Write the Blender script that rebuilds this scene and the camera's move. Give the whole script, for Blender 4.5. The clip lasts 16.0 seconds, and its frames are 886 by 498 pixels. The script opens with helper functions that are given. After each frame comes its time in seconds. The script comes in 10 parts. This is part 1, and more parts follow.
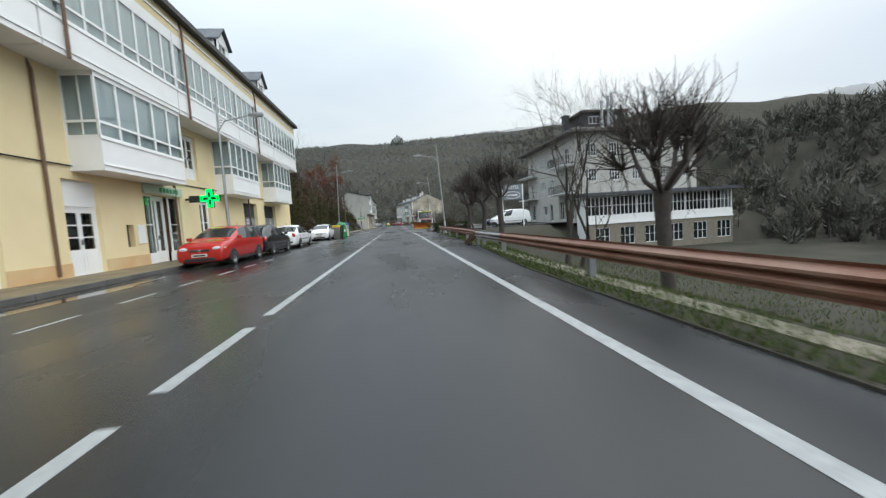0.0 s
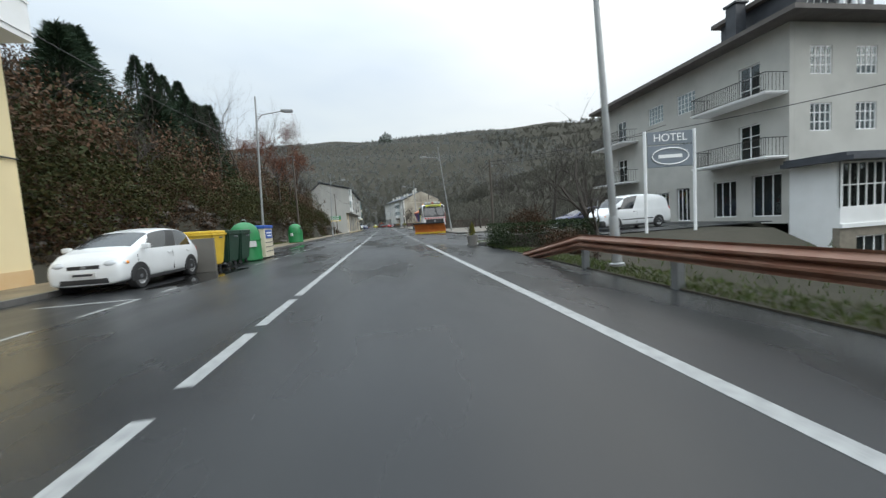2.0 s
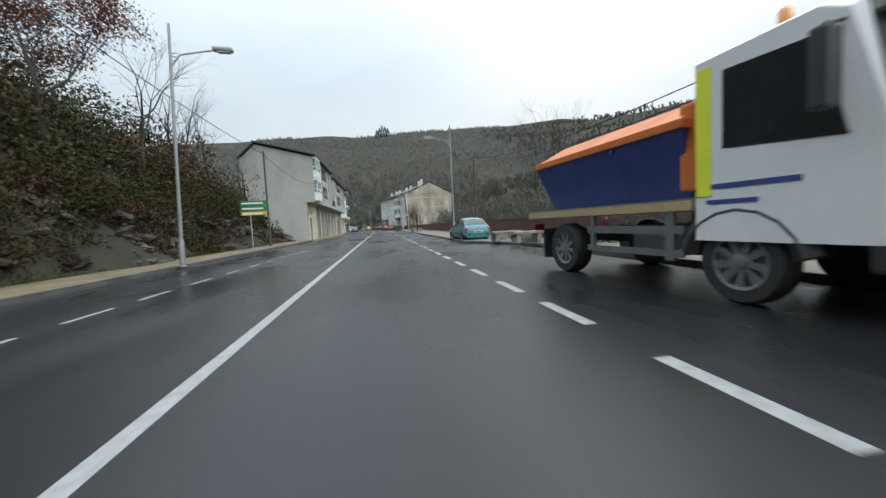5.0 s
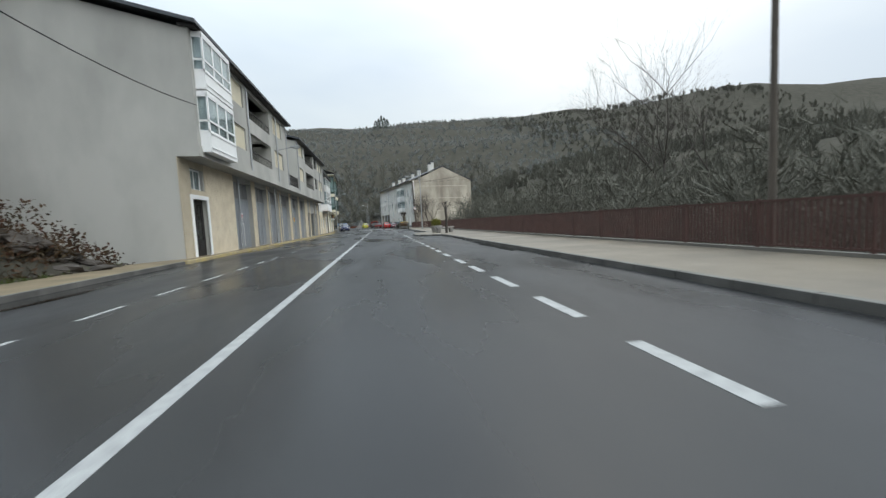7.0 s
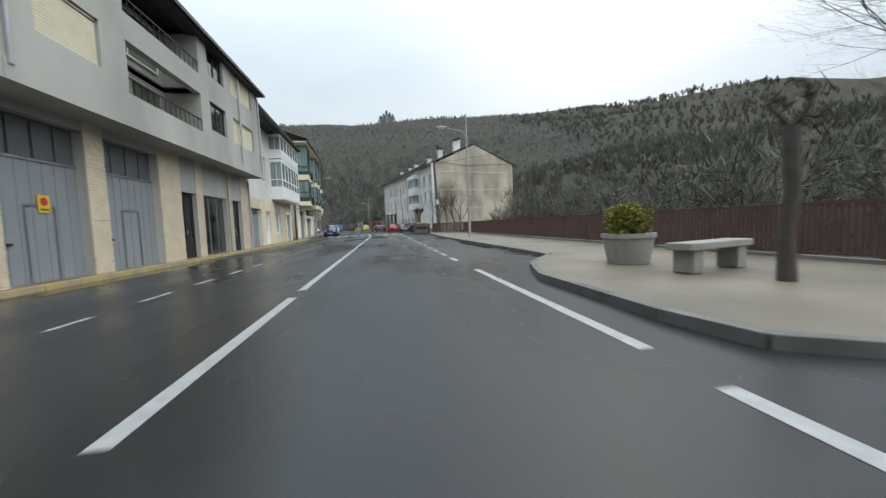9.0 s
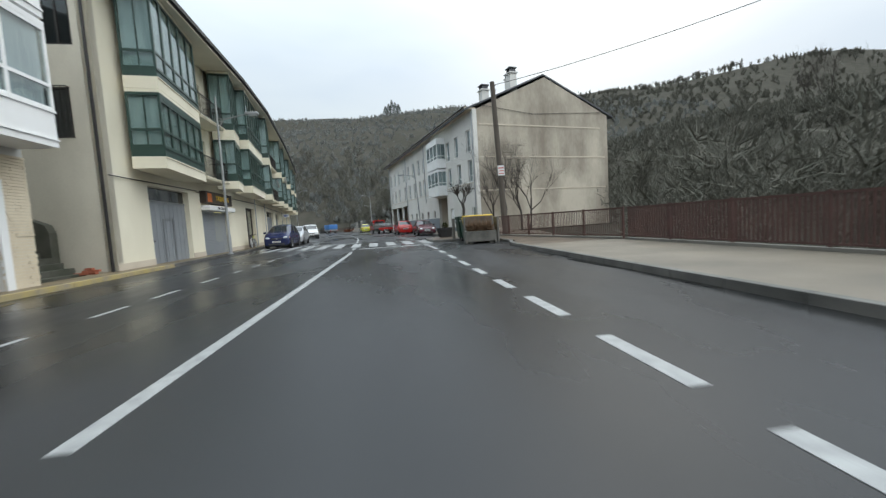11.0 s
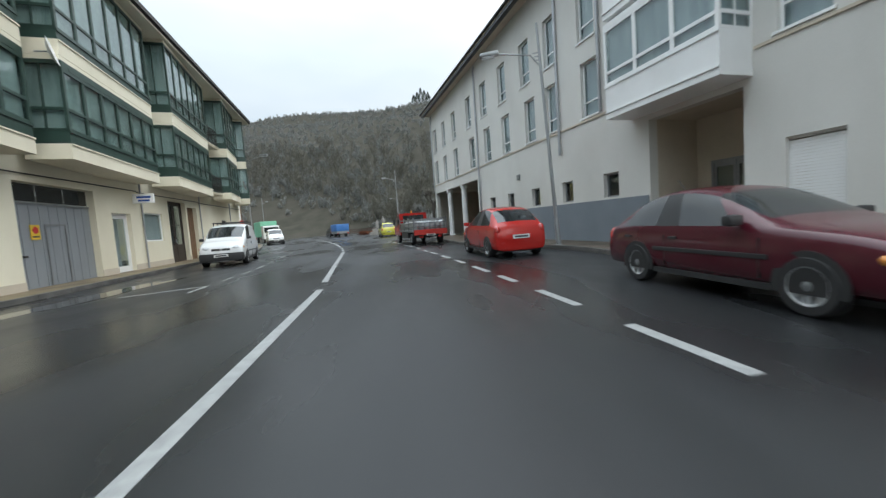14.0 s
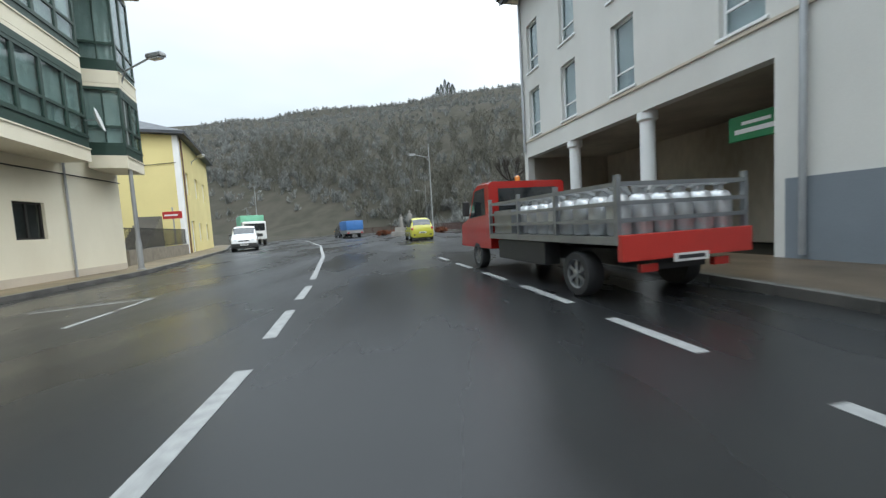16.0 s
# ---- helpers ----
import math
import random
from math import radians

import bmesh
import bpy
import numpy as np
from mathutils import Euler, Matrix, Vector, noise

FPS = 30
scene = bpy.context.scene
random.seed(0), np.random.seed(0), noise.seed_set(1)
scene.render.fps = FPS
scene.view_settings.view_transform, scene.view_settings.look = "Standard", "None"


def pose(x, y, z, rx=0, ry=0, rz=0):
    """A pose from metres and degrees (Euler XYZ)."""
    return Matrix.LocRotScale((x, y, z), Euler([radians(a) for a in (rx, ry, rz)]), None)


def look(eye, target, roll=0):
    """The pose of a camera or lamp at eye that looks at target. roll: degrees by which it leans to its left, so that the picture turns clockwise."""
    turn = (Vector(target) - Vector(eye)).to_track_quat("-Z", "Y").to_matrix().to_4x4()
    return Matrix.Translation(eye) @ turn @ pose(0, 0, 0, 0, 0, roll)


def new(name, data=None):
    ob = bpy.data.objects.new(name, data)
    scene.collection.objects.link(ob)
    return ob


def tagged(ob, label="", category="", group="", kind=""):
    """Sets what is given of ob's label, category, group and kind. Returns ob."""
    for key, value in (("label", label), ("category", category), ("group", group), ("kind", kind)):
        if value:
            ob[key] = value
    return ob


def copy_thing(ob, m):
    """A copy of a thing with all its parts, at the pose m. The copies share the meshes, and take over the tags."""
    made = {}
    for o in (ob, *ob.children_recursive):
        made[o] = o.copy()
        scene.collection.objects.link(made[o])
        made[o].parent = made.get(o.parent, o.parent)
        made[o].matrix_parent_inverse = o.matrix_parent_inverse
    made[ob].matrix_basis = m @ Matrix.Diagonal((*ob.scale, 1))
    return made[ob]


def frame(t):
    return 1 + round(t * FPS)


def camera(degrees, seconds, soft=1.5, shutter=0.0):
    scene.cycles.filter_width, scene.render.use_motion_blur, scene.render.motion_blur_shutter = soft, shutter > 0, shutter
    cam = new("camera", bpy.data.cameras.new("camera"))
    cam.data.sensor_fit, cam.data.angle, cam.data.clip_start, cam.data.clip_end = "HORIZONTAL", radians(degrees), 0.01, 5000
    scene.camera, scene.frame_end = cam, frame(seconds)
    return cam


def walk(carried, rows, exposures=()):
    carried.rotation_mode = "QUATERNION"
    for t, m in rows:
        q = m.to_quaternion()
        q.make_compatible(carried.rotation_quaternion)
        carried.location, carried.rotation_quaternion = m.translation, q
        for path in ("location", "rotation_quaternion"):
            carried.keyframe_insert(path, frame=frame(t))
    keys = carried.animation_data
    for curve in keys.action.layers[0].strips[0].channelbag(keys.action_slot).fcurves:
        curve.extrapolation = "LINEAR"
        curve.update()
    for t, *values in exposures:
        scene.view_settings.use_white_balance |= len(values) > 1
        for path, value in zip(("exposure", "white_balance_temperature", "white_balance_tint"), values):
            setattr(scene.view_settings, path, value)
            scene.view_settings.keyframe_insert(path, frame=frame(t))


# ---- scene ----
cam = camera(99.816, 16.0, soft=1.35, shutter=0.15)
PATH = [
    (0.0, look((0.237, -0.000, 1.155), (1.404, 9.902, 0.390), -3.66)),
    (0.5, look((0.225, 6.480, 1.141), (1.470, 16.377, 0.431), -4.17)),
    (1.0, look((0.144, 12.973, 1.132), (1.455, 22.859, 0.401), -4.33)),
    (1.5, look((0.073, 19.364, 1.133), (1.448, 29.243, 0.410), -3.85)),
    (2.0, look((-0.004, 25.430, 1.145), (1.468, 35.294, 0.407), -3.76)),
    (2.5, look((0.037, 31.225, 1.156), (1.561, 41.076, 0.369), -3.61)),
    (3.0, look((-0.028, 37.405, 1.150), (1.490, 47.255, 0.328), -3.84)),
    (3.5, look((-0.086, 43.784, 1.129), (1.462, 53.633, 0.360), -4.02)),
    (4.0, look((-0.169, 50.214, 1.118), (1.436, 60.059, 0.414), -3.43)),
    (4.5, look((-0.159, 56.666, 1.121), (1.446, 66.513, 0.433), -2.91)),
    (5.0, look((-0.121, 62.958, 1.125), (1.485, 72.806, 0.454), -2.89)),
    (7.5, look((-0.127, 95.922, 1.127), (1.498, 105.760, 0.370), -2.89)),
    (8.0, look((-0.104, 102.85, 1.123), (1.525, 112.692, 0.427), -2.79)),
    (8.5, look((-0.127, 109.333, 1.110), (1.421, 119.190, 0.444), -2.26)),
    (11.0, look((0.182, 142.506, 1.095), (1.500, 152.392, 0.376), -3.51)),
    (11.5, look((0.142, 148.718, 1.094), (1.417, 158.612, 0.396), -3.54)),
    (12.0, look((0.114, 154.079, 1.106), (1.272, 163.990, 0.451), -3.29)),
    (12.5, look((-0.104, 158.823, 1.121), (0.876, 168.749, 0.405), -4.36)),
    (13.0, look((-0.384, 163.819, 1.135), (0.441, 173.760, 0.424), -4.32)),
    (13.5, look((-0.696, 168.554, 1.150), (-0.038, 178.508, 0.459), -4.14)),
    (14.0, look((-1.229, 173.393, 1.165), (-0.648, 183.352, 0.462), -4.05)),
    (14.5, look((-1.754, 177.943, 1.164), (-1.279, 187.905, 0.433), -3.42)),
    (15.0, look((-2.312, 182.084, 1.141), (-1.920, 192.051, 0.424), -3.33)),
    (15.5, look((-2.973, 186.104, 1.120), (-2.713, 196.071, 0.350), -3.82)),
    (16.0, look((-3.613, 190.143, 1.118), (-3.541, 200.119, 0.432), -3.45)),
]

walk(cam, PATH, [(0, -0.03, 6380, 7.5), (7, -0.04, 6380, 7.5), (11.5, -0.03, 6380, 7.5), (13.2, 0.03, 6380, 7.5), (14.5, 0.16, 6380, 7.5), (16, 0.25, 6380, 7.5)])

# ---- world and light ----
world = bpy.data.worlds.new("overcast")
scene.world = world
world.use_nodes = True
wt = world.node_tree
wt.nodes.clear()
w_out = wt.nodes.new("ShaderNodeOutputWorld")
w_bg = wt.nodes.new("ShaderNodeBackground")
w_sky = wt.nodes.new("ShaderNodeTexSky")
w_sky.sky_type = "NISHITA"
w_sky.sun_disc = False
w_sky.sun_elevation, w_sky.sun_rotation = radians(38), radians(35)
w_sky.dust_density = 4.0
w_co = wt.nodes.new("ShaderNodeTexCoord")
w_map = wt.nodes.new("ShaderNodeMapping")
w_map.inputs["Scale"].default_value = (1.0, 1.0, 3.0)
w_no = wt.nodes.new("ShaderNodeTexNoise")
w_no.inputs["Scale"].default_value = 1.3
w_no.inputs["Detail"].default_value = 4
w_ra = wt.nodes.new("ShaderNodeValToRGB")
w_ra.color_ramp.elements[0].position, w_ra.color_ramp.elements[0].color = 0.38, (0.685, 0.78, 0.885, 1)
w_ra.color_ramp.elements[1].position, w_ra.color_ramp.elements[1].color = 0.62, (0.825, 0.90, 0.94, 1)
w_sc = wt.nodes.new("ShaderNodeMixRGB")
w_sc.blend_type, w_sc.inputs[0].default_value = "MULTIPLY", 1.0
w_sc.inputs[2].default_value = (0.09, 0.09, 0.09, 1)
w_mx = wt.nodes.new("ShaderNodeMixRGB")
w_mx.inputs[0].default_value = 0.86
wt.links.new(w_co.outputs["Generated"], w_map.inputs["Vector"])
wt.links.new(w_map.outputs[0], w_no.inputs["Vector"])
wt.links.new(w_no.outputs["Fac"], w_ra.inputs[0])
wt.links.new(w_sky.outputs[0], w_sc.inputs[1])
wt.links.new(w_sc.outputs[0], w_mx.inputs[1])
wt.links.new(w_ra.outputs[0], w_mx.inputs[2])
w_sep = wt.nodes.new("ShaderNodeSeparateXYZ")
w_cie = wt.nodes.new("ShaderNodeMapRange")
w_cie.inputs["From Min"].default_value, w_cie.inputs["From Max"].default_value = 0.0, 1.0
w_cie.inputs["To Min"].default_value, w_cie.inputs["To Max"].default_value = 0.98, 4.3
wt.links.new(w_co.outputs["Generated"], w_sep.inputs[0])
w_pow = wt.nodes.new("ShaderNodeMath")
w_pow.operation, w_pow.use_clamp = "POWER", True
w_pow.inputs[1].default_value = 3.0
wt.links.new(w_sep.outputs["Z"], w_pow.inputs[0])
wt.links.new(w_pow.outputs[0], w_cie.inputs["Value"])
wt.links.new(w_mx.outputs[0], w_bg.inputs["Color"])
wt.links.new(w_cie.outputs[0], w_bg.inputs["Strength"])
wt.links.new(w_bg.outputs[0], w_out.inputs[0])
sun = new("sun", bpy.data.lights.new("sun", "SUN"))
sun.data.energy, sun.data.angle, sun.data.color = 1.5, radians(60), (1.0, 0.97, 0.93)
sun.matrix_basis = look((60, 10, 70), (0, 60, 0))


# ---- materials ----
def mat(name, c, rough=0.7, metal=0.0, c2=None, scale=3.0, fine=60.0, bump=0.15, wear=0.5, coat=0.0, spec=0.5, stretch=(1, 1, 1), vary=0.0, emit=0.0, rvar=0.2):
    """Two scales of variation between c and c2, with fine relief."""
    m = bpy.data.materials.new(name)
    m.use_nodes = True
    nt = m.node_tree
    b = nt.nodes["Principled BSDF"]
    c2 = c2 or tuple(v * 0.72 for v in c)
    geo = nt.nodes.new("ShaderNodeNewGeometry")
    mp = nt.nodes.new("ShaderNodeMapping")
    mp.inputs["Scale"].default_value = stretch
    nt.links.new(geo.outputs["Position"], mp.inputs["Vector"])
    n1 = nt.nodes.new("ShaderNodeTexNoise")
    n1.inputs["Scale"].default_value, n1.inputs["Detail"].default_value = scale, 6
    n2 = nt.nodes.new("ShaderNodeTexNoise")
    n2.inputs["Scale"].default_value, n2.inputs["Detail"].default_value = fine, 3
    nt.links.new(mp.outputs[0], n1.inputs["Vector"])
    nt.links.new(mp.outputs[0], n2.inputs["Vector"])
    r1 = nt.nodes.new("ShaderNodeMapRange")
    r1.inputs["From Min"].default_value, r1.inputs["From Max"].default_value = 0.35, 0.7
    nt.links.new(n1.outputs["Fac"], r1.inputs["Value"])
    mu = nt.nodes.new("ShaderNodeMath")
    mu.operation = "MULTIPLY_ADD"
    mu.inputs[1].default_value = wear
    nt.links.new(r1.outputs[0], mu.inputs[0])
    sub = nt.nodes.new("ShaderNodeMath")
    sub.operation = "MULTIPLY_ADD"
    sub.inputs[1].default_value, sub.inputs[2].default_value = 0.5, -0.25
    nt.links.new(n2.outputs["Fac"], sub.inputs[0])
    nt.links.new(sub.outputs[0], mu.inputs[2])
    mx = nt.nodes.new("ShaderNodeMixRGB")
    mx.use_clamp = True
    mx.inputs[1].default_value, mx.inputs[2].default_value = (*c, 1), (*c2, 1)
    nt.links.new(mu.outputs[0], mx.inputs[0])
    col = mx.outputs[0]
    if vary:
        oi = nt.nodes.new("ShaderNodeObjectInfo")
        ri = nt.nodes.new("ShaderNodeMapRange")
        ri.inputs["To Min"].default_value, ri.inputs["To Max"].default_value = 1 - vary, 1 + vary
        nt.links.new(oi.outputs["Random"], ri.inputs["Value"])
        hs = nt.nodes.new("ShaderNodeHueSaturation")
        nt.links.new(ri.outputs[0], hs.inputs["Value"])
        nt.links.new(col, hs.inputs["Color"])
        col = hs.outputs[0]
    nt.links.new(col, b.inputs["Base Color"])
    rr = nt.nodes.new("ShaderNodeMapRange")
    rr.inputs["To Min"].default_value, rr.inputs["To Max"].default_value = max(0.03, rough * (1 - rvar)), min(1, rough * (1 + rvar))
    nt.links.new(n1.outputs["Fac"], rr.inputs["Value"])
    nt.links.new(rr.outputs[0], b.inputs["Roughness"])
    b.inputs["Metallic"].default_value = metal
    b.inputs["Coat Weight"].default_value = coat
    b.inputs["Coat Roughness"].default_value = 0.05
    b.inputs["Specular IOR Level"].default_value = spec
    if bump:
        bp = nt.nodes.new("ShaderNodeBump")
        bp.inputs["Strength"].default_value, bp.inputs["Distance"].default_value = bump, 0.02
        nt.links.new(n2.outputs["Fac"], bp.inputs["Height"])
        nt.links.new(bp.outputs[0], b.inputs["Normal"])
    if emit:
        b.inputs["Emission Color"].default_value, b.inputs["Emission Strength"].default_value = (*c, 1), emit
    return m


def glass_mat(name, tint, gloss=0.02):
    m = bpy.data.materials.new(name)
    m.use_nodes = True
    nt = m.node_tree
    nt.nodes.clear()
    o = nt.nodes.new("ShaderNodeOutputMaterial")
    tr = nt.nodes.new("ShaderNodeBsdfTransparent")
    tr.inputs[0].default_value = (*tint, 1)
    gl = nt.nodes.new("ShaderNodeBsdfGlossy")
    gl.inputs["Roughness"].default_value = gloss
    fc = nt.nodes.new("ShaderNodeLayerWeight")
    fc.inputs["Blend"].default_value = 0.5
    pw = nt.nodes.new("ShaderNodeMath")
    pw.operation = "POWER"
    pw.inputs[1].default_value = 4.0
    nt.links.new(fc.outputs["Facing"], pw.inputs[0])
    fr = nt.nodes.new("ShaderNodeMath")
    fr.operation = "MULTIPLY_ADD"
    fr.inputs[1].default_value, fr.inputs[2].default_value = 0.85, 0.06
    nt.links.new(pw.outputs[0], fr.inputs[0])
    mx = nt.nodes.new("ShaderNodeMixShader")
    nt.links.new(fr.outputs[0], mx.inputs[0])
    nt.links.new(tr.outputs[0], mx.inputs[1])
    nt.links.new(gl.outputs[0], mx.inputs[2])
    nt.links.new(mx.outputs[0], o.inputs[0])
    return m


def leaf_mat(name, c, c2, rough=0.75):
    """Colour varies from piece to piece of the mesh."""
    m = bpy.data.materials.new(name)
    m.use_nodes = True
    nt = m.node_tree
    b = nt.nodes["Principled BSDF"]
    geo = nt.nodes.new("ShaderNodeNewGeometry")
    mx = nt.nodes.new("ShaderNodeMixRGB")
    mx.inputs[1].default_value, mx.inputs[2].default_value = (*c, 1), (*c2, 1)
    nt.links.new(geo.outputs["Random Per Island"], mx.inputs[0])
    nt.links.new(mx.outputs[0], b.inputs["Base Color"])
    b.inputs["Roughness"].default_value = rough
    b.inputs["Specular IOR Level"].default_value = 0.12
    return m


def asphalt_mat():
    """Dark asphalt under a thin, uneven film of rain: broad damp patches, faint tyre tracks, fine stones."""
    m = bpy.data.materials.new("wet_asphalt")
    m.use_nodes = True
    nt = m.node_tree
    b = nt.nodes["Principled BSDF"]
    geo = nt.nodes.new("ShaderNodeNewGeometry")

    def noisy(scale, stretch, detail):
        mp = nt.nodes.new("ShaderNodeMapping")
        mp.inputs["Scale"].default_value = stretch
        nt.links.new(geo.outputs["Position"], mp.inputs["Vector"])
        n = nt.nodes.new("ShaderNodeTexNoise")
        n.inputs["Scale"].default_value, n.inputs["Detail"].default_value = scale, detail
        nt.links.new(mp.outputs[0], n.inputs["Vector"])
        return n.outputs["Fac"]

    def ranged(v, lo, hi, a, z):
        r = nt.nodes.new("ShaderNodeMapRange")
        for k, x in (("From Min", lo), ("From Max", hi), ("To Min", a), ("To Max", z)):
            r.inputs[k].default_value = x
        nt.links.new(v, r.inputs["Value"])
        return r.outputs[0]

    def blend(fac, c1, c2, mode="MIX"):
        x = nt.nodes.new("ShaderNodeMixRGB")
        x.blend_type = mode
        nt.links.new(fac, x.inputs[0])
        for k, c in ((1, c1), (2, c2)):
            if isinstance(c, tuple):
                x.inputs[k].default_value = (*c, 1)
            else:
                nt.links.new(c, x.inputs[k])
        return x.outputs[0]
    patch = noisy(0.45, (1, 0.3, 1), 6)
    tracks = noisy(1.1, (1, 0.02, 1), 3)
    grit = noisy(150, (1, 1, 1), 2)
    col = blend(ranged(patch, 0.35, 0.68, 0, 1), (0.0215, 0.0226, 0.0245), (0.0118, 0.0123, 0.0126))
    col = blend(ranged(tracks, 0.45, 0.7, 0, 0.45), col, (0.0125, 0.0130, 0.0138))
    col = blend(ranged(grit, 0.55, 0.75, 0, 0.35), col, (0.050, 0.050, 0.050))
    nt.links.new(col, b.inputs["Base Color"])
    nt.links.new(ranged(patch, 0.36, 0.64, 0.40, 0.20), b.inputs["Roughness"])
    b.inputs["Specular IOR Level"].default_value = 0.45
    bp = nt.nodes.new("ShaderNodeBump")
    bp.inputs["Strength"].default_value, bp.inputs["Distance"].default_value = 0.12, 0.01
    nt.links.new(grit, bp.inputs["Height"])
    nt.links.new(bp.outputs[0], b.inputs["Normal"])
    return m


ASPHALT = asphalt_mat()
LINE = mat("road_paint", (0.33, 0.335, 0.33), 0.42, c2=(0.13, 0.135, 0.135), scale=9, fine=70, bump=0.15, wear=0.5)
DARKCONC = mat("stained_trough_concrete", (0.125, 0.118, 0.102), 0.6, c2=(0.06, 0.057, 0.05), scale=2.2, fine=40, wear=1.0, bump=0.3)
PROMENADE = mat("wet_tan_concrete", (0.165, 0.138, 0.100), 0.5, c2=(0.090, 0.078, 0.060), scale=0.55, fine=50, wear=0.9)
CONCRETE = mat("wet_concrete", (0.165, 0.155, 0.135), 0.5, c2=(0.085, 0.08, 0.072), scale=0.7, fine=50, wear=0.8)
KERB = mat("kerb_stone", (0.13, 0.125, 0.115), 0.55, c2=(0.045, 0.045, 0.042), scale=1.5, fine=40, wear=0.8)
SANDPAVE = mat("sand_paving", (0.20, 0.155, 0.09), 0.6, c2=(0.085, 0.068, 0.045), scale=0.9, fine=30, wear=0.8)
BROWNPAVE = mat("brown_tile", (0.105, 0.074, 0.046), 0.4, c2=(0.045, 0.036, 0.026), scale=1.2, fine=40, wear=0.9, vary=0.15)
YELLOWKERB = mat("yellow_kerb_paint", (0.42, 0.33, 0.13), 0.6, c2=(0.27, 0.24, 0.19), scale=2.5, fine=30, wear=0.9)
EARTH = mat("leaf_litter_ground", (0.064, 0.058, 0.047), 0.95, c2=(0.042, 0.042, 0.032), scale=0.25, fine=9, bump=0.6, wear=1.0, spec=0.05)
GRASS = leaf_mat("grass_blades", (0.045, 0.085, 0.018), (0.095, 0.10, 0.035))
ROCK = mat("slate_rock", (0.075, 0.062, 0.050), 0.7, c2=(0.030, 0.024, 0.019), scale=1.6, fine=22, bump=0.7, wear=0.9, stretch=(1, 1, 2.5), vary=0.3)
CREAM = mat("cream_render", (0.82, 0.69, 0.42), 0.85, c2=(0.70, 0.57, 0.33), scale=0.5, fine=70, bump=0.2, wear=0.6)
STAINED = mat("rust_stained_plinth", (0.60, 0.36, 0.17), 0.8, c2=(0.66, 0.52, 0.30), scale=0.8, fine=40, wear=1.0)
WHITE = mat("white_paint", (0.86, 0.86, 0.85), 0.45, c2=(0.76, 0.76, 0.74), scale=1.2, fine=60, bump=0.05, wear=0.5)
SLATE = mat("roof_slate", (0.055, 0.06, 0.07), 0.5, c2=(0.03, 0.033, 0.04), scale=1.5, fine=18, bump=0.4, wear=0.8, vary=0.2)
BROWNPIPE = mat("brown_pipe", (0.16, 0.09, 0.055), 0.5, c2=(0.10, 0.06, 0.04))
GREYPIPE = mat("galvanised_pipe", (0.42, 0.43, 0.44), 0.45, metal=0.6, c2=(0.30, 0.30, 0.31))
GREYREND = mat("grey_render", (0.46, 0.45, 0.415), 0.9, c2=(0.31, 0.305, 0.28), scale=0.45, fine=60, bump=0.25, wear=0.9, stretch=(1, 1, 0.5))
STONECLAD = mat("cream_stone_strip", (0.64, 0.56, 0.42), 0.85, c2=(0.46, 0.38, 0.27), scale=2.0, fine=30, bump=0.4, vary=0.22)
MORTAR = mat("stone_joint", (0.30, 0.26, 0.19), 0.95, c2=(0.22, 0.19, 0.14))
GARAGE = mat("grey_metal_door", (0.30, 0.32, 0.34), 0.5, metal=0.25, c2=(0.24, 0.255, 0.27), scale=0.8, fine=50, bump=0.05)
SHUTTER = mat("cream_shutter", (0.66, 0.60, 0.45), 0.6, c2=(0.55, 0.50, 0.38))
APT = mat("offwhite_render", (0.69, 0.675, 0.635), 0.85, c2=(0.54, 0.525, 0.485), scale=0.4, fine=60, bump=0.15, wear=0.7, stretch=(1, 1, 0.6))
GABLE = mat("stained_beige_render", (0.52, 0.465, 0.375), 0.9, c2=(0.25, 0.215, 0.17), scale=0.33, fine=5, bump=0.15, wear=1.2, stretch=(1, 1, 0.45))
BAND = mat("pale_beige_band", (0.58, 0.51, 0.41), 0.9, c2=(0.40, 0.34, 0.27), scale=0.8, fine=30)
BLUEGREY = mat("blue_grey_plinth", (0.20, 0.225, 0.255), 0.8, c2=(0.15, 0.17, 0.19), scale=0.8, fine=40)
SIDEREND = mat("grey_cream_side_render", (0.62, 0.58, 0.48), 0.88, c2=(0.42, 0.39, 0.32), scale=0.5, fine=40, bump=0.2, wear=0.9, stretch=(1, 1, 0.4))
MOSSY = mat("mossy_dark_stone", (0.085, 0.083, 0.066), 0.9, c2=(0.045, 0.05, 0.032), scale=2.0, fine=20, bump=0.5, wear=0.9)
BRICKRED = mat("wet_red_brick", (0.36, 0.105, 0.055), 0.75, c2=(0.24, 0.075, 0.045), scale=8)
GREENREND = mat("pale_cream_render", (0.80, 0.75, 0.60), 0.85, c2=(0.66, 0.60, 0.46), scale=0.5, fine=60, bump=0.2, wear=0.7, stretch=(1, 1, 0.5))
DKGREEN = mat("dark_green_frame", (0.030, 0.062, 0.050), 0.4, c2=(0.022, 0.045, 0.037), bump=0.05)
# curtain cloths, whitened further to carry the sky's reflection off the panes
BAYGLASS = mat("sky_paled_net_curtain", (0.80, 0.84, 0.84), 0.8, c2=(0.38, 0.45, 0.46), scale=1.2, fine=14, wear=0.8, stretch=(3, 3, 0.5))
CURTAIN = mat("sky_white_curtain", (0.80, 0.82, 0.83), 0.9, c2=(0.50, 0.53, 0.56), scale=1.4, fine=12, stretch=(4, 4, 0.5), wear=0.8)
# near-black sheet colour that stands in for the shade of unlit rooms
ROOMSHADE = mat("unlit_room_shade", (0.035, 0.036, 0.038), 0.9, c2=(0.06, 0.055, 0.05))
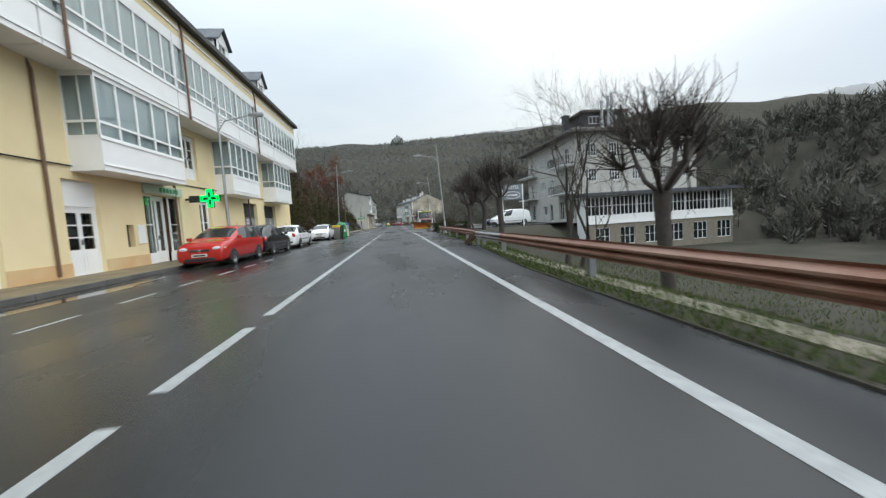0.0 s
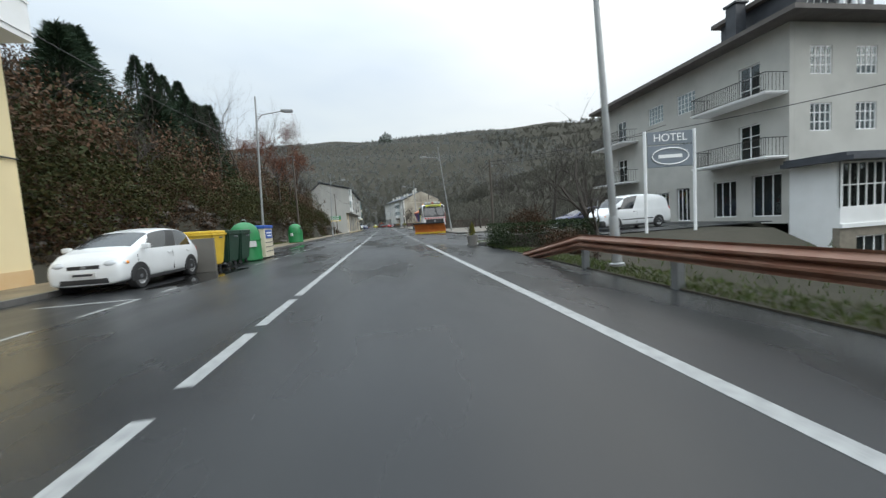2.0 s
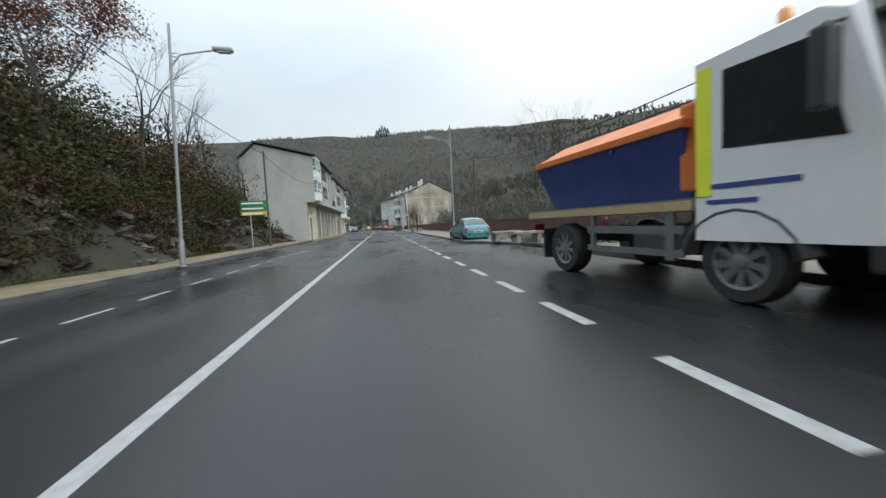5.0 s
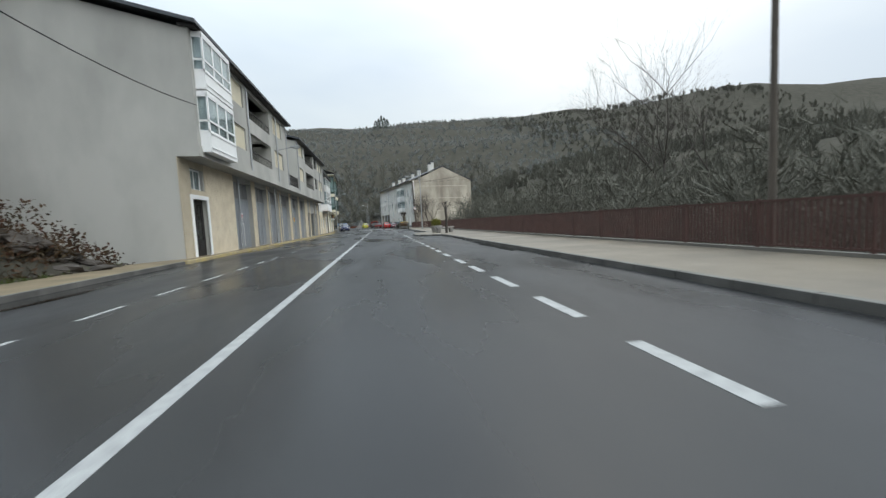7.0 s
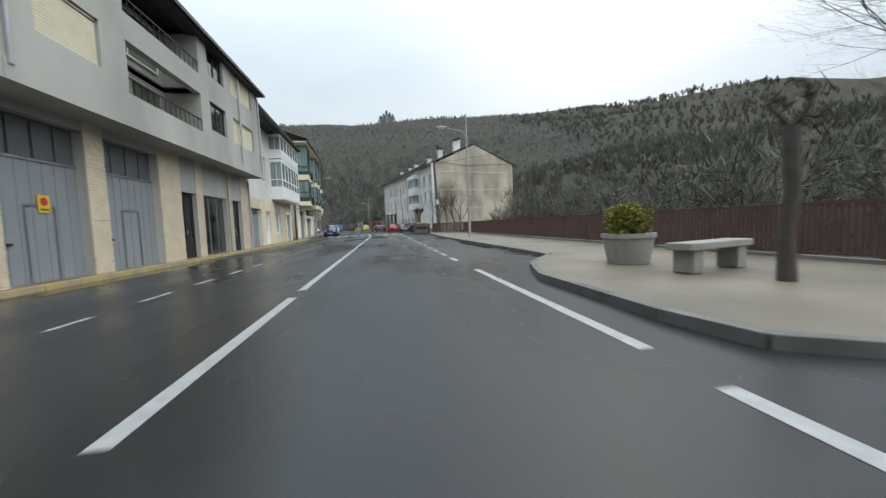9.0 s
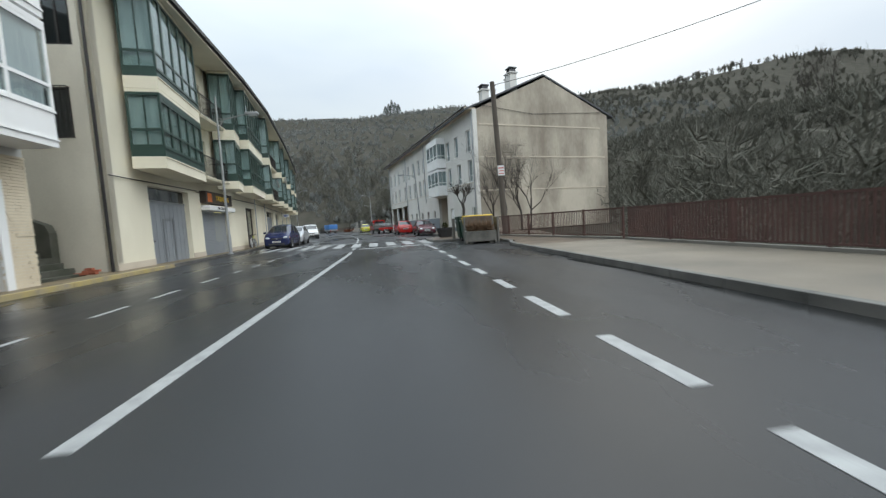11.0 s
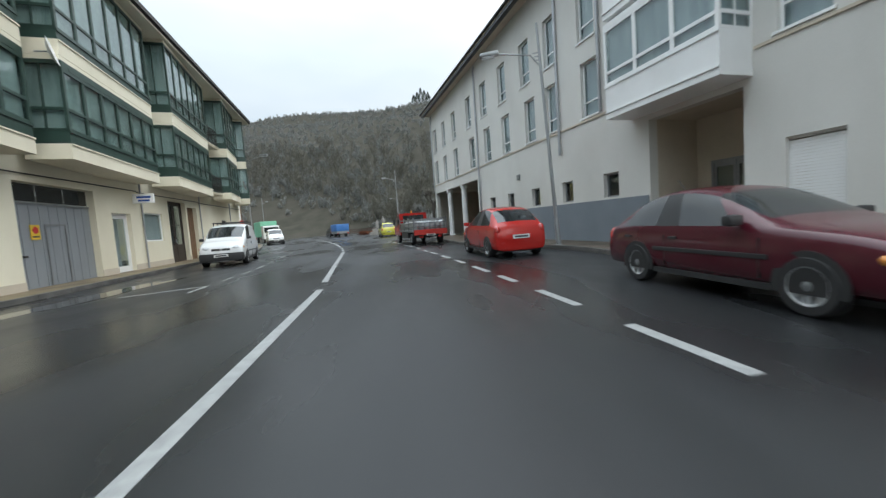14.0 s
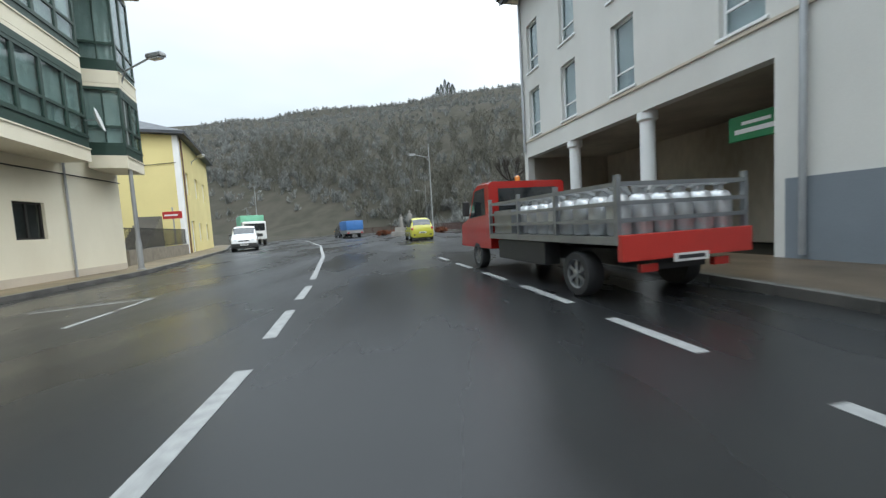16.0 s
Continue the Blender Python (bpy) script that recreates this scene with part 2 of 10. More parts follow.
DARKWOOD = mat("dark_brown_wood", (0.045, 0.032, 0.024), 0.5, c2=(0.03, 0.022, 0.017), stretch=(8, 8, 0.6))
BROWNWOOD = mat("brown_wood", (0.20, 0.115, 0.06), 0.6, c2=(0.11, 0.065, 0.035), stretch=(6, 6, 0.5))
GALVANISED = mat("galvanised_rail", (0.36, 0.37, 0.38), 0.42, metal=0.5, c2=(0.25, 0.20, 0.17), scale=1.5, fine=30, wear=0.9)
RUST = mat("rusty_rail", (0.20, 0.085, 0.052), 0.5, metal=0.2, c2=(0.30, 0.20, 0.15), scale=2.5, fine=40, bump=0.3, wear=0.6)
RUSTFENCE = mat("rust_brown_fence_paint", (0.075, 0.033, 0.026), 0.6, c2=(0.045, 0.023, 0.02), scale=2, fine=40, bump=0.2)
POLEWOOD = mat("weathered_pole_wood", (0.10, 0.082, 0.065), 0.85, c2=(0.055, 0.045, 0.037), stretch=(6, 6, 0.4), bump=0.4)
LAMPGREY = mat("lamp_post_grey", (0.36, 0.37, 0.37), 0.45, metal=0.5, c2=(0.26, 0.265, 0.27))
DARKMETAL = mat("dark_iron", (0.035, 0.034, 0.034), 0.5, metal=0.5, c2=(0.06, 0.05, 0.045))
BARK = mat("dark_bark", (0.060, 0.050, 0.042), 0.9, c2=(0.032, 0.027, 0.023), scale=6, fine=40, bump=0.6)
TWIG = leaf_mat("grey_brown_twigs", (0.075, 0.064, 0.055), (0.045, 0.038, 0.033))
# hill-wood twigs with distance haze put into the colour, most in the second
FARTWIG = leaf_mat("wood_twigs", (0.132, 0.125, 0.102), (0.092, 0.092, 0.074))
HAZETWIG = leaf_mat("haze_paled_twigs", (0.235, 0.240, 0.228), (0.185, 0.193, 0.185))
SCRUB = leaf_mat("olive_scrub_leaf", (0.024, 0.034, 0.011), (0.056, 0.047, 0.018))
PINE = leaf_mat("dark_pine_needle", (0.022, 0.042, 0.026), (0.042, 0.062, 0.034))
REDLEAF = leaf_mat("russet_leaf", (0.18, 0.060, 0.030), (0.10, 0.045, 0.026))
HEATHER = leaf_mat("heather_brown", (0.070, 0.034, 0.022), (0.048, 0.036, 0.020))
YGREEN = leaf_mat("yellow_green_leaf", (0.22, 0.20, 0.045), (0.12, 0.13, 0.03))
TYRE = mat("tyre_rubber", (0.022, 0.022, 0.023), 0.7, c2=(0.035, 0.034, 0.033), fine=90)
RIM = mat("alloy_rim", (0.58, 0.59, 0.60), 0.38, metal=0.55, c2=(0.42, 0.42, 0.43))
BLACKPLASTIC = mat("black_plastic", (0.025, 0.025, 0.026), 0.5, c2=(0.04, 0.04, 0.04))
CARGLASS = mat("dark_car_glass", (0.018, 0.021, 0.023), 0.06, c2=(0.03, 0.034, 0.036), bump=0, spec=0.8)
HEADLAMP = mat("clear_headlamp", (0.60, 0.62, 0.64), 0.12, c2=(0.35, 0.37, 0.39), scale=12, coat=1.0, bump=0)
TAILRED = mat("red_lens", (0.42, 0.015, 0.012), 0.18, c2=(0.28, 0.010, 0.01), coat=1.0, bump=0)
AMBER = mat("amber_lens", (0.75, 0.27, 0.03), 0.2, c2=(0.6, 0.2, 0.02), coat=1.0, bump=0)
PLATE = mat("white_plate", (0.70, 0.70, 0.68), 0.4, bump=0)
PLATEINK = mat("dark_ink", (0.03, 0.03, 0.035), 0.6, bump=0)
ORANGE = mat("orange_paint", (0.60, 0.16, 0.025), 0.5, c2=(0.42, 0.10, 0.02), scale=2, fine=40, wear=0.7)
YELLOW = mat("yellow_paint", (0.72, 0.48, 0.04), 0.5, c2=(0.55, 0.36, 0.05))
FLUO = mat("lemon_yellow_sheet", (0.75, 0.80, 0.05), 0.5, c2=(0.65, 0.68, 0.06), bump=0)
BLUE = mat("truck_blue", (0.045, 0.065, 0.24), 0.5, c2=(0.03, 0.045, 0.16), scale=2, wear=0.7)
REDPAINT = mat("red_paint", (0.50, 0.035, 0.025), 0.4, c2=(0.38, 0.028, 0.02), coat=0.5)
BINGREEN = mat("green_bin_plastic", (0.020, 0.20, 0.060), 0.45, c2=(0.015, 0.14, 0.045), scale=1.5)
BINDARK = mat("dark_green_bin", (0.016, 0.050, 0.030), 0.5, c2=(0.012, 0.035, 0.022), scale=1.5)
LEDGREEN = mat("green_led", (0.0, 0.85, 0.12), 0.5, bump=0, emit=2.4)
HOTELWALL = mat("grey_white_render", (0.50, 0.49, 0.45), 0.9, c2=(0.34, 0.33, 0.30), scale=0.6, fine=40)
TRANSOM = mat("dull_grey_glazing", (0.13, 0.135, 0.14), 0.3, c2=(0.09, 0.092, 0.095), bump=0)
SIGNGREEN = mat("green_sign", (0.02, 0.22, 0.08), 0.5, bump=0)
SIGNRED = mat("red_sign", (0.50, 0.03, 0.03), 0.5, bump=0)
SIGNBLUE = mat("blue_sign", (0.03, 0.10, 0.40), 0.5, bump=0)
TARP = mat("blue_tarpaulin", (0.045, 0.16, 0.42), 0.5, c2=(0.03, 0.11, 0.30), scale=2.5)
STEEL = mat("grey_steel", (0.30, 0.31, 0.32), 0.4, metal=0.7, c2=(0.20, 0.205, 0.21))
GASORANGE = mat("silver_bottle", (0.55, 0.56, 0.57), 0.35, metal=0.6, c2=(0.40, 0.41, 0.42))
STONE = mat("grey_stone", (0.27, 0.255, 0.235), 0.8, c2=(0.15, 0.14, 0.13), scale=2.5, fine=25, bump=0.4, vary=0.15)
FLUESTEEL = mat("bright_steel_flue", (0.62, 0.63, 0.64), 0.3, metal=0.8, c2=(0.45, 0.46, 0.47))
HOTELSTONE = mat("brown_grey_masonry", (0.24, 0.21, 0.165), 0.85, c2=(0.13, 0.115, 0.09), scale=3, fine=18, bump=0.6)
HOTELROOF = mat("brown_grey_tile", (0.12, 0.105, 0.095), 0.7, c2=(0.08, 0.07, 0.065), scale=2, fine=16, bump=0.4)
PALEYELLOW = mat("pale_yellow_render", (0.74, 0.64, 0.30), 0.85, c2=(0.62, 0.53, 0.25), scale=0.5, fine=60)
MANHOLE = mat("cast_iron_cover", (0.045, 0.044, 0.042), 0.65, c2=(0.03, 0.03, 0.03))
GLASS = glass_mat("window_glass", (0.75, 0.80, 0.80))
GREENGLASS = glass_mat("green_tinted_glass", (0.68, 0.76, 0.75))


# ---- building blocks ----
WORLD_OF = {}


def base_matrix(o):
    return WORLD_OF.get(o, Matrix())


def thing(name, m, label, category, group="", kind=""):
    """An empty at the thing's base, which parents its parts."""
    o = new(name)
    o.empty_display_size = 0.3
    o.matrix_basis = m
    WORLD_OF[o] = m.copy()
    return tagged(o, label, category, group, kind)


def part(name, bm, material, parent=None, label="", m=None, smooth=0):
    me = bpy.data.meshes.new(name)
    bm.normal_update()
    bm.to_mesh(me)
    bm.free()
    return part_mesh(name, me, material, parent, label, m, smooth)


def part_mesh(name, me, material, parent=None, label="", m=None, smooth=0):
    if not me.materials:
        for x in material if isinstance(material, (list, tuple)) else (material,):
            me.materials.append(x)
    if smooth:
        me.polygons.foreach_set("use_smooth", [True] * len(me.polygons))
        me.set_sharp_from_angle(angle=radians(smooth))
    o = new(name, me)
    if parent is not None:
        o.parent = parent
        o.matrix_basis = base_matrix(parent).inverted() @ m if m is not None else Matrix()
        WORLD_OF[o] = m.copy() if m is not None else base_matrix(parent)
    elif m is not None:
        o.matrix_basis = m
        WORLD_OF[o] = m.copy()
    if label:
        o["label"] = label
    return o


def box(bm, x0, y0, z0, x1, y1, z1, mi=0, bev=0.0):
    vs = [bm.verts.new(p) for p in ((x0, y0, z0), (x1, y0, z0), (x1, y1, z0), (x0, y1, z0), (x0, y0, z1), (x1, y0, z1), (x1, y1, z1), (x0, y1, z1))]
    fs = [bm.faces.new([vs[i] for i in q]) for q in ((3, 2, 1, 0), (4, 5, 6, 7), (0, 1, 5, 4), (1, 2, 6, 5), (2, 3, 7, 6), (3, 0, 4, 7))]
    for f in fs:
        f.material_index = mi
    if bev:
        bmesh.ops.bevel(bm, geom=list({e for f in fs for e in f.edges}), offset=bev, segments=2, affect="EDGES", profile=0.6)
    return fs


def B(*boxes, bev=0.0):
    bm = bmesh.new()
    for b in boxes:
        box(bm, *b, bev=bev)
    return bm


def tube(bm, pts, radii, n=8, cap=True, mi=0):
    """A tube along the points."""
    rings = []
    pts = [Vector(p) for p in pts]
    if not isinstance(radii, (list, tuple)):
        radii = [radii] * len(pts)
    for i, p in enumerate(pts):
        d = (pts[min(i + 1, len(pts) - 1)] - pts[max(i - 1, 0)]).normalized()
        a = d.orthogonal().normalized() if abs(d.z) > 0.95 else d.cross(Vector((0, 0, 1))).normalized()
        b = d.cross(a)
        rings.append([bm.verts.new(p + radii[i] * (math.cos(2 * math.pi * k / n) * a + math.sin(2 * math.pi * k / n) * b)) for k in range(n)])
    for r, q in zip(rings, rings[1:]):
        for k in range(n):
            bm.faces.new((r[k], r[(k + 1) % n], q[(k + 1) % n], q[k])).material_index = mi
    if cap:
        bm.faces.new(rings[0][::-1]).material_index = mi
        bm.faces.new(rings[-1]).material_index = mi
    return bm


def T(pts, radii, n=8):
    return tube(bmesh.new(), pts, radii, n)


def lathe(bm, profile, n=20, at=(0, 0, 0)):
    """Turned about the upright axis; profile rows of (radius, height)."""
    rings = [[bm.verts.new((at[0] + r * math.cos(2 * math.pi * k / n), at[1] + r * math.sin(2 * math.pi * k / n), at[2] + z)) for k in range(n)] for r, z in profile]
    for r, q in zip(rings, rings[1:]):
        for k in range(n):
            bm.faces.new((r[k], r[(k + 1) % n], q[(k + 1) % n], q[k]))
    bm.faces.new(rings[0][::-1])
    bm.faces.new(rings[-1])
    return bm


def prism(bm, poly, z0, z1, mi=0):
    """An upright prism on a plan outline."""
    lo = [bm.verts.new((x, y, z0)) for x, y in poly]
    hi = [bm.verts.new((x, y, z1)) for x, y in poly]
    n = len(poly)
    fs = [bm.faces.new(hi), bm.faces.new(lo[::-1])]
    fs += [bm.faces.new((lo[i], lo[(i + 1) % n], hi[(i + 1) % n], hi[i])) for i in range(n)]
    for f in fs:
        f.material_index = mi
    bmesh.ops.recalc_face_normals(bm, faces=fs)
    return fs


def slab(name, poly, z0, z1, material, label, category):
    bm = bmesh.new()
    prism(bm, poly, z0, z1)
    bmesh.ops.triangulate(bm, faces=[f for f in bm.faces if len(f.verts) > 4])
    return tagged(part(name, bm, material), label, category, kind="structure")


def facing(p, q):
    """A matrix at p whose x points to q, z up, y to the left of that."""
    d = Vector((q[0] - p[0], q[1] - p[1], 0))
    return Matrix.Translation((p[0], p[1], p[2] if len(p) > 2 else 0)) @ Matrix.Rotation(math.atan2(d.y, d.x), 4, "Z")


def pierced(x0, x1, z0, z1, th, holes, y=0.0, gable=None):
    """A wall in the plane y with depth th and openings (x0, x1, z0, z1) through it."""
    bm = bmesh.new()
    xs = sorted({round(v, 3) for v in (x0, x1, *[min(max(v, x0), x1) for h in holes for v in h[:2]])})
    zs = sorted({round(v, 3) for v in (z0, z1, *[min(max(v, z0), z1) for h in holes for v in h[2:4]])})
    full = {}
    for i in range(len(xs) - 1):
        for j in range(len(zs) - 1):
            cx, cz = (xs[i] + xs[i + 1]) / 2, (zs[j] + zs[j + 1]) / 2
            full[i, j] = not any(h[0] < cx < h[1] and h[2] < cz < h[3] for h in holes)
    cache = {}

    def v(x, yy, z):
        k = (round(x, 4), round(yy, 4), round(z, 4))
        if k not in cache:
            cache[k] = bm.verts.new(k)
        return cache[k]
    for (i, j), f in full.items():
        if not f:
            continue
        a, b, c, d = xs[i], xs[i + 1], zs[j], zs[j + 1]
        for yy in (y, y + th):
            q = [v(a, yy, c), v(b, yy, c), v(b, yy, d), v(a, yy, d)]
            bm.faces.new(q if yy == y else q[::-1])
        for di, dj, e0, e1 in ((-1, 0, (a, c), (a, d)), (1, 0, (b, d), (b, c)), (0, -1, (b, c), (a, c)), (0, 1, (a, d), (b, d))):
            if not full.get((i + di, j + dj), False):
                bm.faces.new((v(e0[0], y, e0[1]), v(e1[0], y, e1[1]), v(e1[0], y + th, e1[1]), v(e0[0], y + th, e0[1])))
    return bm


def window(h, m, x0, x1, z0, z1, y=0.12, cols=2, rows=1, fm=None, gm=None, fw=0.06, behind=None, sill=0.0, name="window", d=0.06, back=0.10):
    """Frame, panes, and a curtain or a near-black sheet for the unlit room's shade."""
    fm, gm, behind = fm or WHITE, gm or GLASS, behind or ROOMSHADE
    bm = B((x0, y, z0, x1, y + d, z0 + fw), (x0, y, z1 - fw, x1, y + d, z1), (x0, y, z0 + fw, x0 + fw, y + d, z1 - fw), (x1 - fw, y, z0 + fw, x1, y + d, z1 - fw))
    cw, rh = (x1 - x0) / cols, (z1 - z0) / rows
    w = part(name, bm, fm, h, m=m)
    for c in range(1, cols):
        part("mullion", B((x0 + c * cw - fw * 0.45, y + 0.004, z0 + fw, x0 + c * cw + fw * 0.45, y + d - 0.004, z1 - fw)), fm, w)
    for r in range(1, rows):
        part("glazing_bar", B((x0 + fw, y + 0.008, z0 + r * rh - fw * 0.35, x1 - fw, y + d - 0.008, z0 + r * rh + fw * 0.35)), fm, w)
    for c in range(cols):
        p = part("pane", B((x0 + c * cw + fw * 0.4, y + d * 0.45, z0 + fw * 0.6, x0 + (c + 1) * cw - fw * 0.4, y + d * 0.45 + 0.006, z1 - fw * 0.6)), gm, w)
        p.visible_shadow = False
    part("curtain" if behind is not ROOMSHADE else "dark_room", B((x0, y + back, z0, x1, y + back + 0.02, z1)), behind, w)
    if sill:
        part("sill", B((x0 - 0.06, -sill, z0 - 0.06, x1 + 0.06, y, z0)), fm, w)
    return w


def door(h, m, x0, x1, z0, z1, y=0.15, fm=None, panel=0.9, bars=0, gm=None, leaf=2, behind=None):
    """A framed door with a solid foot, a glazed upper part, bars and a handle."""
    fm = fm or WHITE
    fw = 0.08
    bm = B((x0, y, z0, x0 + fw, y + 0.07, z1), (x1 - fw, y, z0, x1, y + 0.07, z1), (x0 + fw, y, z1 - fw, x1 - fw, y + 0.07, z1))
    w = part("door", bm, fm, h, m=m)
    lw = (x1 - x0 - 2 * fw) / leaf
    for i in range(leaf):
        a, b = x0 + fw + i * lw + 0.006, x0 + fw + (i + 1) * lw - 0.006
        bm = B((a, y + 0.015, z0 + 0.01, b, y + 0.06, z0 + panel), (a, y + 0.015, z0 + panel, a + 0.07, y + 0.06, z1 - fw), (b - 0.07, y + 0.015, z0 + panel, b, y + 0.06, z1 - fw), (a + 0.07, y + 0.015, z1 - fw - 0.12, b - 0.07, y + 0.06, z1 - fw), (a + 0.1, y + 0.005, z0 + 0.15, b - 0.1, y + 0.015, z0 + panel - 0.12))
        for k in range(bars):
            zz = z0 + panel + (k + 1) * (z1 - fw - 0.12 - z0 - panel) / (bars + 1)
            box(bm, a + 0.07, y + 0.02, zz - 0.02, b - 0.07, y + 0.05, zz + 0.02)
        part("leaf", bm, fm, w)
        p = part("pane", B((a + 0.06, y + 0.035, z0 + panel, b - 0.06, y + 0.041, z1 - fw - 0.1)), gm or GLASS, w)
        p.visible_shadow = False
    part("handle", B((x1 - fw - lw - 0.03, y - 0.04, z0 + 1.0, x1 - fw - lw, y + 0.015, z0 + 1.18)), STEEL, w)
    # sheet behind the leaves; its default near-black paints the room's shade
    part("dark_room", B((x0, y + 0.35, z0, x1, y + 0.37, z1)), behind or ROOMSHADE, w)
    return w


def garage(h, m, x0, x1, z1, y=0.2, transom=0.55, mt=None, cols=3, wicket=True, tm=None):
    """A sheet-metal garage door with ribs, a wicket and a glazed strip over it."""
    mt = mt or GARAGE
    zt = z1 - transom
    bm = B((x0, y, 0.02, x1, y + 0.06, zt))
    n = int((x1 - x0) / 0.32)
    g = part("garage_door", bm, mt, h, m=m)
    for i in range(1, n):
        xx = x0 + (x1 - x0) * i / n
        part("rib", B((xx - 0.012, y - 0.012, 0.04, xx + 0.012, y, zt - 0.02)), mt, g)
    part("lintel_bar", B((x0, y - 0.03, zt, x1, y + 0.08, zt + 0.07)), STEEL, g)
    if transom > 0.2:
        for i in range(cols):
            a = x0 + (x1 - x0) * i / cols
            b = x0 + (x1 - x0) * (i + 1) / cols
            part("pane", B((a + 0.03, y + 0.02, zt + 0.09, b - 0.03, y + 0.04, z1 - 0.02)), tm or CARGLASS, g)
    if wicket:
        c = (x0 + x1) / 2
        part("wicket_frame", B((c - 0.42, y - 0.025, 0.05, c - 0.37, y - 0.012, 1.95), (c + 0.37, y - 0.025, 0.05, c + 0.42, y - 0.012, 1.95), (c - 0.37, y - 0.025, 1.9, c + 0.37, y - 0.012, 1.95)), STEEL, g)
    part("lock", B((x0 + 0.3, y - 0.05, 1.0, x0 + 0.42, y, 1.06)), DARKMETAL, g)
    return g


def bay(h, m, x0, x1, depth, z0, zs, z1, cols, fm=None, pm=None, behind=None, gm=None, low=0.0, slab_m=None, top=0.0, side=2, name="bay_window", fw=0.06, sl=0.2, head=0.0):
    """A glazed gallery that stands out of a wall: slab, parapet, frame and panes on three sides."""
    fm, pm, behind = fm or WHITE, pm or WHITE, behind or CURTAIN
    y0 = -depth
    t = 0.06
    b = part(name, B((x0, y0, z0, x1, 0, z0 + sl - 0.04), (x0, y0 - 0.03, z0 + sl - 0.04, x1, 0, z0 + sl)), slab_m or pm, h, m=m)
    if head:
        part("head_panel", B((x0 + 0.01, y0 - 0.004, z1 - head, x1 - 0.01, y0 + 0.028, z1), (x0 + 0.3, y0 - 0.012, z1 - head + 0.1, x1 - 0.3, y0 - 0.004, z1 - 0.1)), fm, b)
    part("bay_roof", B((x0, y0, z1, x1, 0, z1 + 0.12 + top)), slab_m or pm, b)
    part("parapet", B((x0 + 0.01, y0 + 0.01, z0 + sl, x1 - 0.01, y0 + t, zs), (x0 + 0.01, y0 + t, z0 + sl, x0 + t, 0, zs), (x1 - t, y0 + t, z0 + sl, x1 - 0.01, 0, zs), (x0 - 0.005, y0 - 0.02, zs - 0.06, x1 + 0.005, y0 + 0.01, zs)), pm, b)
    bm = bmesh.new()
    zl = zs + low
    cw = (x1 - x0) / cols
    for i in range(cols + 1):
        xx = x0 + i * cw
        big = fw if i in (0, cols) else fw * 0.6
        box(bm, max(x0, xx - big), y0, zs, min(x1, xx + big), y0 + 0.07, z1)
    box(bm, x0, y0 + 0.005, zs, x1, y0 + 0.065, zs + 0.07)
    box(bm, x0, y0 + 0.005, z1 - 0.1, x1, y0 + 0.065, z1)
    if low:
        box(bm, x0, y0 + 0.005, zl - 0.04, x1, y0 + 0.065, zl + 0.04)
    sw = depth / side
    for xx in (x0, x1 - 0.06):
        for j in range(1, side + 1):
            box(bm, xx, y0 + j * sw - (0.06 if j == side else 0.03), zs, xx + 0.06, y0 + j * sw, z1)
        box(bm, xx + 0.004, y0 + 0.07, zs, xx + 0.056, 0, zs + 0.07)
        box(bm, xx + 0.004, y0 + 0.07, z1 - 0.1, xx + 0.056, 0, z1)
        if low:
            box(bm, xx + 0.004, y0 + 0.07, zl - 0.04, xx + 0.056, 0, zl + 0.04)
    part("frame", bm, fm, b)
    for i in range(cols):
        p = part("pane", B((x0 + i * cw + 0.02, y0 + 0.03, zs + 0.05, x0 + (i + 1) * cw - 0.02, y0 + 0.036, z1 - 0.05)), gm or GLASS, b)
        p.visible_shadow = False
    for xx in (x0 + 0.02, x1 - 0.026):
        p = part("pane", B((xx, y0 + 0.06, zs + 0.05, xx + 0.006, 0, z1 - 0.05)), gm or GLASS, b)
        p.visible_shadow = False
    part("curtain", B((x0 + 0.12, y0 + 0.10, zs - 0.1, x1 - 0.12, y0 + 0.12, z1), (x0 + 0.12, y0 + 0.12, zs - 0.1, x0 + 0.14, 0, z1), (x1 - 0.14, y0 + 0.12, zs - 0.1, x1 - 0.12, 0, z1)), behind, b)
    return b


BAR = {}


def rail_bar(h, m, x, y, z0, z1, mt, r=0.009):
    """One upright bar; bars of one length share a mesh."""
    key = (round(z1 - z0, 3), mt.name)
    if key not in BAR:
        me = bpy.data.meshes.new("rail_bar")
        bm = B((-r, -r, 0, r, r, z1 - z0))
        bm.to_mesh(me)
        bm.free()
        BAR[key] = me
    return part_mesh("rail_bar", BAR[key], mt, h, m=m @ Matrix.Translation((x, y, z0)))


def railing(h, m, x0, x1, y, z0, z1, step=0.12, mt=None):
    """Upright bars between two rails."""
    mt = mt or DARKMETAL
    part("top_rail", B((x0, y - 0.02, z1 - 0.04, x1, y + 0.02, z1)), mt, h, m=m)
    part("bottom_rail", B((x0, y - 0.015, z0, x1, y + 0.015, z0 + 0.03)), mt, h, m=m)
    n = max(1, int((x1 - x0) / step))
    for i in range(n + 1):
        rail_bar(h, m, x0 + (x1 - x0) * i / n, y, z0 + 0.03, z1 - 0.04, mt)


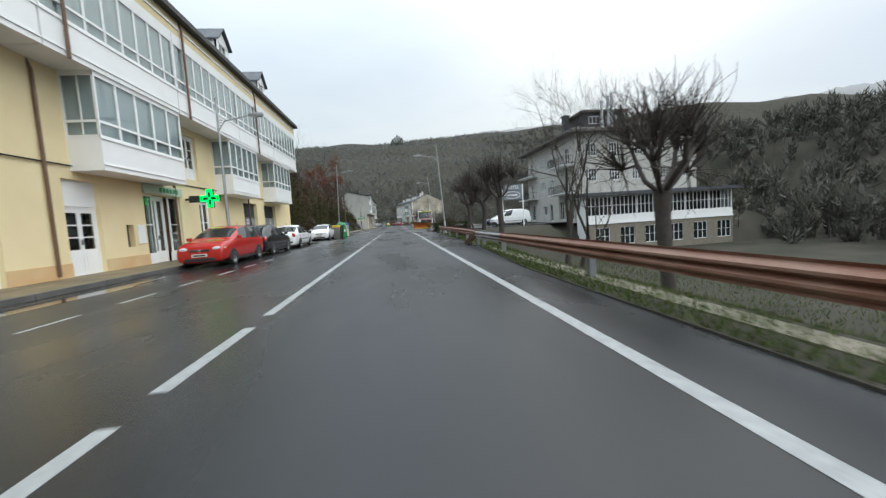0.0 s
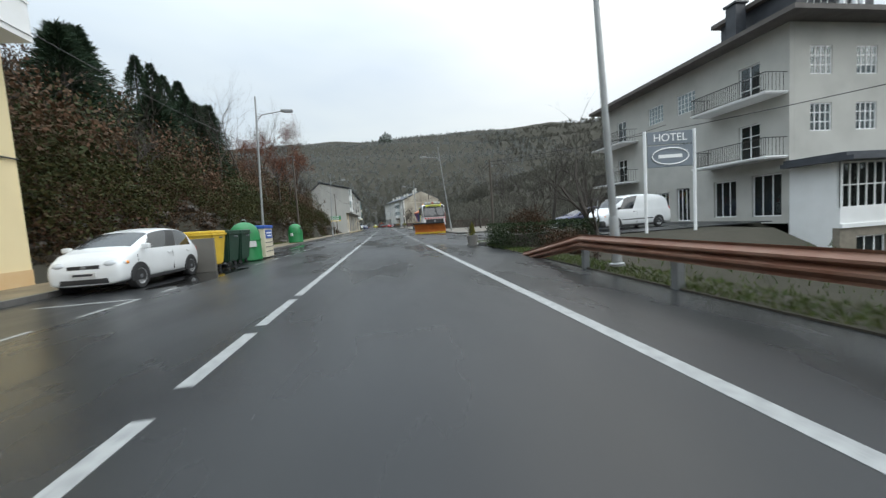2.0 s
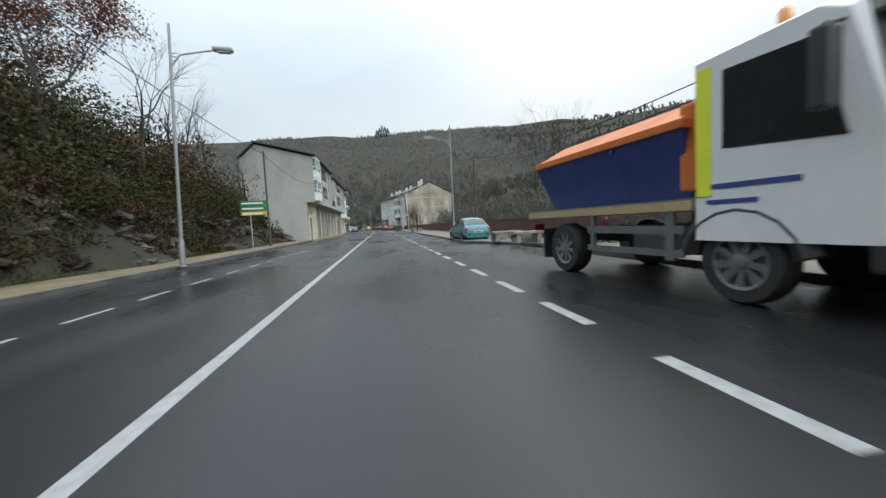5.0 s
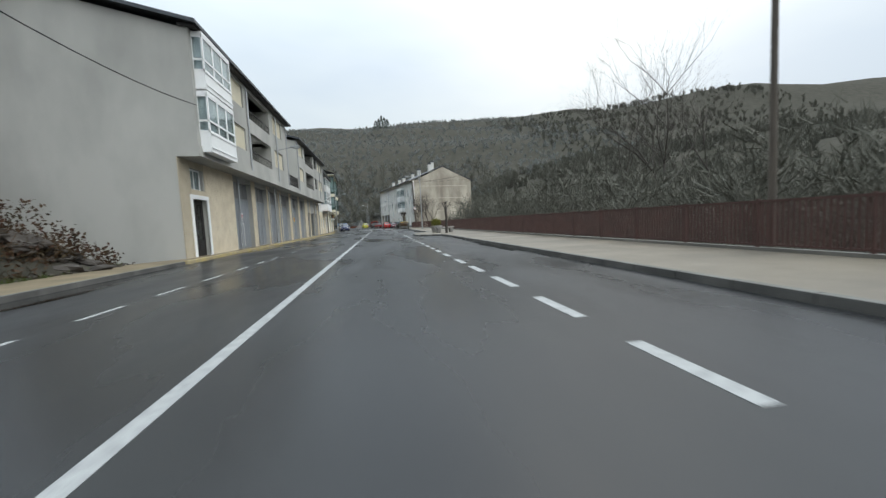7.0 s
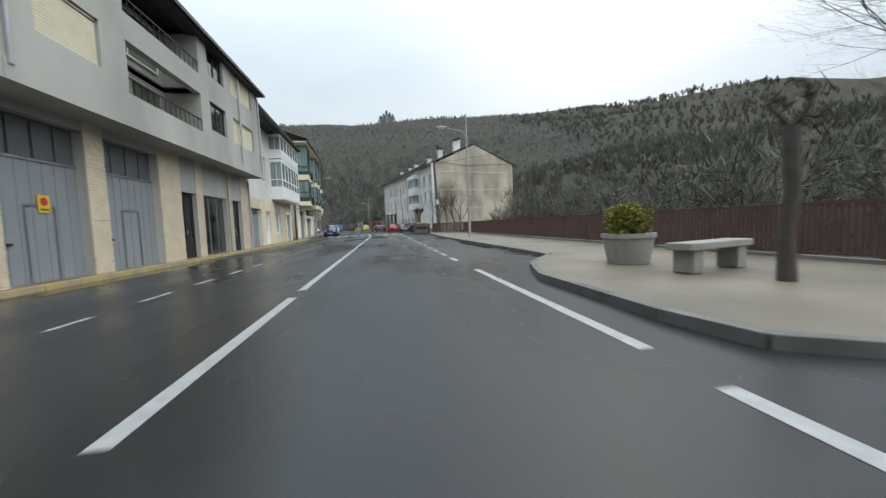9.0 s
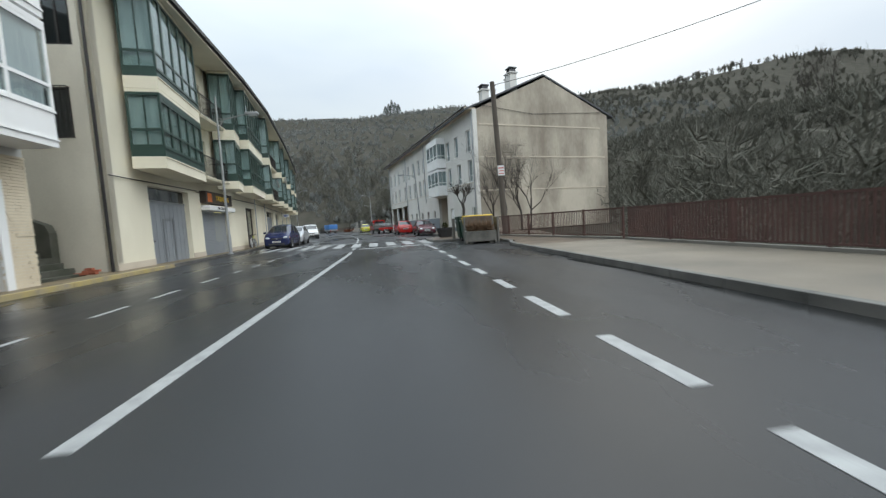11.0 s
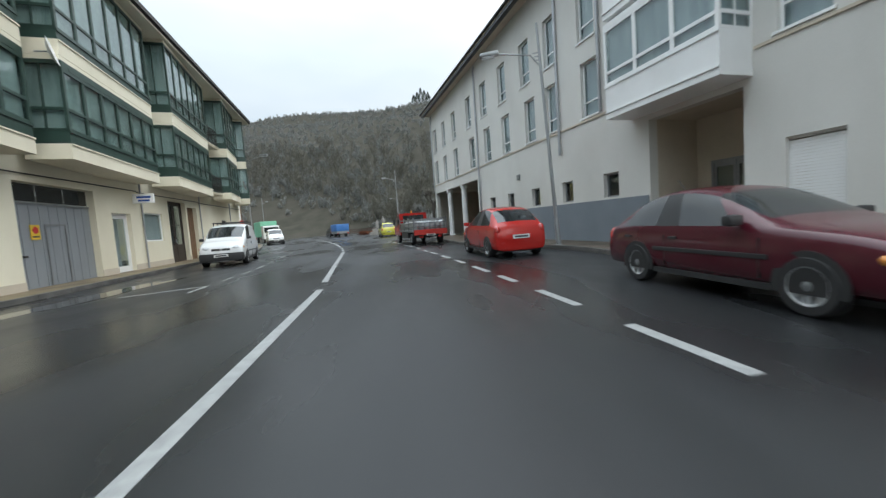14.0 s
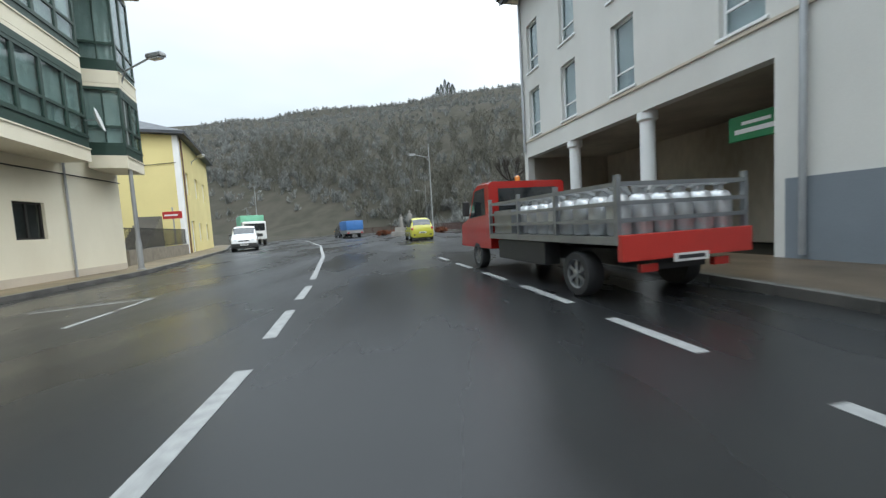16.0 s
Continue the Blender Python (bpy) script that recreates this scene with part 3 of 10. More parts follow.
def balcony(h, m, x0, x1, depth, z0, fm=None, rail=1.0):
    b = part("balcony", B((x0, -depth, z0 - 0.14, x1, 0, z0), (x0 - 0.05, -depth - 0.05, z0 - 0.07, x1 + 0.05, 0, z0 - 0.02)), fm or WHITE, h, m=m)
    railing(b, m, x0, x1, -depth + 0.04, z0 + 0.06, z0 + rail)
    for xx in (x0 + 0.02, x1 - 0.02):
        part("side_rail", B((xx - 0.012, -depth + 0.06, z0 + rail - 0.04, xx + 0.012, 0, z0 + rail)), DARKMETAL, b, m=m)
        for j in range(1, 6):
            rail_bar(b, m, xx, -depth + depth * j / 6, z0, z0 + rail - 0.04, DARKMETAL)
    return b


def slats(h, m, x0, x1, z0, z1, y, mt, pitch=0.06):
    """A roller shutter: its guide rail and each slat."""
    sh = part("roller_shutter", B((x0, y - 0.01, z1 - 0.05, x1, y + 0.05, z1)), mt, h, m=m)
    first = None
    for i in range(int((z1 - z0 - 0.05) / pitch)):
        mm = m @ Matrix.Translation((0, 0, z0 + i * pitch))
        if first is None:
            first = part("slat", B((x0, y, 0, x1, y + 0.03, pitch * 0.91)), mt, sh, m=mm).data
        else:
            part_mesh("slat", first, mt, sh, m=mm)
    return sh


def pipe(h, m, x, y, z0, z1, mt=None, r=0.05):
    return part("downpipe", T([(x, y, z0), (x, y, z1 - 0.3), (x, y + 0.1, z1)], r, 8), mt or BROWNPIPE, h, m=m, smooth=40)


def text_on(parent, m, body, size, material, x, y, z, name="lettering"):
    """Raised letters on a plate; x is the middle."""
    cu = bpy.data.curves.new(name, "FONT")
    cu.body, cu.size, cu.align_x, cu.align_y, cu.extrude = body, size, "CENTER", "CENTER", 0.006
    tmp = bpy.data.objects.new(name, cu)
    scene.collection.objects.link(tmp)
    me = bpy.data.meshes.new_from_object(tmp.evaluated_get(bpy.context.evaluated_depsgraph_get()))
    bpy.data.objects.remove(tmp)
    me.transform(Matrix.Translation((x, y, z)) @ Matrix.Rotation(radians(90), 4, "X"))
    me.materials.clear()
    return part_mesh(name, me, material, parent, m=m)


def strip(pts, width):
    """Plan outline of a ribbon along a polyline."""
    left, right = [], []
    P = [Vector(p) for p in pts]
    for i, p in enumerate(P):
        d = (P[min(i + 1, len(P) - 1)] - P[max(i - 1, 0)]).normalized()
        nrm = Vector((-d.y, d.x)) * width / 2
        left.append(tuple(p + nrm))
        right.append(tuple(p - nrm))
    return right + left[::-1]


def along(pts, s):
    """The point and direction s metres along a polyline."""
    P = [Vector(p) for p in pts]
    for a, b in zip(P, P[1:]):
        d = (b - a).length
        if s <= d or b is P[-1]:
            return a + (b - a) * (s / d), (b - a).normalized()
        s -= d


# ---- the ground and the road ----
def smooth(a, b, v):
    t = np.clip((v - a) / (b - a), 0, 1)
    return t * t * (3 - 2 * t)


def hill_profile(d):
    d = np.maximum(d, 0)
    return np.where(d < 90, 0.60 * d, 54 + 0.46 * (d - 90)) * (d < 190) + np.where(d >= 190, 100 + 30 * (1 - np.exp(-(d - 190) / 60)), 0)


def ground_height(x, y):
    """Road level in the corridor, a steep bank on one side, a low river plot on the other, wooded hills beyond."""
    x, y = np.asarray(x, float), np.asarray(y, float)
    z = np.full(np.broadcast(x, y).shape, -0.06)
    # the low plot beside the first stretch, and the river beyond the railing
    plot = smooth(3.9, 7.6, x) * (1 - smooth(33, 40, y) * (1 - smooth(17.5, 20.3, x)) - smooth(41, 44, y) * smooth(17.5, 20.3, x)) * (-3.6)
    river = smooth(8.6, 12.5, x) * smooth(70, 76, y) * (1 - smooth(165, 176, y)) * (-3.5)
    z = z + plot + river
    # hills on the river's far side and across the end of the valley
    cap = np.interp(y, (20, 60, 120, 200, 250, 290, 330, 400), (20, 28, 38, 48, 62, 74, 130, 290))
    foot = np.interp(y, (60, 110, 210, 240), (34, 48, 46, 34))
    d1 = cap * (1 - np.exp(-np.maximum(x - foot, 0) * 1.5 / cap)) - np.maximum(foot - x, 0)
    d1 = d1 - 40 * (1 - smooth(48, 64, y)) * (1 - smooth(45, 75, x))
    d2 = (y - 262) * 0.80 + 0.22 * (x + 20)
    d = np.logaddexp(d1 / 8, d2 / 8) * 8
    rough = 1 + 0.03 * np.sin(x * 0.031 + 1) * np.cos(y * 0.027) + 0.02 * np.sin(y * 0.083 + x * 0.05)
    z = z + hill_profile(d - 4) * rough * smooth(4, 14, d)
    # the scrubby bank with its rock cutting
    edge = smooth(36, 43, y) * (1 - smooth(99, 105, y))
    e = -9.6 - x + 0.5 * np.sin(y * 0.5) + 0.3 * np.sin(y * 1.3)
    bank = smooth(0, 1.0, e) * 1.9 + np.clip(e - 0.6, 0, 26) * 0.66 + np.clip(e - 26, 0, 90) * 0.22
    rise = np.clip(-26 - x, 0, 200) * 0.05
    z = z + bank * edge + rise * (1 - edge)
    return z


def axis(parts):
    out = []
    for a, b, st in parts:
        out += list(np.arange(a, b, st))
    return np.array(out + [parts[-1][1]])


gx = axis([(-900, -200, 70), (-200, -60, 10), (-60, -20, 2.5), (-20, 14, 0.8), (14, 60, 3), (60, 220, 8), (220, 900, 70)])
gy = axis([(-300, -40, 40), (-40, 30, 5), (30, 110, 1.6), (110, 260, 5), (260, 580, 10), (580, 1600, 85)])
GX, GY = np.meshgrid(gx, gy)
GZ = ground_height(GX, GY)
GZ = GZ + np.where((GX < -10) & (GX > -34) & (GY > 38) & (GY < 106), 0.35 * np.sin(GX * 2.1 + GY * 1.7) * np.sin(GY * 0.9 - GX * 1.3) + 0.2 * np.sin(GX * 4.3) * np.sin(GY * 3.9), 0)
GZ = np.where((GX > -9.2) & (GX < np.where(GY < 40, 3.7, 4.6)) & (GY < 172), -0.06, GZ)
gverts = np.stack([GX, GY, GZ], -1).reshape(-1, 3)
nx_ = len(gx)
gi = np.arange(len(gverts)).reshape(len(gy), nx_)
gfaces = np.stack([gi[:-1, :-1], gi[:-1, 1:], gi[1:, 1:], gi[1:, :-1]], -1).reshape(-1, 4)
gmesh = bpy.data.meshes.new("ground")
gmesh.from_pydata(gverts.tolist(), [], gfaces.tolist())
tagged(part_mesh("ground", gmesh, EARTH, smooth=180), "brown leaf-littered valley ground rising to wooded hills", "ground", kind="structure")

CENTRE = [(-1.63, -30), (-1.63, 158), (-1.8, 162), (-2.25, 168.8), (-2.7, 174.5), (-3.3, 180.9), (-3.55, 182.4), (-4.3, 187), (-5.3, 193.2), (-6.4, 198), (-8.6, 206), (-12.5, 218), (-20, 236), (-31, 251), (-50, 268)]
LEFTKERB = [(-7.7, -40), (-7.7, 45), (-7.3, 50), (-7.3, 106), (-7.5, 120), (-7.6, 140), (-8.2, 158), (-9.0, 170), (-10.7, 184), (-12.3, 194), (-13.7, 202.7), (-15.8, 208.4), (-19.8, 218.4), (-27, 232), (-38, 246), (-60, 264)]
RIGHTEDGE = [(-50, 292), (-24, 270), (-8, 252), (2, 234), (1.5, 214), (-0.5, 206), (0.53, 194.2), (0.85, 191.8), (3.8, 184.8), (3.9, 172), (6, 165), (6, 60), (21, 60), (21, 43), (4.2, 42), (3.9, 30), (3.6, 16), (2.95, 8), (2.95, -40)]
ROADPLAN = [(x - 0.25, y) for x, y in LEFTKERB] + RIGHTEDGE
road = slab("road", ROADPLAN, -0.05, 0.0, ASPHALT, "wet dark grey asphalt road through the village", "road")
WORLD_OF[road] = Matrix()


def mark(poly, name="road_marking", z=0.004):
    bm = bmesh.new()
    prism(bm, poly, -0.004, z)
    return part(name, bm, LINE, road)


def mark_line(pts, w=0.14):
    bm = bmesh.new()
    side = strip(pts, w)
    n = len(pts)
    for i in range(n - 1):
        prism(bm, [side[i], side[i + 1], side[2 * n - 2 - i], side[2 * n - 1 - i]], -0.004, 0.004)
    return part("lane_line", bm, LINE, road)


def mark_dashes(pts, start, end, dash, gap, w=0.14):
    s = start
    while s < end:
        a, _ = along(pts, s)
        b, _ = along(pts, min(s + dash, end))
        mark(strip([tuple(a), tuple(b)], w), "lane_dash")
        s += dash + gap


def cut(y0, y1):
    """The centre line between two distances along the road."""
    out = []
    for a, b in zip(CENTRE, CENTRE[1:]):
        for k in range(8):
            p = Vector(a).lerp(Vector(b), k / 8)
            if y0 <= p.y <= y1:
                out.append(tuple(p))
    first, last = [Vector(a).lerp(Vector(b), (yy - a[1]) / (b[1] - a[1])) for yy in (y0, y1) for a, b in zip(CENTRE, CENTRE[1:]) if a[1] <= yy < b[1]]
    return [tuple(first)] + [p for p in out if y0 + 0.05 < p[1] < y1 - 0.05] + [tuple(last)]


CENTRECUTS = [(-12, -0.4), (0.3, 2.46), (2.96, 4.72), (5.34, 26.0), (26.6, 28.0), (28.5, 29.95), (30.3, 31.95), (32.3, 49.27), (50.25, 52.55), (52.95, 54.6), (54.8, 57.7), (58.2, 60.2), (60.8, 115.08), (115.68, 117.39), (117.99, 122.2), (122.9, 144.2), (144.65, 159.6), (161.1, 162.8), (168.9, 180.94), (182.02, 193.17), (194.09, 195.46), (196.29, 197.74), (198.79, 240)]
for a, b in CENTRECUTS:
    mark_line(cut(a, b))
mark_line([(2.0, -12), (2.0, 44.2)], 0.15)
DASHED = [(46.3, 47.5), (48.4, 49.7), (50.9, 51.9), (52.65, 53.65), (54.3, 55.45), (56.2, 57.3), (58.25, 59.3), (60.0, 61.15), (62.0, 63.2), (64.25, 65.5), (66.5, 67.65)]
DASHED += [(v, v + 1.15) for v in np.linspace(68.45, 96.8, 15)[:-1]]
DASHED += [(96.75, 97.8), (98.5, 99.6), (100.6, 101.65), (102.5, 103.4), (104.1, 104.95), (105.65, 106.7), (107.55, 108.7), (109.5, 110.1), (110.75, 111.7), (112.75, 113.7), (114.5, 115.7), (116.5, 117.85)]
DASHED += [(v, v + 1.1) for v in np.linspace(126.6, 142.9, 9)]
DASHED += [(144.5, 145.55), (146.3, 147.4), (148.1, 149.0), (149.85, 150.75), (151.45, 152.6), (153.4, 154.65), (155.6, 156.85)]
for a, b in DASHED:
    mark(strip([(1.98, a), (1.98, b)], 0.15), "lane_dash")
mark_line([(1.98, 157.9), (1.85, 162.3)], 0.13)
mark_line([(2.0, 118.6), (2.0, 124.4)], 0.14)
for a, b in ((167.6, 168.8), (169.75, 170.85), (171.7, 172.9), (173.5, 174.7), (175.7, 177.0), (177.95, 179.1), (180.05, 180.9), (181.6, 182.8), (183.7, 184.7), (185.35, 186.6), (187.4, 188.4), (189.05, 190.1), (190.9, 192.1), (192.95, 194.05), (194.85, 196.3), (197.0, 198.2), (199.1, 200.3), (201.3, 202.5)):
    xs_ = [float(np.interp(v, (168, 170, 172, 174.3, 177, 180, 184, 188, 192.5, 196, 204), (1.5, 1.37, 1.25, 1.1, 0.82, 0.45, -0.1, -0.75, -1.55, -2.2, -4.0))) for v in (a, b)]
    mark(strip([(xs_[0], a), (xs_[1], b)], 0.13), "lane_dash")
BAYLINE = [(-4.95, 3), (-4.95, 36), (-4.65, 46), (-4.55, 60), (-4.6, 72), (-4.3, 100), (-4.25, 112), (-4.2, 122), (-4.3, 148), (-4.6, 163), (-5.5, 170.5), (-5.75, 175.5), (-6.5, 182), (-7.0, 186.5), (-7.9, 191), (-9.4, 198)]
bay_x, bay_y = [p[0] for p in BAYLINE], [p[1] for p in BAYLINE]
BAYS = [(v, v + 1.0) for v in np.linspace(5.6, 17.0, 7)] + [(17.9, 18.85), (19.5, 20.4), (21.2, 22.3), (23.1, 24.0), (24.9, 25.95), (26.8, 28.0), (29.0, 29.9), (30.6, 31.3), (32.1, 32.9)]
BAYS += [(v, v + 1.0) for v in np.linspace(34.4, 47.2, 8)] + [(48.4, 49.2), (49.7, 50.7), (51.3, 52.3), (53.3, 54.4), (55.3, 56.3), (57.0, 58.0), (59.0, 59.95), (61.3, 62.2), (63.0, 63.8), (64.6, 65.8), (67.3, 68.2), (68.9, 69.9), (70.6, 71.6), (72.5, 73.6)]
BAYS += [(v, v + 0.95) for v in np.linspace(74.5, 98.6, 14)] + [(100.6, 101.5), (102.3, 103.2), (104.0, 104.9), (107.3, 108.2), (109.4, 110.2), (119.5, 120.2), (121.0, 121.7)]
BAYS += [(v, v + 0.9) for v in np.linspace(122.8, 145.0, 13)] + [(146.8, 147.6), (148.6, 149.4), (150.1, 151.0), (152.0, 152.9), (153.8, 154.5), (155.4, 156.3), (157.2, 158.0), (158.5, 159.1), (159.9, 160.75), (161.5, 162.3), (170.0, 171.1), (171.9, 172.8), (183.9, 184.6), (185.3, 186.3), (187.0, 188.1), (188.9, 189.9), (192.9, 193.9), (195.2, 196.2)]
for a, b in BAYS:
    mark(strip([(float(np.interp(a, bay_y, bay_x)), a), (float(np.interp(b, bay_y, bay_x)), b)], 0.09), "lane_dash")
# the bays' ends: a line across to the kerb with a short return
for yy, ret in ((2.9, 0.9), (33.6, -0.8), (111.4, -0.7), (118.1, 1.1), (175.7, -1.0), (183.0, -1.0), (191.6, 1.0), (197.4, -1.0)):
    xx = float(np.interp(yy, bay_y, bay_x))
    out_ = 1.75 if yy < 170 else 1.45
    mark(strip([(xx, yy), (xx - out_, yy - (0.1 if yy < 170 else 0.9))], 0.09), "bay_end_line")
    mark(strip([(xx, yy), (float(np.interp(yy + ret, bay_y, bay_x)), yy + ret)], 0.09), "bay_end_line")
mark([(-1.5, 161.25), (1.55, 161.35), (1.55, 161.8), (-1.5, 161.7)], "stop_line")
mark([(-6.2, 168.55), (-2.2, 168.1), (-2.2, 168.5), (-6.2, 168.95)], "stop_line")
for k in range(11):
    xx = -8.15 + k * 1.005
    yn, yf = 162.72 - 0.15 * (xx - 2.0) * (xx < 2), 166.6 - 0.25 * (xx - 2.0)
    mark([(xx, yn), (xx + 0.5, yn - 0.05), (xx + 0.30, yf - 0.1), (xx - 0.22, yf)], "crossing_stripe")
for xx, yy, r in ((-3.4, 21, 0.32), (-4.2, 112, 0.32), (-6.6, 86, 0.3), (0.3, 128.5, 0.3)):
    c = part("manhole_cover", lathe(bmesh.new(), [(r, -0.01), (r, 0.003), (r * 0.93, 0.003), (r * 0.92, 0.006)], 24, (xx, yy, 0)), MANHOLE)
    tagged(c, "round cast iron manhole cover set in the asphalt", "manhole cover", "manhole covers")

# kerbs and pavements; the kerb's long edge is one sheet of stones
KZ = 0.13


def kerb_line(pts, w=0.14, stone=1.0, label="worn grey kerb stones along the road", material=None, skip=()):
    k = thing("kerb", Matrix.Translation((pts[0][0], pts[0][1], 0)), label, "kerb", kind="structure")
    total = sum((Vector(b) - Vector(a)).length for a, b in zip(pts, pts[1:]))
    s = 0.0
    shared = None
    while s < total - 0.05:
        ln = min(stone, total - s)
        a, _ = along(pts, s)
        b, _ = along(pts, s + ln)
        if shared is None or ln < stone:
            me_bm = B((0, -w / 2, -0.02, ln - 0.012, w / 2, KZ), bev=0.012)
            o = part("kerb_stone", me_bm, material or KERB, k, m=facing((a.x, a.y), (b.x, b.y)))
            shared = o.data
        else:
            o = part_mesh("kerb_stone", shared, material or KERB, k, m=facing((a.x, a.y), (b.x, b.y)))
        s += ln
    return k


def offset(pts, d):
    P = [Vector(p) for p in pts]
    out = []
    for i, p in enumerate(P):
        t = (P[min(i + 1, len(P) - 1)] - P[max(i - 1, 0)]).normalized()
        out.append((p.x - t.y * d, p.y + t.x * d))
    return out


left_inner = offset(LEFTKERB, 0.07)
left_outer = [(-10.0, -40), (-10.0, 36), (-10.4, 45), (-9.4, 50), (-9.4, 104), (-8.3, 105.5), (-8.3, 140), (-9.3, 156), (-10.0, 170), (-12.3, 184.5), (-14.2, 194), (-16.0, 204.5), (-18.3, 209), (-22.6, 219), (-29.5, 231), (-40, 244), (-62, 262)]
slab("pavement", left_inner + left_outer[::-1], -0.04, KZ - 0.01, SANDPAVE, "narrow sand-coloured wet pavement beside the houses", "pavement")
kerb_line([p for p in LEFTKERB if p[1] < 60] , label="worn kerb stones along the parking lane")
kerb_line([(-7.3, 50), (-7.3, 104)], label="worn kerb stones under the rocky bank")
kerb_line([(-7.3, 104.2), (-7.5, 120), (-7.6, 140), (-8.2, 158)], label="kerb with flaking yellow paint before the garages", material=YELLOWKERB)
kerb_line([(-8.2, 158), (-9.0, 170), (-10.7, 184), (-12.3, 194), (-13.7, 202.7), (-15.8, 208.4), (-19.8, 218.4), (-27, 232)], label="worn kerb stones before the curved house")

RIGHTKERB = [(14.0, 58.6), (7.4, 55.3), (6.5, 55.2), (6.0, 56.6), (6.1, 62.6), (6.3, 74), (6.9, 76.4), (4.5, 83.5), (4.6, 89), (4.65, 98), (4.65, 117.3), (2.95, 118.3), (2.75, 118.9), (2.75, 122.4), (3.3, 124.2), (4.6, 126), (4.45, 144), (4.9, 157.5), (5.4, 158), (5.4, 162.6), (2.9, 162.75), (2.45, 163.1), (2.3, 166.8), (2.7, 167.4), (4.1, 168.4), (4.0, 170.5), (3.9, 173.6), (3.8, 184.8), (0.85, 191.8), (0.53, 194.2), (-0.4, 203)]
right_back = [(1.4, 203.2), (8.1, 173), (8.35, 160), (8.35, 75), (14.0, 75)]
slab("pavement", offset(RIGHTKERB, -0.07)[:17] + [(4.9, 155), (8.35, 155), (8.35, 75), (14.0, 75)], -0.04, KZ - 0.01, PROMENADE, "tan wet concrete promenade beside the river railing", "pavement")
slab("pavement", [(4.9, 155), (4.97, 157.5), (5.47, 158), (5.47, 162.67), (2.95, 162.82), (2.52, 163.15), (2.37, 166.8), (2.74, 167.34), (4.17, 168.36), (4.07, 170.5), (3.97, 173.6), (3.87, 184.8), (0.92, 191.8), (0.6, 194.2), (-0.33, 203), (1.5, 203.2), (8.0, 173.5), (10.5, 168), (8.35, 160), (8.35, 155)], -0.04, KZ - 0.012, BROWNPAVE, "brown tiled wet pavement before the white apartment house", "pavement")
kerb_line(RIGHTKERB, label="dark wet kerb stones along the promenade")
ISLAND = [(-2.0, 205.2), (-0.6, 204.2), (1.5, 206), (2.5, 216), (1.5, 226), (-0.5, 227), (-1.2, 222), (-0.6, 214), (-1.7, 209)]
slab("traffic_island", ISLAND, -0.04, KZ - 0.01, CONCRETE, "paved kerbed corner with bench and planter", "pavement")
kerb_line(ISLAND + [ISLAND[0]], label="kerb round the paved corner")
slab("verge", [(2.95, -40), (2.95, 8), (3.6, 16), (3.9, 30), (4.2, 42), (5.4, 41.5), (4.6, 30), (4.3, 16), (3.8, 6), (3.8, -40)], -0.06, 0.02, EARTH, "muddy grass verge under the guard rail", "verge")


# ---- first house: cream with white galleries ----
def box_body(h, m, x0, x1, z0, z1, depth, material, front=0.3):
    """Back and side walls behind a pierced front, and dark floors."""
    part("wall", B((x0, front, z0, x0 + 0.3, depth, z1), (x1 - 0.3, front, z0, x1, depth, z1), (x0 + 0.3, depth - 0.3, z0, x1 - 0.3, depth, z1)), material, h, m=m)
    part("floor_slab", B((x0 + 0.3, front + 0.3, z1 - 0.3, x1 - 0.3, depth - 0.3, z1 - 0.1)), CONCRETE, h, m=m)


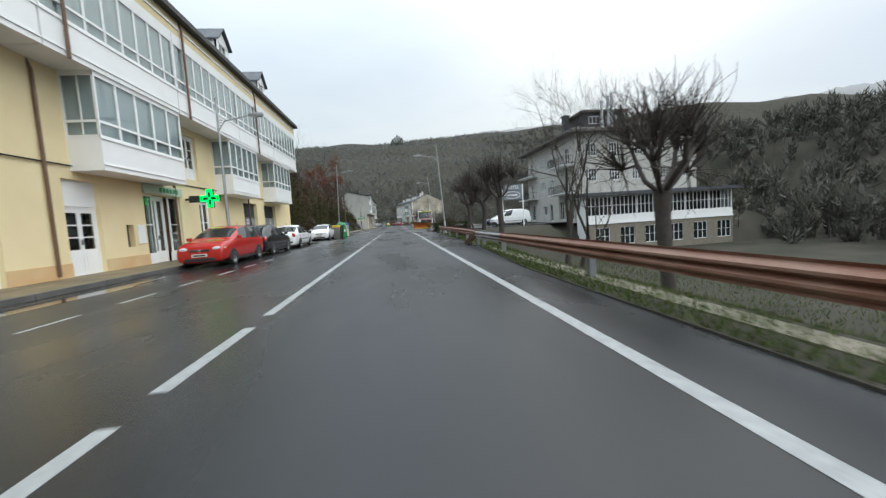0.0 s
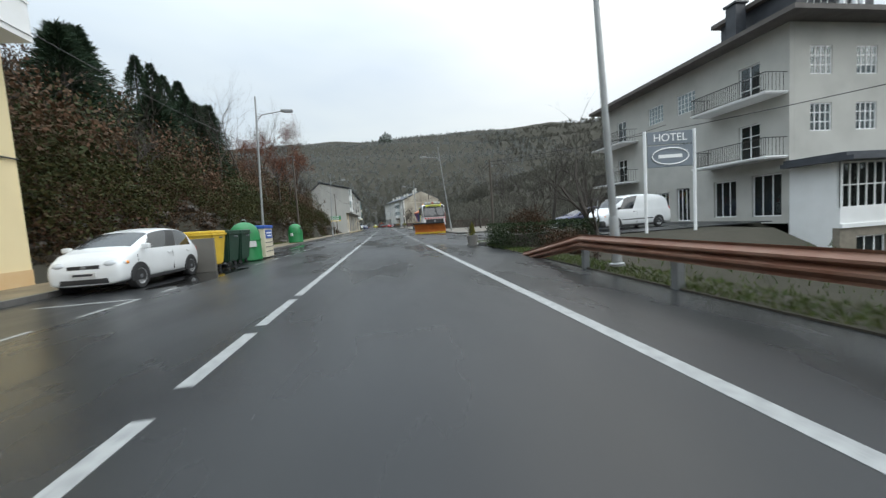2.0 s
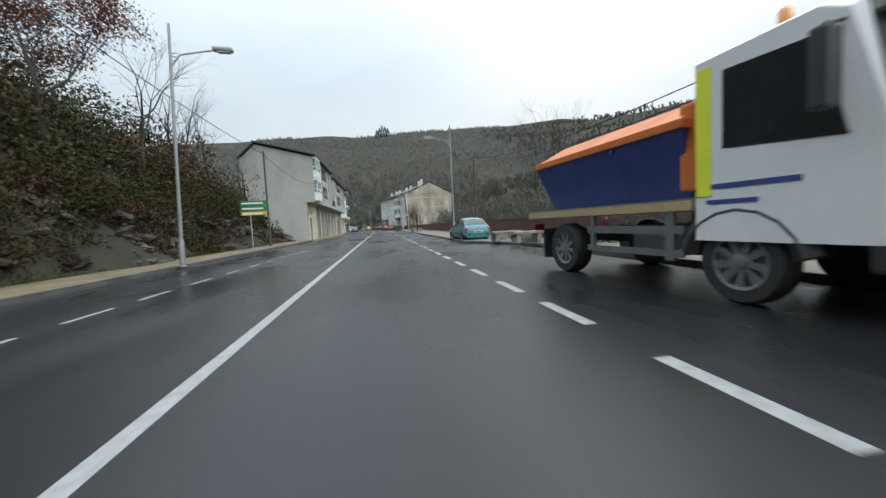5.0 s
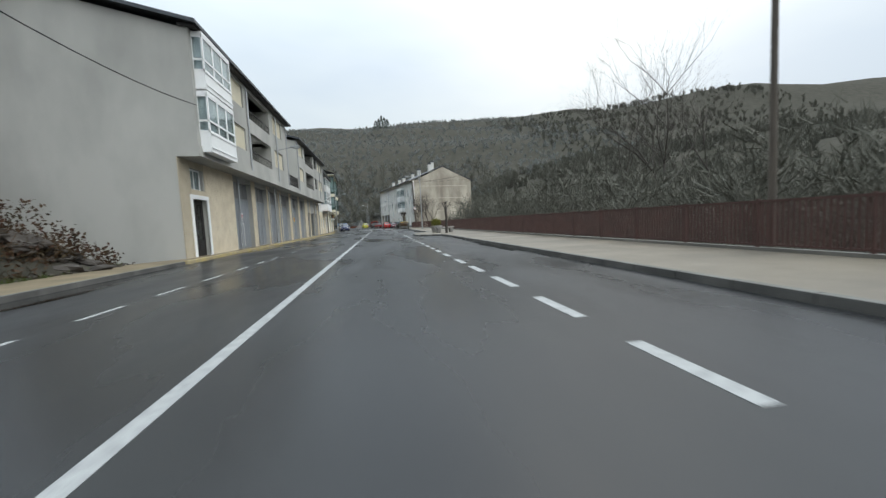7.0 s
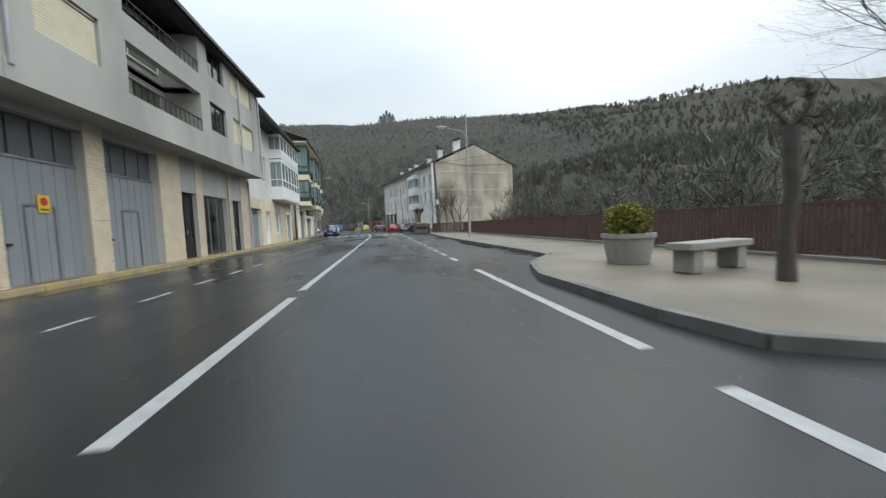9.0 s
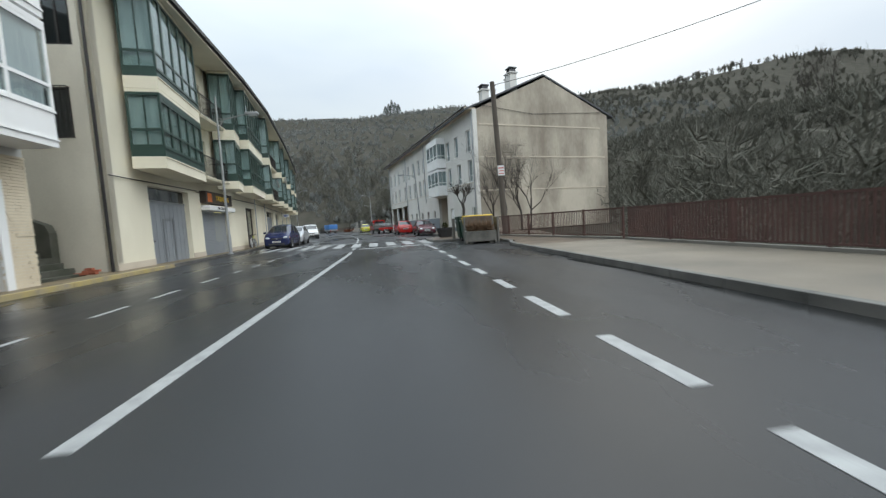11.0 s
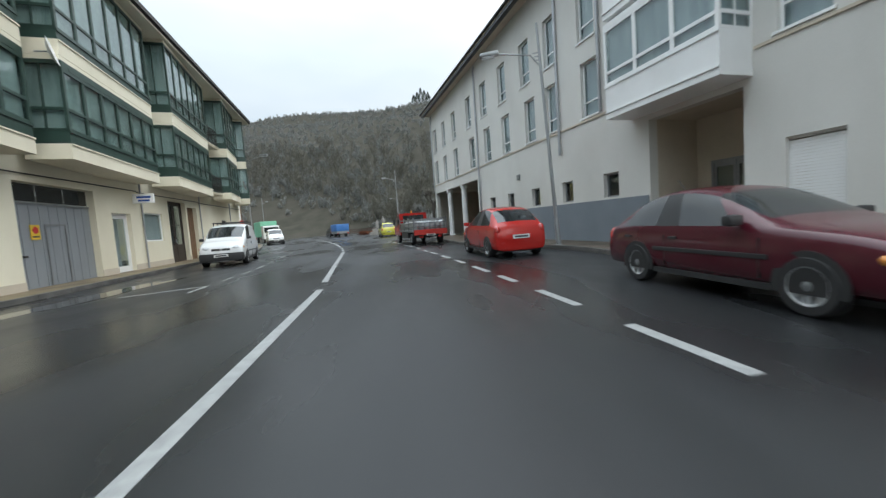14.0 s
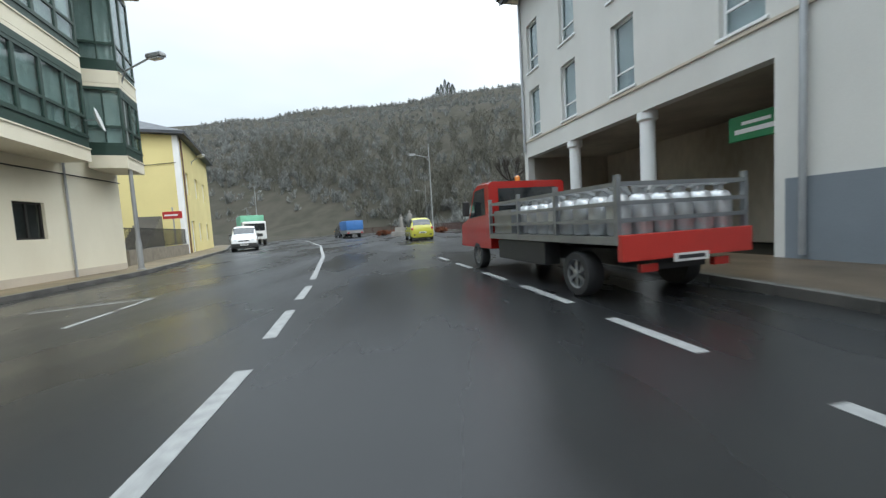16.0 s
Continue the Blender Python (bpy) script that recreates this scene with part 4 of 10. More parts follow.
def house_cream():
    m = facing((-9.9, 0), (-9.9, 10))
    h = thing("house", m, "three-storey cream house with white glazed galleries and slate roof", "house")
    X0, X1 = -14.0, 37.5
    holes = [(12.9, 14.3, 0.1, 3.2), (15.45, 15.85, 0.9, 1.75), (16.6, 19.2, 0.1, 3.0), (20.9, 22.1, 0.1, 3.0), (26.6, 29.0, 0.1, 3.2), (30.5, 33.2, 0.1, 3.2), (9.6, 10.9, 0.1, 3.0), (6.0, 8.0, 0.9, 2.8), (0, 2.4, 0.1, 3.1), (-6, -4, 0.1, 3.1)]
    tall = [(10.0, 11.2), (20.0, 21.2), (28.4, 29.5), (35.6, 36.6), (0.4, 1.6), (-8, -7)]
    holes += [(a, b, 4.0, 6.2) for a, b in tall]
    part("wall", pierced(X0, X1, 0.0, 10.8, 0.3, holes), CREAM, h, m=m)
    for a, b in ((X0, -6), (-4, 0), (2.4, 9.6), (10.9, 12.9), (14.3, 16.6), (19.2, 20.9), (22.1, 26.6), (29, 30.5), (33.2, X1)):
        part("plinth", B((a, -0.025, 0, b, 0, 0.55)), STAINED, h, m=m)
    box_body(h, m, X0, X1, 0, 10.8, 12, CREAM)
    part("cable", T([(X0, -0.05, 3.66), (10, -0.05, 3.6), (22, -0.05, 3.66), (X1, -0.05, 3.6)], 0.025, 5), DARKMETAL, h, m=m)
    # ground floor
    door(h, m, 12.9, 14.3, 0.1, 2.35, panel=0.85, bars=2)
    part("overdoor_panel", B((12.9, 0.12, 2.35, 14.3, 0.2, 3.2)), WHITE, h, m=m)
    part("niche", B((15.45, 0.2, 0.9, 15.85, 0.22, 1.75)), DARKWOOD, h, m=m)
    part("notice_board", B((16.02, -0.05, 1.0, 16.45, 0, 1.75), bev=0.01), WHITE, h, m=m)
    for a, b in ((16.6, 17.3), (17.3, 18.4), (18.4, 19.2)):
        if b - a > 1:
            door(h, m, a, b, 0.1, 3.0, y=0.3, panel=0.5, leaf=2, behind=BROWNWOOD)
        else:
            window(h, m, a, b, 0.5, 3.0, y=0.1, cols=1, rows=2, behind=BROWNWOOD, back=0.5)
            part("stall_riser", B((a, 0.08, 0.1, b, 0.2, 0.5)), WHITE, h, m=m)
    fs = part("fascia_sign", B((16.55, -0.10, 3.04, 19.25, -0.02, 3.42), bev=0.01), mat("pale_green_fascia", (0.50, 0.56, 0.47), 0.5, c2=(0.42, 0.47, 0.39)), h, "pale shop fascia with green lettering bars", m=m)
    part("lettering_bar", B(*[(17.55 + k * 0.24, -0.107, 3.13, 17.72 + k * 0.24, -0.10, 3.33) for k in range(6)]), SIGNGREEN, fs)
    door(h, m, 20.9, 22.1, 0.1, 3.0, panel=0.8, bars=1)
    door(h, m, 9.6, 10.9, 0.1, 3.0, panel=0.8, bars=1)
    window(h, m, 6.0, 8.0, 0.9, 2.8, cols=3, behind=CURTAIN)
    garage(h, m, 0, 2.4, 3.1)
    garage(h, m, -6, -4, 3.1)
    # near-black transom sheets paint the shade inside these two openings
    garage(h, m, 26.6, 29.0, 3.2, transom=1.05, tm=ROOMSHADE, wicket=False)
    garage(h, m, 30.5, 33.2, 3.2, transom=1.05, tm=ROOMSHADE, wicket=False)
    for a, b in tall:
        door(h, m, a, b, 4.0, 6.2, panel=0.6, bars=2, behind=CURTAIN)
    for a, b in ((26.9, 27.15), (31.5, 31.75)):
        s = part("no_parking_sign", B((a, -0.02, 1.75, b, -0.012, 2.1)), WHITE, h, m=m)
        part("disc", lathe(bmesh.new(), [(0.09, 0), (0.09, 0.004)], 16), SIGNRED, s, m=m @ Matrix.Translation(((a + b) / 2, -0.02, 1.95)) @ Matrix.Rotation(radians(90), 4, "X"))
    # white bays
    for a, b in ((3.2, 8.6), (13.3, 18.0), (22.9, 27.1), (30.6, 34.8), (-7, -2)):
        bay(h, m, a, b, 1.0, 3.45, 4.5, 6.5, 5, low=0.5)
    x = X0
    while x < X1 - 1:
        b = min(x + 6.4, X1)
        bay(h, m, x + 0.02, b - 0.02, 1.05, 6.55, 7.6, 9.65, 8, top=0.25, low=0.45)
        x = b
    part("frieze", B((X0, -1.02, 10.03, X1, 0, 10.75)), CREAM, h, m=m)
    part("frieze_band", B((X0, -1.06, 10.35, X1, -1.021, 10.45)), WHITE, h, m=m)
    part("eave", B((X0 - 0.2, -1.35, 10.75, X1 + 0.3, 0.3, 10.92)), DARKMETAL, h, m=m)
    bm = bmesh.new()
    for i in range(26):
        t0, t1 = i / 26, (i + 1) / 26
        ya, yb = -1.35 + 8.3 * t0, -1.35 + 8.3 * t1 + 0.04
        za, zb = 10.93 + 5.0 * t0 + 0.05, 10.93 + 5.0 * t1 + 0.03
        v = [bm.verts.new(p) for p in ((X0 - 0.2, ya, za), (X1 + 0.3, ya, za), (X1 + 0.3, yb, zb), (X0 - 0.2, yb, zb), (X0 - 0.2, ya, za - 0.06), (X1 + 0.3, ya, za - 0.06))]
        bm.faces.new((v[0], v[1], v[2], v[3]))
        bm.faces.new((v[4], v[5], v[1], v[0]))
    box(bm, X0 - 0.2, 6.9, 10.9, X1 + 0.3, 7.0, 15.9)
    part("roof", bm, SLATE, h, m=m)
    for c in (-7.5, -1.0, 5.5, 12.0, 18.5, 25.0, 31.5):
        dormer(h, m, c)
    for c, zt in ((12.35, 10.7), (18.75, 10.7), (27.4, 10.7), (5.6, 10.7)):
        pipe(h, m, c, -1.12, 6.5, zt)
        pipe(h, m, c, -0.07, 0.2, 6.5)
    for c in (1, 21):
        ch = part("chimney", B((c, 5.6, 14.0, c + 0.9, 6.4, 16.8), (c - 0.08, 5.52, 16.8, c + 0.98, 6.48, 16.95)), CREAM, h, m=m)
        part("aerial", T([(c + 6.4, 6.5, 15), (c + 6.4, 6.5, 18.6)], 0.02, 5), STEEL, h, m=m)
    return h


def dormer(h, m, c):
    w, y0, zb, ze, za = 0.8, -0.35, 11.3, 12.7, 13.5
    bm = pierced(c - w, c + w, zb, ze, 0.1, [(c - 0.5, c + 0.5, zb + 0.35, ze - 0.1)], y=y0)
    vs = [bm.verts.new(p) for p in ((c - w, y0, ze), (c + w, y0, ze), (c, y0, za))]
    bm.faces.new(vs)
    for sx in (-1, 1):
        q = [bm.verts.new(p) for p in ((c + sx * w, y0, zb), (c + sx * w, y0 + 3.2, ze), (c + sx * w, y0, ze))]
        bm.faces.new(q)
    d = part("dormer", bm, WHITE, h, m=m)
    window(d, m, c - 0.5, c + 0.5, zb + 0.35, ze - 0.1, y=y0 + 0.03, cols=2, rows=2, fw=0.05)
    bm = bmesh.new()
    for sx in (-1, 1):
        p = [(c + sx * (w + 0.15), y0 - 0.2, ze - 0.12), (c, y0 - 0.2, za + 0.05), (c, y0 + 4.2, za + 0.05), (c + sx * (w + 0.15), y0 + 3.0, ze - 0.12)]
        lo = [bm.verts.new(q) for q in p]
        hi = [bm.verts.new((q[0], q[1], q[2] + 0.07)) for q in p]
        bm.faces.new(hi)
        bm.faces.new(lo[::-1])
        for i in range(4):
            bm.faces.new((lo[i], lo[(i + 1) % 4], hi[(i + 1) % 4], hi[i]))
    part("dormer_roof", bm, SLATE, d)


house_cream()


# ---- grey house with garages ----
def strips(h, m, x0, x1, z0, z1, y, label=""):
    """Courses of thin stone strips."""
    rng = random.Random(5)
    bm = bmesh.new()
    z = z0
    while z < z1 - 0.02:
        x = x0 - rng.random() * 0.4
        while x < x1:
            ln = rng.uniform(0.25, 0.7)
            a, b = max(x0, x), min(x1, x + ln - 0.006)
            if b - a > 0.03:
                box(bm, a, y - rng.uniform(0.004, 0.022), z, b, y + 0.03, min(z1, z + 0.068))
            x += ln
        z += 0.075
    o = part("stone_cladding", bm, STONECLAD, h, label, m=m)
    o["kind"] = "stuff"
    return o


def gable_roof(x0, x1, y0, y1, z, rise, over=0.4, th=0.14, at=0.5):
    """Two slopes with the ridge along x."""
    bm = bmesh.new()
    yc = y0 + (y1 - y0) * at
    for ya, yb in ((y0 - over, yc), (y1 + over, yc)):
        za = z - rise / abs(yc - ya) * over
        p = [(x0 - 0.3, ya, za), (x1 + 0.3, ya, za), (x1 + 0.3, yb, z + rise), (x0 - 0.3, yb, z + rise)]
        if ya > yb:
            p = p[::-1]
        lo = [bm.verts.new(q) for q in p]
        hi = [bm.verts.new((q[0], q[1], q[2] + th)) for q in p]
        bm.faces.new(hi)
        bm.faces.new(lo[::-1])
        for i in range(4):
            bm.faces.new((lo[i], lo[(i + 1) % 4], hi[(i + 1) % 4], hi[i]))
    return bm


def gable_end(x, th, y0, y1, z0, z, rise, at=0.5):
    bm = bmesh.new()
    yc = y0 + (y1 - y0) * at
    pr = [(y0, z0), (y1, z0), (y1, z), (yc, z + rise), (y0, z)]
    a = [bm.verts.new((x, p, q)) for p, q in pr]
    b = [bm.verts.new((x + th, p, q)) for p, q in pr]
    bm.faces.new(a[::-1])
    bm.faces.new(b)
    for i in range(5):
        bm.faces.new((a[i], a[(i + 1) % 5], b[(i + 1) % 5], b[i]))
    return bm


def door_sign(h, m, x, z, y, mt, frame_z=0.0):
    """A small keep-clear plate on a garage door, over a painted outline where there is one."""
    s = part("keep_clear_sign", B((x - 0.16, y - 0.02, z, x + 0.16, y, z + 0.42), bev=0.006), mt, h, m=m)
    part("disc", lathe(bmesh.new(), [(0.10, 0), (0.10, 0.004), (0.0, 0.004)], 18), SIGNRED, s, m=m @ Matrix.Translation((x, y - 0.021, z + 0.27)) @ Matrix.Rotation(radians(90), 4, "X"))
    part("lettering_bar", B((x - 0.12, y - 0.024, z + 0.06, x + 0.12, y - 0.02, z + 0.10)), PLATEINK, s)
    if frame_z:
        part("painted_outline", B((x - 0.28, y - 0.008, 0.25, x - 0.22, y, frame_z), (x + 0.22, y - 0.008, 0.25, x + 0.28, y, frame_z), (x - 0.22, y - 0.008, frame_z - 0.06, x + 0.22, y, frame_z)), WHITE, h, m=m)


def house_grey(x0, x1, doors, floors, top, label, near_clad):
    m = facing((-7.9, 0), (-7.9, 10))
    h = thing("house", m @ Matrix.Translation((x0, 0, 0)), label, "house")
    over, depth = -0.85, 6.2
    holes = [(a, b, 0.1, c) for a, b, c, k in doors]
    if near_clad:
        holes += [(x0 + 0.9, x0 + 2.2, 0.1, 2.6), (x0 + 1.0, x0 + 2.1, 3.0, 3.9)]
    part("wall", pierced(x0, x1, 0, 4.2, 0.3, holes), GREYREND, h, m=m)
    part("wall", B((x0, 0.3, 0, x0 + 0.25, depth, 4.2), (x1 - 0.25, 0.3, 0, x1, depth, 4.2), (x0, depth, 0, x1, depth + 0.25, top)), GREYREND, h, m=m)
    for a, b, c, k in doors:
        if k == "g":
            garage(h, m, a, b, c, y=0.22, transom=1.0, cols=4, tm=TRANSOM)
        elif k == "d":
            door(h, m, a, b, 0.1, c, fm=DARKMETAL, panel=0.8, bars=2)
        else:
            window(h, m, a, b, 0.1, c, cols=3, fm=STEEL, behind=ROOMSHADE, back=0.6)
    first = [d for d in doors if d[3] == "g"][0]
    door_sign(h, m, (first[0] + first[1]) / 2 + 0.1, 1.75, 0.205, WHITE if near_clad else YELLOW, 1.6 if near_clad else 0.0)
    # stone pillars between the doors
    last = x0 + (5.4 if near_clad else 0)
    for a, b, c, k in doors:
        if a - last > 0.12:
            strips(h, m, last, a, 0.02, 4.2, -0.02)
        last = b
    if x1 - last > 0.1:
        strips(h, m, last, x1, 0.02, 4.2, -0.02)
    if near_clad:
        for a, b, c, d in ((x0, x0 + 0.9, 0.02, 4.2), (x0 + 2.2, x0 + 5.4, 0.02, 4.2), (x0 + 0.9, x0 + 2.2, 2.6, 3.0), (x0 + 0.9, x0 + 2.2, 3.9, 4.2)):
            strips(h, m, a, b, c, d, -0.02)
        door(h, m, x0 + 0.9, x0 + 2.2, 0.1, 2.6, fm=DARKMETAL, panel=0.7, bars=3)
        part("door_surround", B((x0 + 0.72, -0.07, 0.02, x0 + 0.9, 0, 2.78), (x0 + 2.2, -0.07, 0.02, x0 + 2.38, 0, 2.78), (x0 + 0.9, -0.07, 2.6, x0 + 2.2, 0, 2.78)), WHITE, h, m=m)
        window(h, m, x0 + 1.0, x0 + 2.1, 3.0, 3.9, behind=CURTAIN)
    part("overhang_slab", B((x0, over - 0.04, 4.2, x1, depth, 4.62)), GREYREND, h, m=m)
    # two upper storeys: shuttered windows and recessed balconies in turn
    up = []
    for f, z in enumerate((4.62, 6.9)):
        for a, b, kind in floors:
            up.append((a, b, z + (0.55 if kind == "b" else 0.85), z + 2.05, kind))
    part("wall", pierced(x0, x1, 4.62, top, 0.25, [u[:4] for u in up], y=over), GREYREND, h, m=m)
    part("wall", gable_end(x0, 0.25, over + 0.25, depth, 4.62, top, 1.35, 0.8), GREYREND, h, m=m)
    part("wall", gable_end(x1 - 0.25, 0.25, over + 0.25, depth, 4.62, top, 1.35, 0.8), GREYREND, h, m=m)
    for a, b, z0, z1, kind in up:
        if kind == "s":
            w = window(h, m, a, b, z0, z1, y=over + 0.14, cols=2, fm=STEEL, behind=SHUTTER, back=0.12)
            slats(h, m, a + 0.05, b - 0.05, z0 + 0.04, z1 - 0.02, over + 0.07, SHUTTER, 0.075)
        elif kind == "w":
            window(h, m, a, b, z0, z1, y=over + 0.1, cols=2, fm=DARKMETAL, behind=ROOMSHADE)
        else:
            bal = part("balcony_recess", B((a, over + 1.3, z0 - 0.55, b, over + 1.4, z1), (a - 0.1, over + 0.25, z0 - 0.55, a, over + 1.4, z1), (b, over + 0.25, z0 - 0.55, b + 0.1, over + 1.4, z1)), GREYREND, h, m=m)
            railing(bal, m, a, b, over + 0.05, z0, z0 + 0.5, step=0.3)
            window(bal, m, a + 0.5, b - 0.5, z0 - 0.3, z1 - 0.2, y=over + 1.2, cols=2, fm=WHITE, behind=SHUTTER, back=0.09)
    if near_clad:
        for z0, zs, z1 in ((4.4, 5.2, 6.7), (6.9, 7.6, 9.0)):
            bay(h, m, x0 + 0.25, x0 + 3.0, 1.25, z0, zs, z1, 3, side=3, low=0.45)
    for xx in (x0 + (6.2 if near_clad else 0.12), x1 - 3.1, x1 - 0.12):
        pipe(h, m, xx, over - 0.06, 4.5, top, GREYPIPE, 0.045)
        pipe(h, m, xx, -0.08, 0.1, 4.2, GREYPIPE, 0.045)
    part("eave", B((x0 - 0.1, over - 0.3, top, x1 + 0.1, over + 0.3, top + 0.12)), DARKMETAL, h, m=m)
    part("roof", gable_roof(x0, x1, over, depth, top + 0.13, 1.35, at=0.8), SLATE, h, m=m)
    return h


house_grey(105.5, 120.6, [(111.1, 114.0, 3.95, "g"), (114.7, 117.2, 3.95, "g"), (117.9, 120.2, 3.95, "g")], [(108.8, 111.3, "s"), (112.1, 116.1, "b"), (116.9, 119.2, "s")], 9.15, "grey rendered two-storey house over garages with stone pillars", True)
house_grey(124.3, 139.5, [(124.9, 127.3, 3.95, "g"), (128.0, 130.6, 3.95, "g"), (132, 133.2, 2.8, "d"), (133.8, 136.2, 2.8, "w"), (137, 138.2, 2.8, "d")], [(125.1, 127.0, "s"), (128.0, 132.4, "b"), (133.2, 134.8, "w"), (135.6, 138.4, "s")], 8.9, "grey rendered house over garages and shops with roller shutters", False)


def link_block():
    """The low garages that join the two grey houses under a terrace."""
    m = facing((-7.9, 0), (-7.9, 10))
    h = thing("garage_block", m @ Matrix.Translation((120.6, 0, 0)), "low grey garage block with a railed terrace on top", "garage")
    part("wall", pierced(120.62, 124.28, 0, 4.2, 0.3, [(121.0, 123.7, 0.1, 3.95)]), GREYREND, h, m=m)
    part("terrace_slab", B((120.62, -0.88, 4.2, 124.28, 6.2, 4.61)), GREYREND, h, m=m)
    garage(h, m, 121.0, 123.7, 3.95, y=0.22, transom=1.0, cols=4, tm=TRANSOM)
    railing(h, m, 120.65, 124.25, -0.8, 4.66, 5.5, step=0.11)
    strips(h, m, 120.62, 121.0, 0.02, 4.2, -0.02)
    strips(h, m, 123.7, 124.28, 0.02, 4.2, -0.02)


link_block()


def house_stone():
    m = facing((-8.2, 139.6), (-8.75, 153.4))
    h = thing("house", m, "pale house with stone-strip ground floor and white bay window", "house")
    L = 13.6
    holes = [(1.2, 3.4, 0.1, 2.6), (4.6, 5.8, 0.1, 2.5), (7.2, 9.0, 0.9, 2.5), (11.4, 12.7, 0.1, 2.5)]
    part("wall", pierced(0, L, 0, 8.4, 0.3, holes + [(1, 2.2, 4.6, 6.4), (4.2, 5.4, 4.6, 6.4)]), APT, h, m=m)
    part("wall", B((0, 0.3, 0, 0.3, 9, 8.4), (L - 0.3, 0.3, 0, L, 9, 8.4), (0.3, 8.7, 0, L - 0.3, 9, 8.4)), APT, h, m=m)
    for a, b, c, d in ((0, 1.2, 0, 3.3), (3.4, 4.6, 0, 3.3), (5.8, 7.2, 0, 3.3), (9, 11.4, 0, 3.3), (12.7, L, 0, 3.3), (7.2, 9, 0, 0.9), (1.2, 3.4, 2.6, 3.3), (4.6, 5.8, 2.5, 3.3), (7.2, 9.0, 2.5, 3.3), (11.4, 12.7, 2.5, 3.3)):
        strips(h, m, a, b, c + 0.02, d, -0.02)
    garage(h, m, 1.2, 3.4, 2.6, transom=0.4)
    door(h, m, 4.6, 5.8, 0.1, 2.5)
    window(h, m, 7.2, 9.0, 0.9, 2.5, behind=CURTAIN)
    door(h, m, 11.4, 12.7, 0.1, 2.5, fm=DARKMETAL, bars=3)
    part("door_surround", B((11.2, -0.07, 0, 11.4, 0, 2.7), (12.7, -0.07, 0, 12.9, 0, 2.7), (11.4, -0.07, 2.5, 12.7, 0, 2.7)), WHITE, h, m=m)
    for a in (1, 4.2):
        window(h, m, a, a + 1.2, 4.6, 6.4, behind=CURTAIN)
    bay(h, m, 6.6, L - 0.1, 0.9, 3.5, 4.4, 6.4, 6, low=0.6)
    bay(h, m, 6.6, L - 0.1, 0.9, 6.6, 7.2, 8.3, 6)
    part("eave", B((-0.2, -1.2, 8.45, L + 0.2, 0.3, 8.6)), DARKMETAL, h, m=m)
    part("roof", gable_roof(0, L, 0, 9, 8.65, 1.8, over=0.8), SLATE, h, m=m)


house_stone()

# ---- curved house with green galleries ----
GLINE = [(-8.9, 156.2), (-9.6, 170.0), (-11.9, 184.5), (-15.6, 204.5)]


def gpos(s):
    """A gently curved line through the plan points."""
    a, _ = along(GLINE, max(0, s - 2.5))
    b, _ = along(GLINE, min(48.8, s + 2.5))
    c, _ = along(GLINE, min(48.8, max(0, s)))
    return (a + b) / 2 if 2.5 < s < 46.3 else c


def gchord(s0, s1):
    a, b = gpos(s0), gpos(s1)
    return facing((a.x, a.y), (b.x, b.y)), (b - a).length


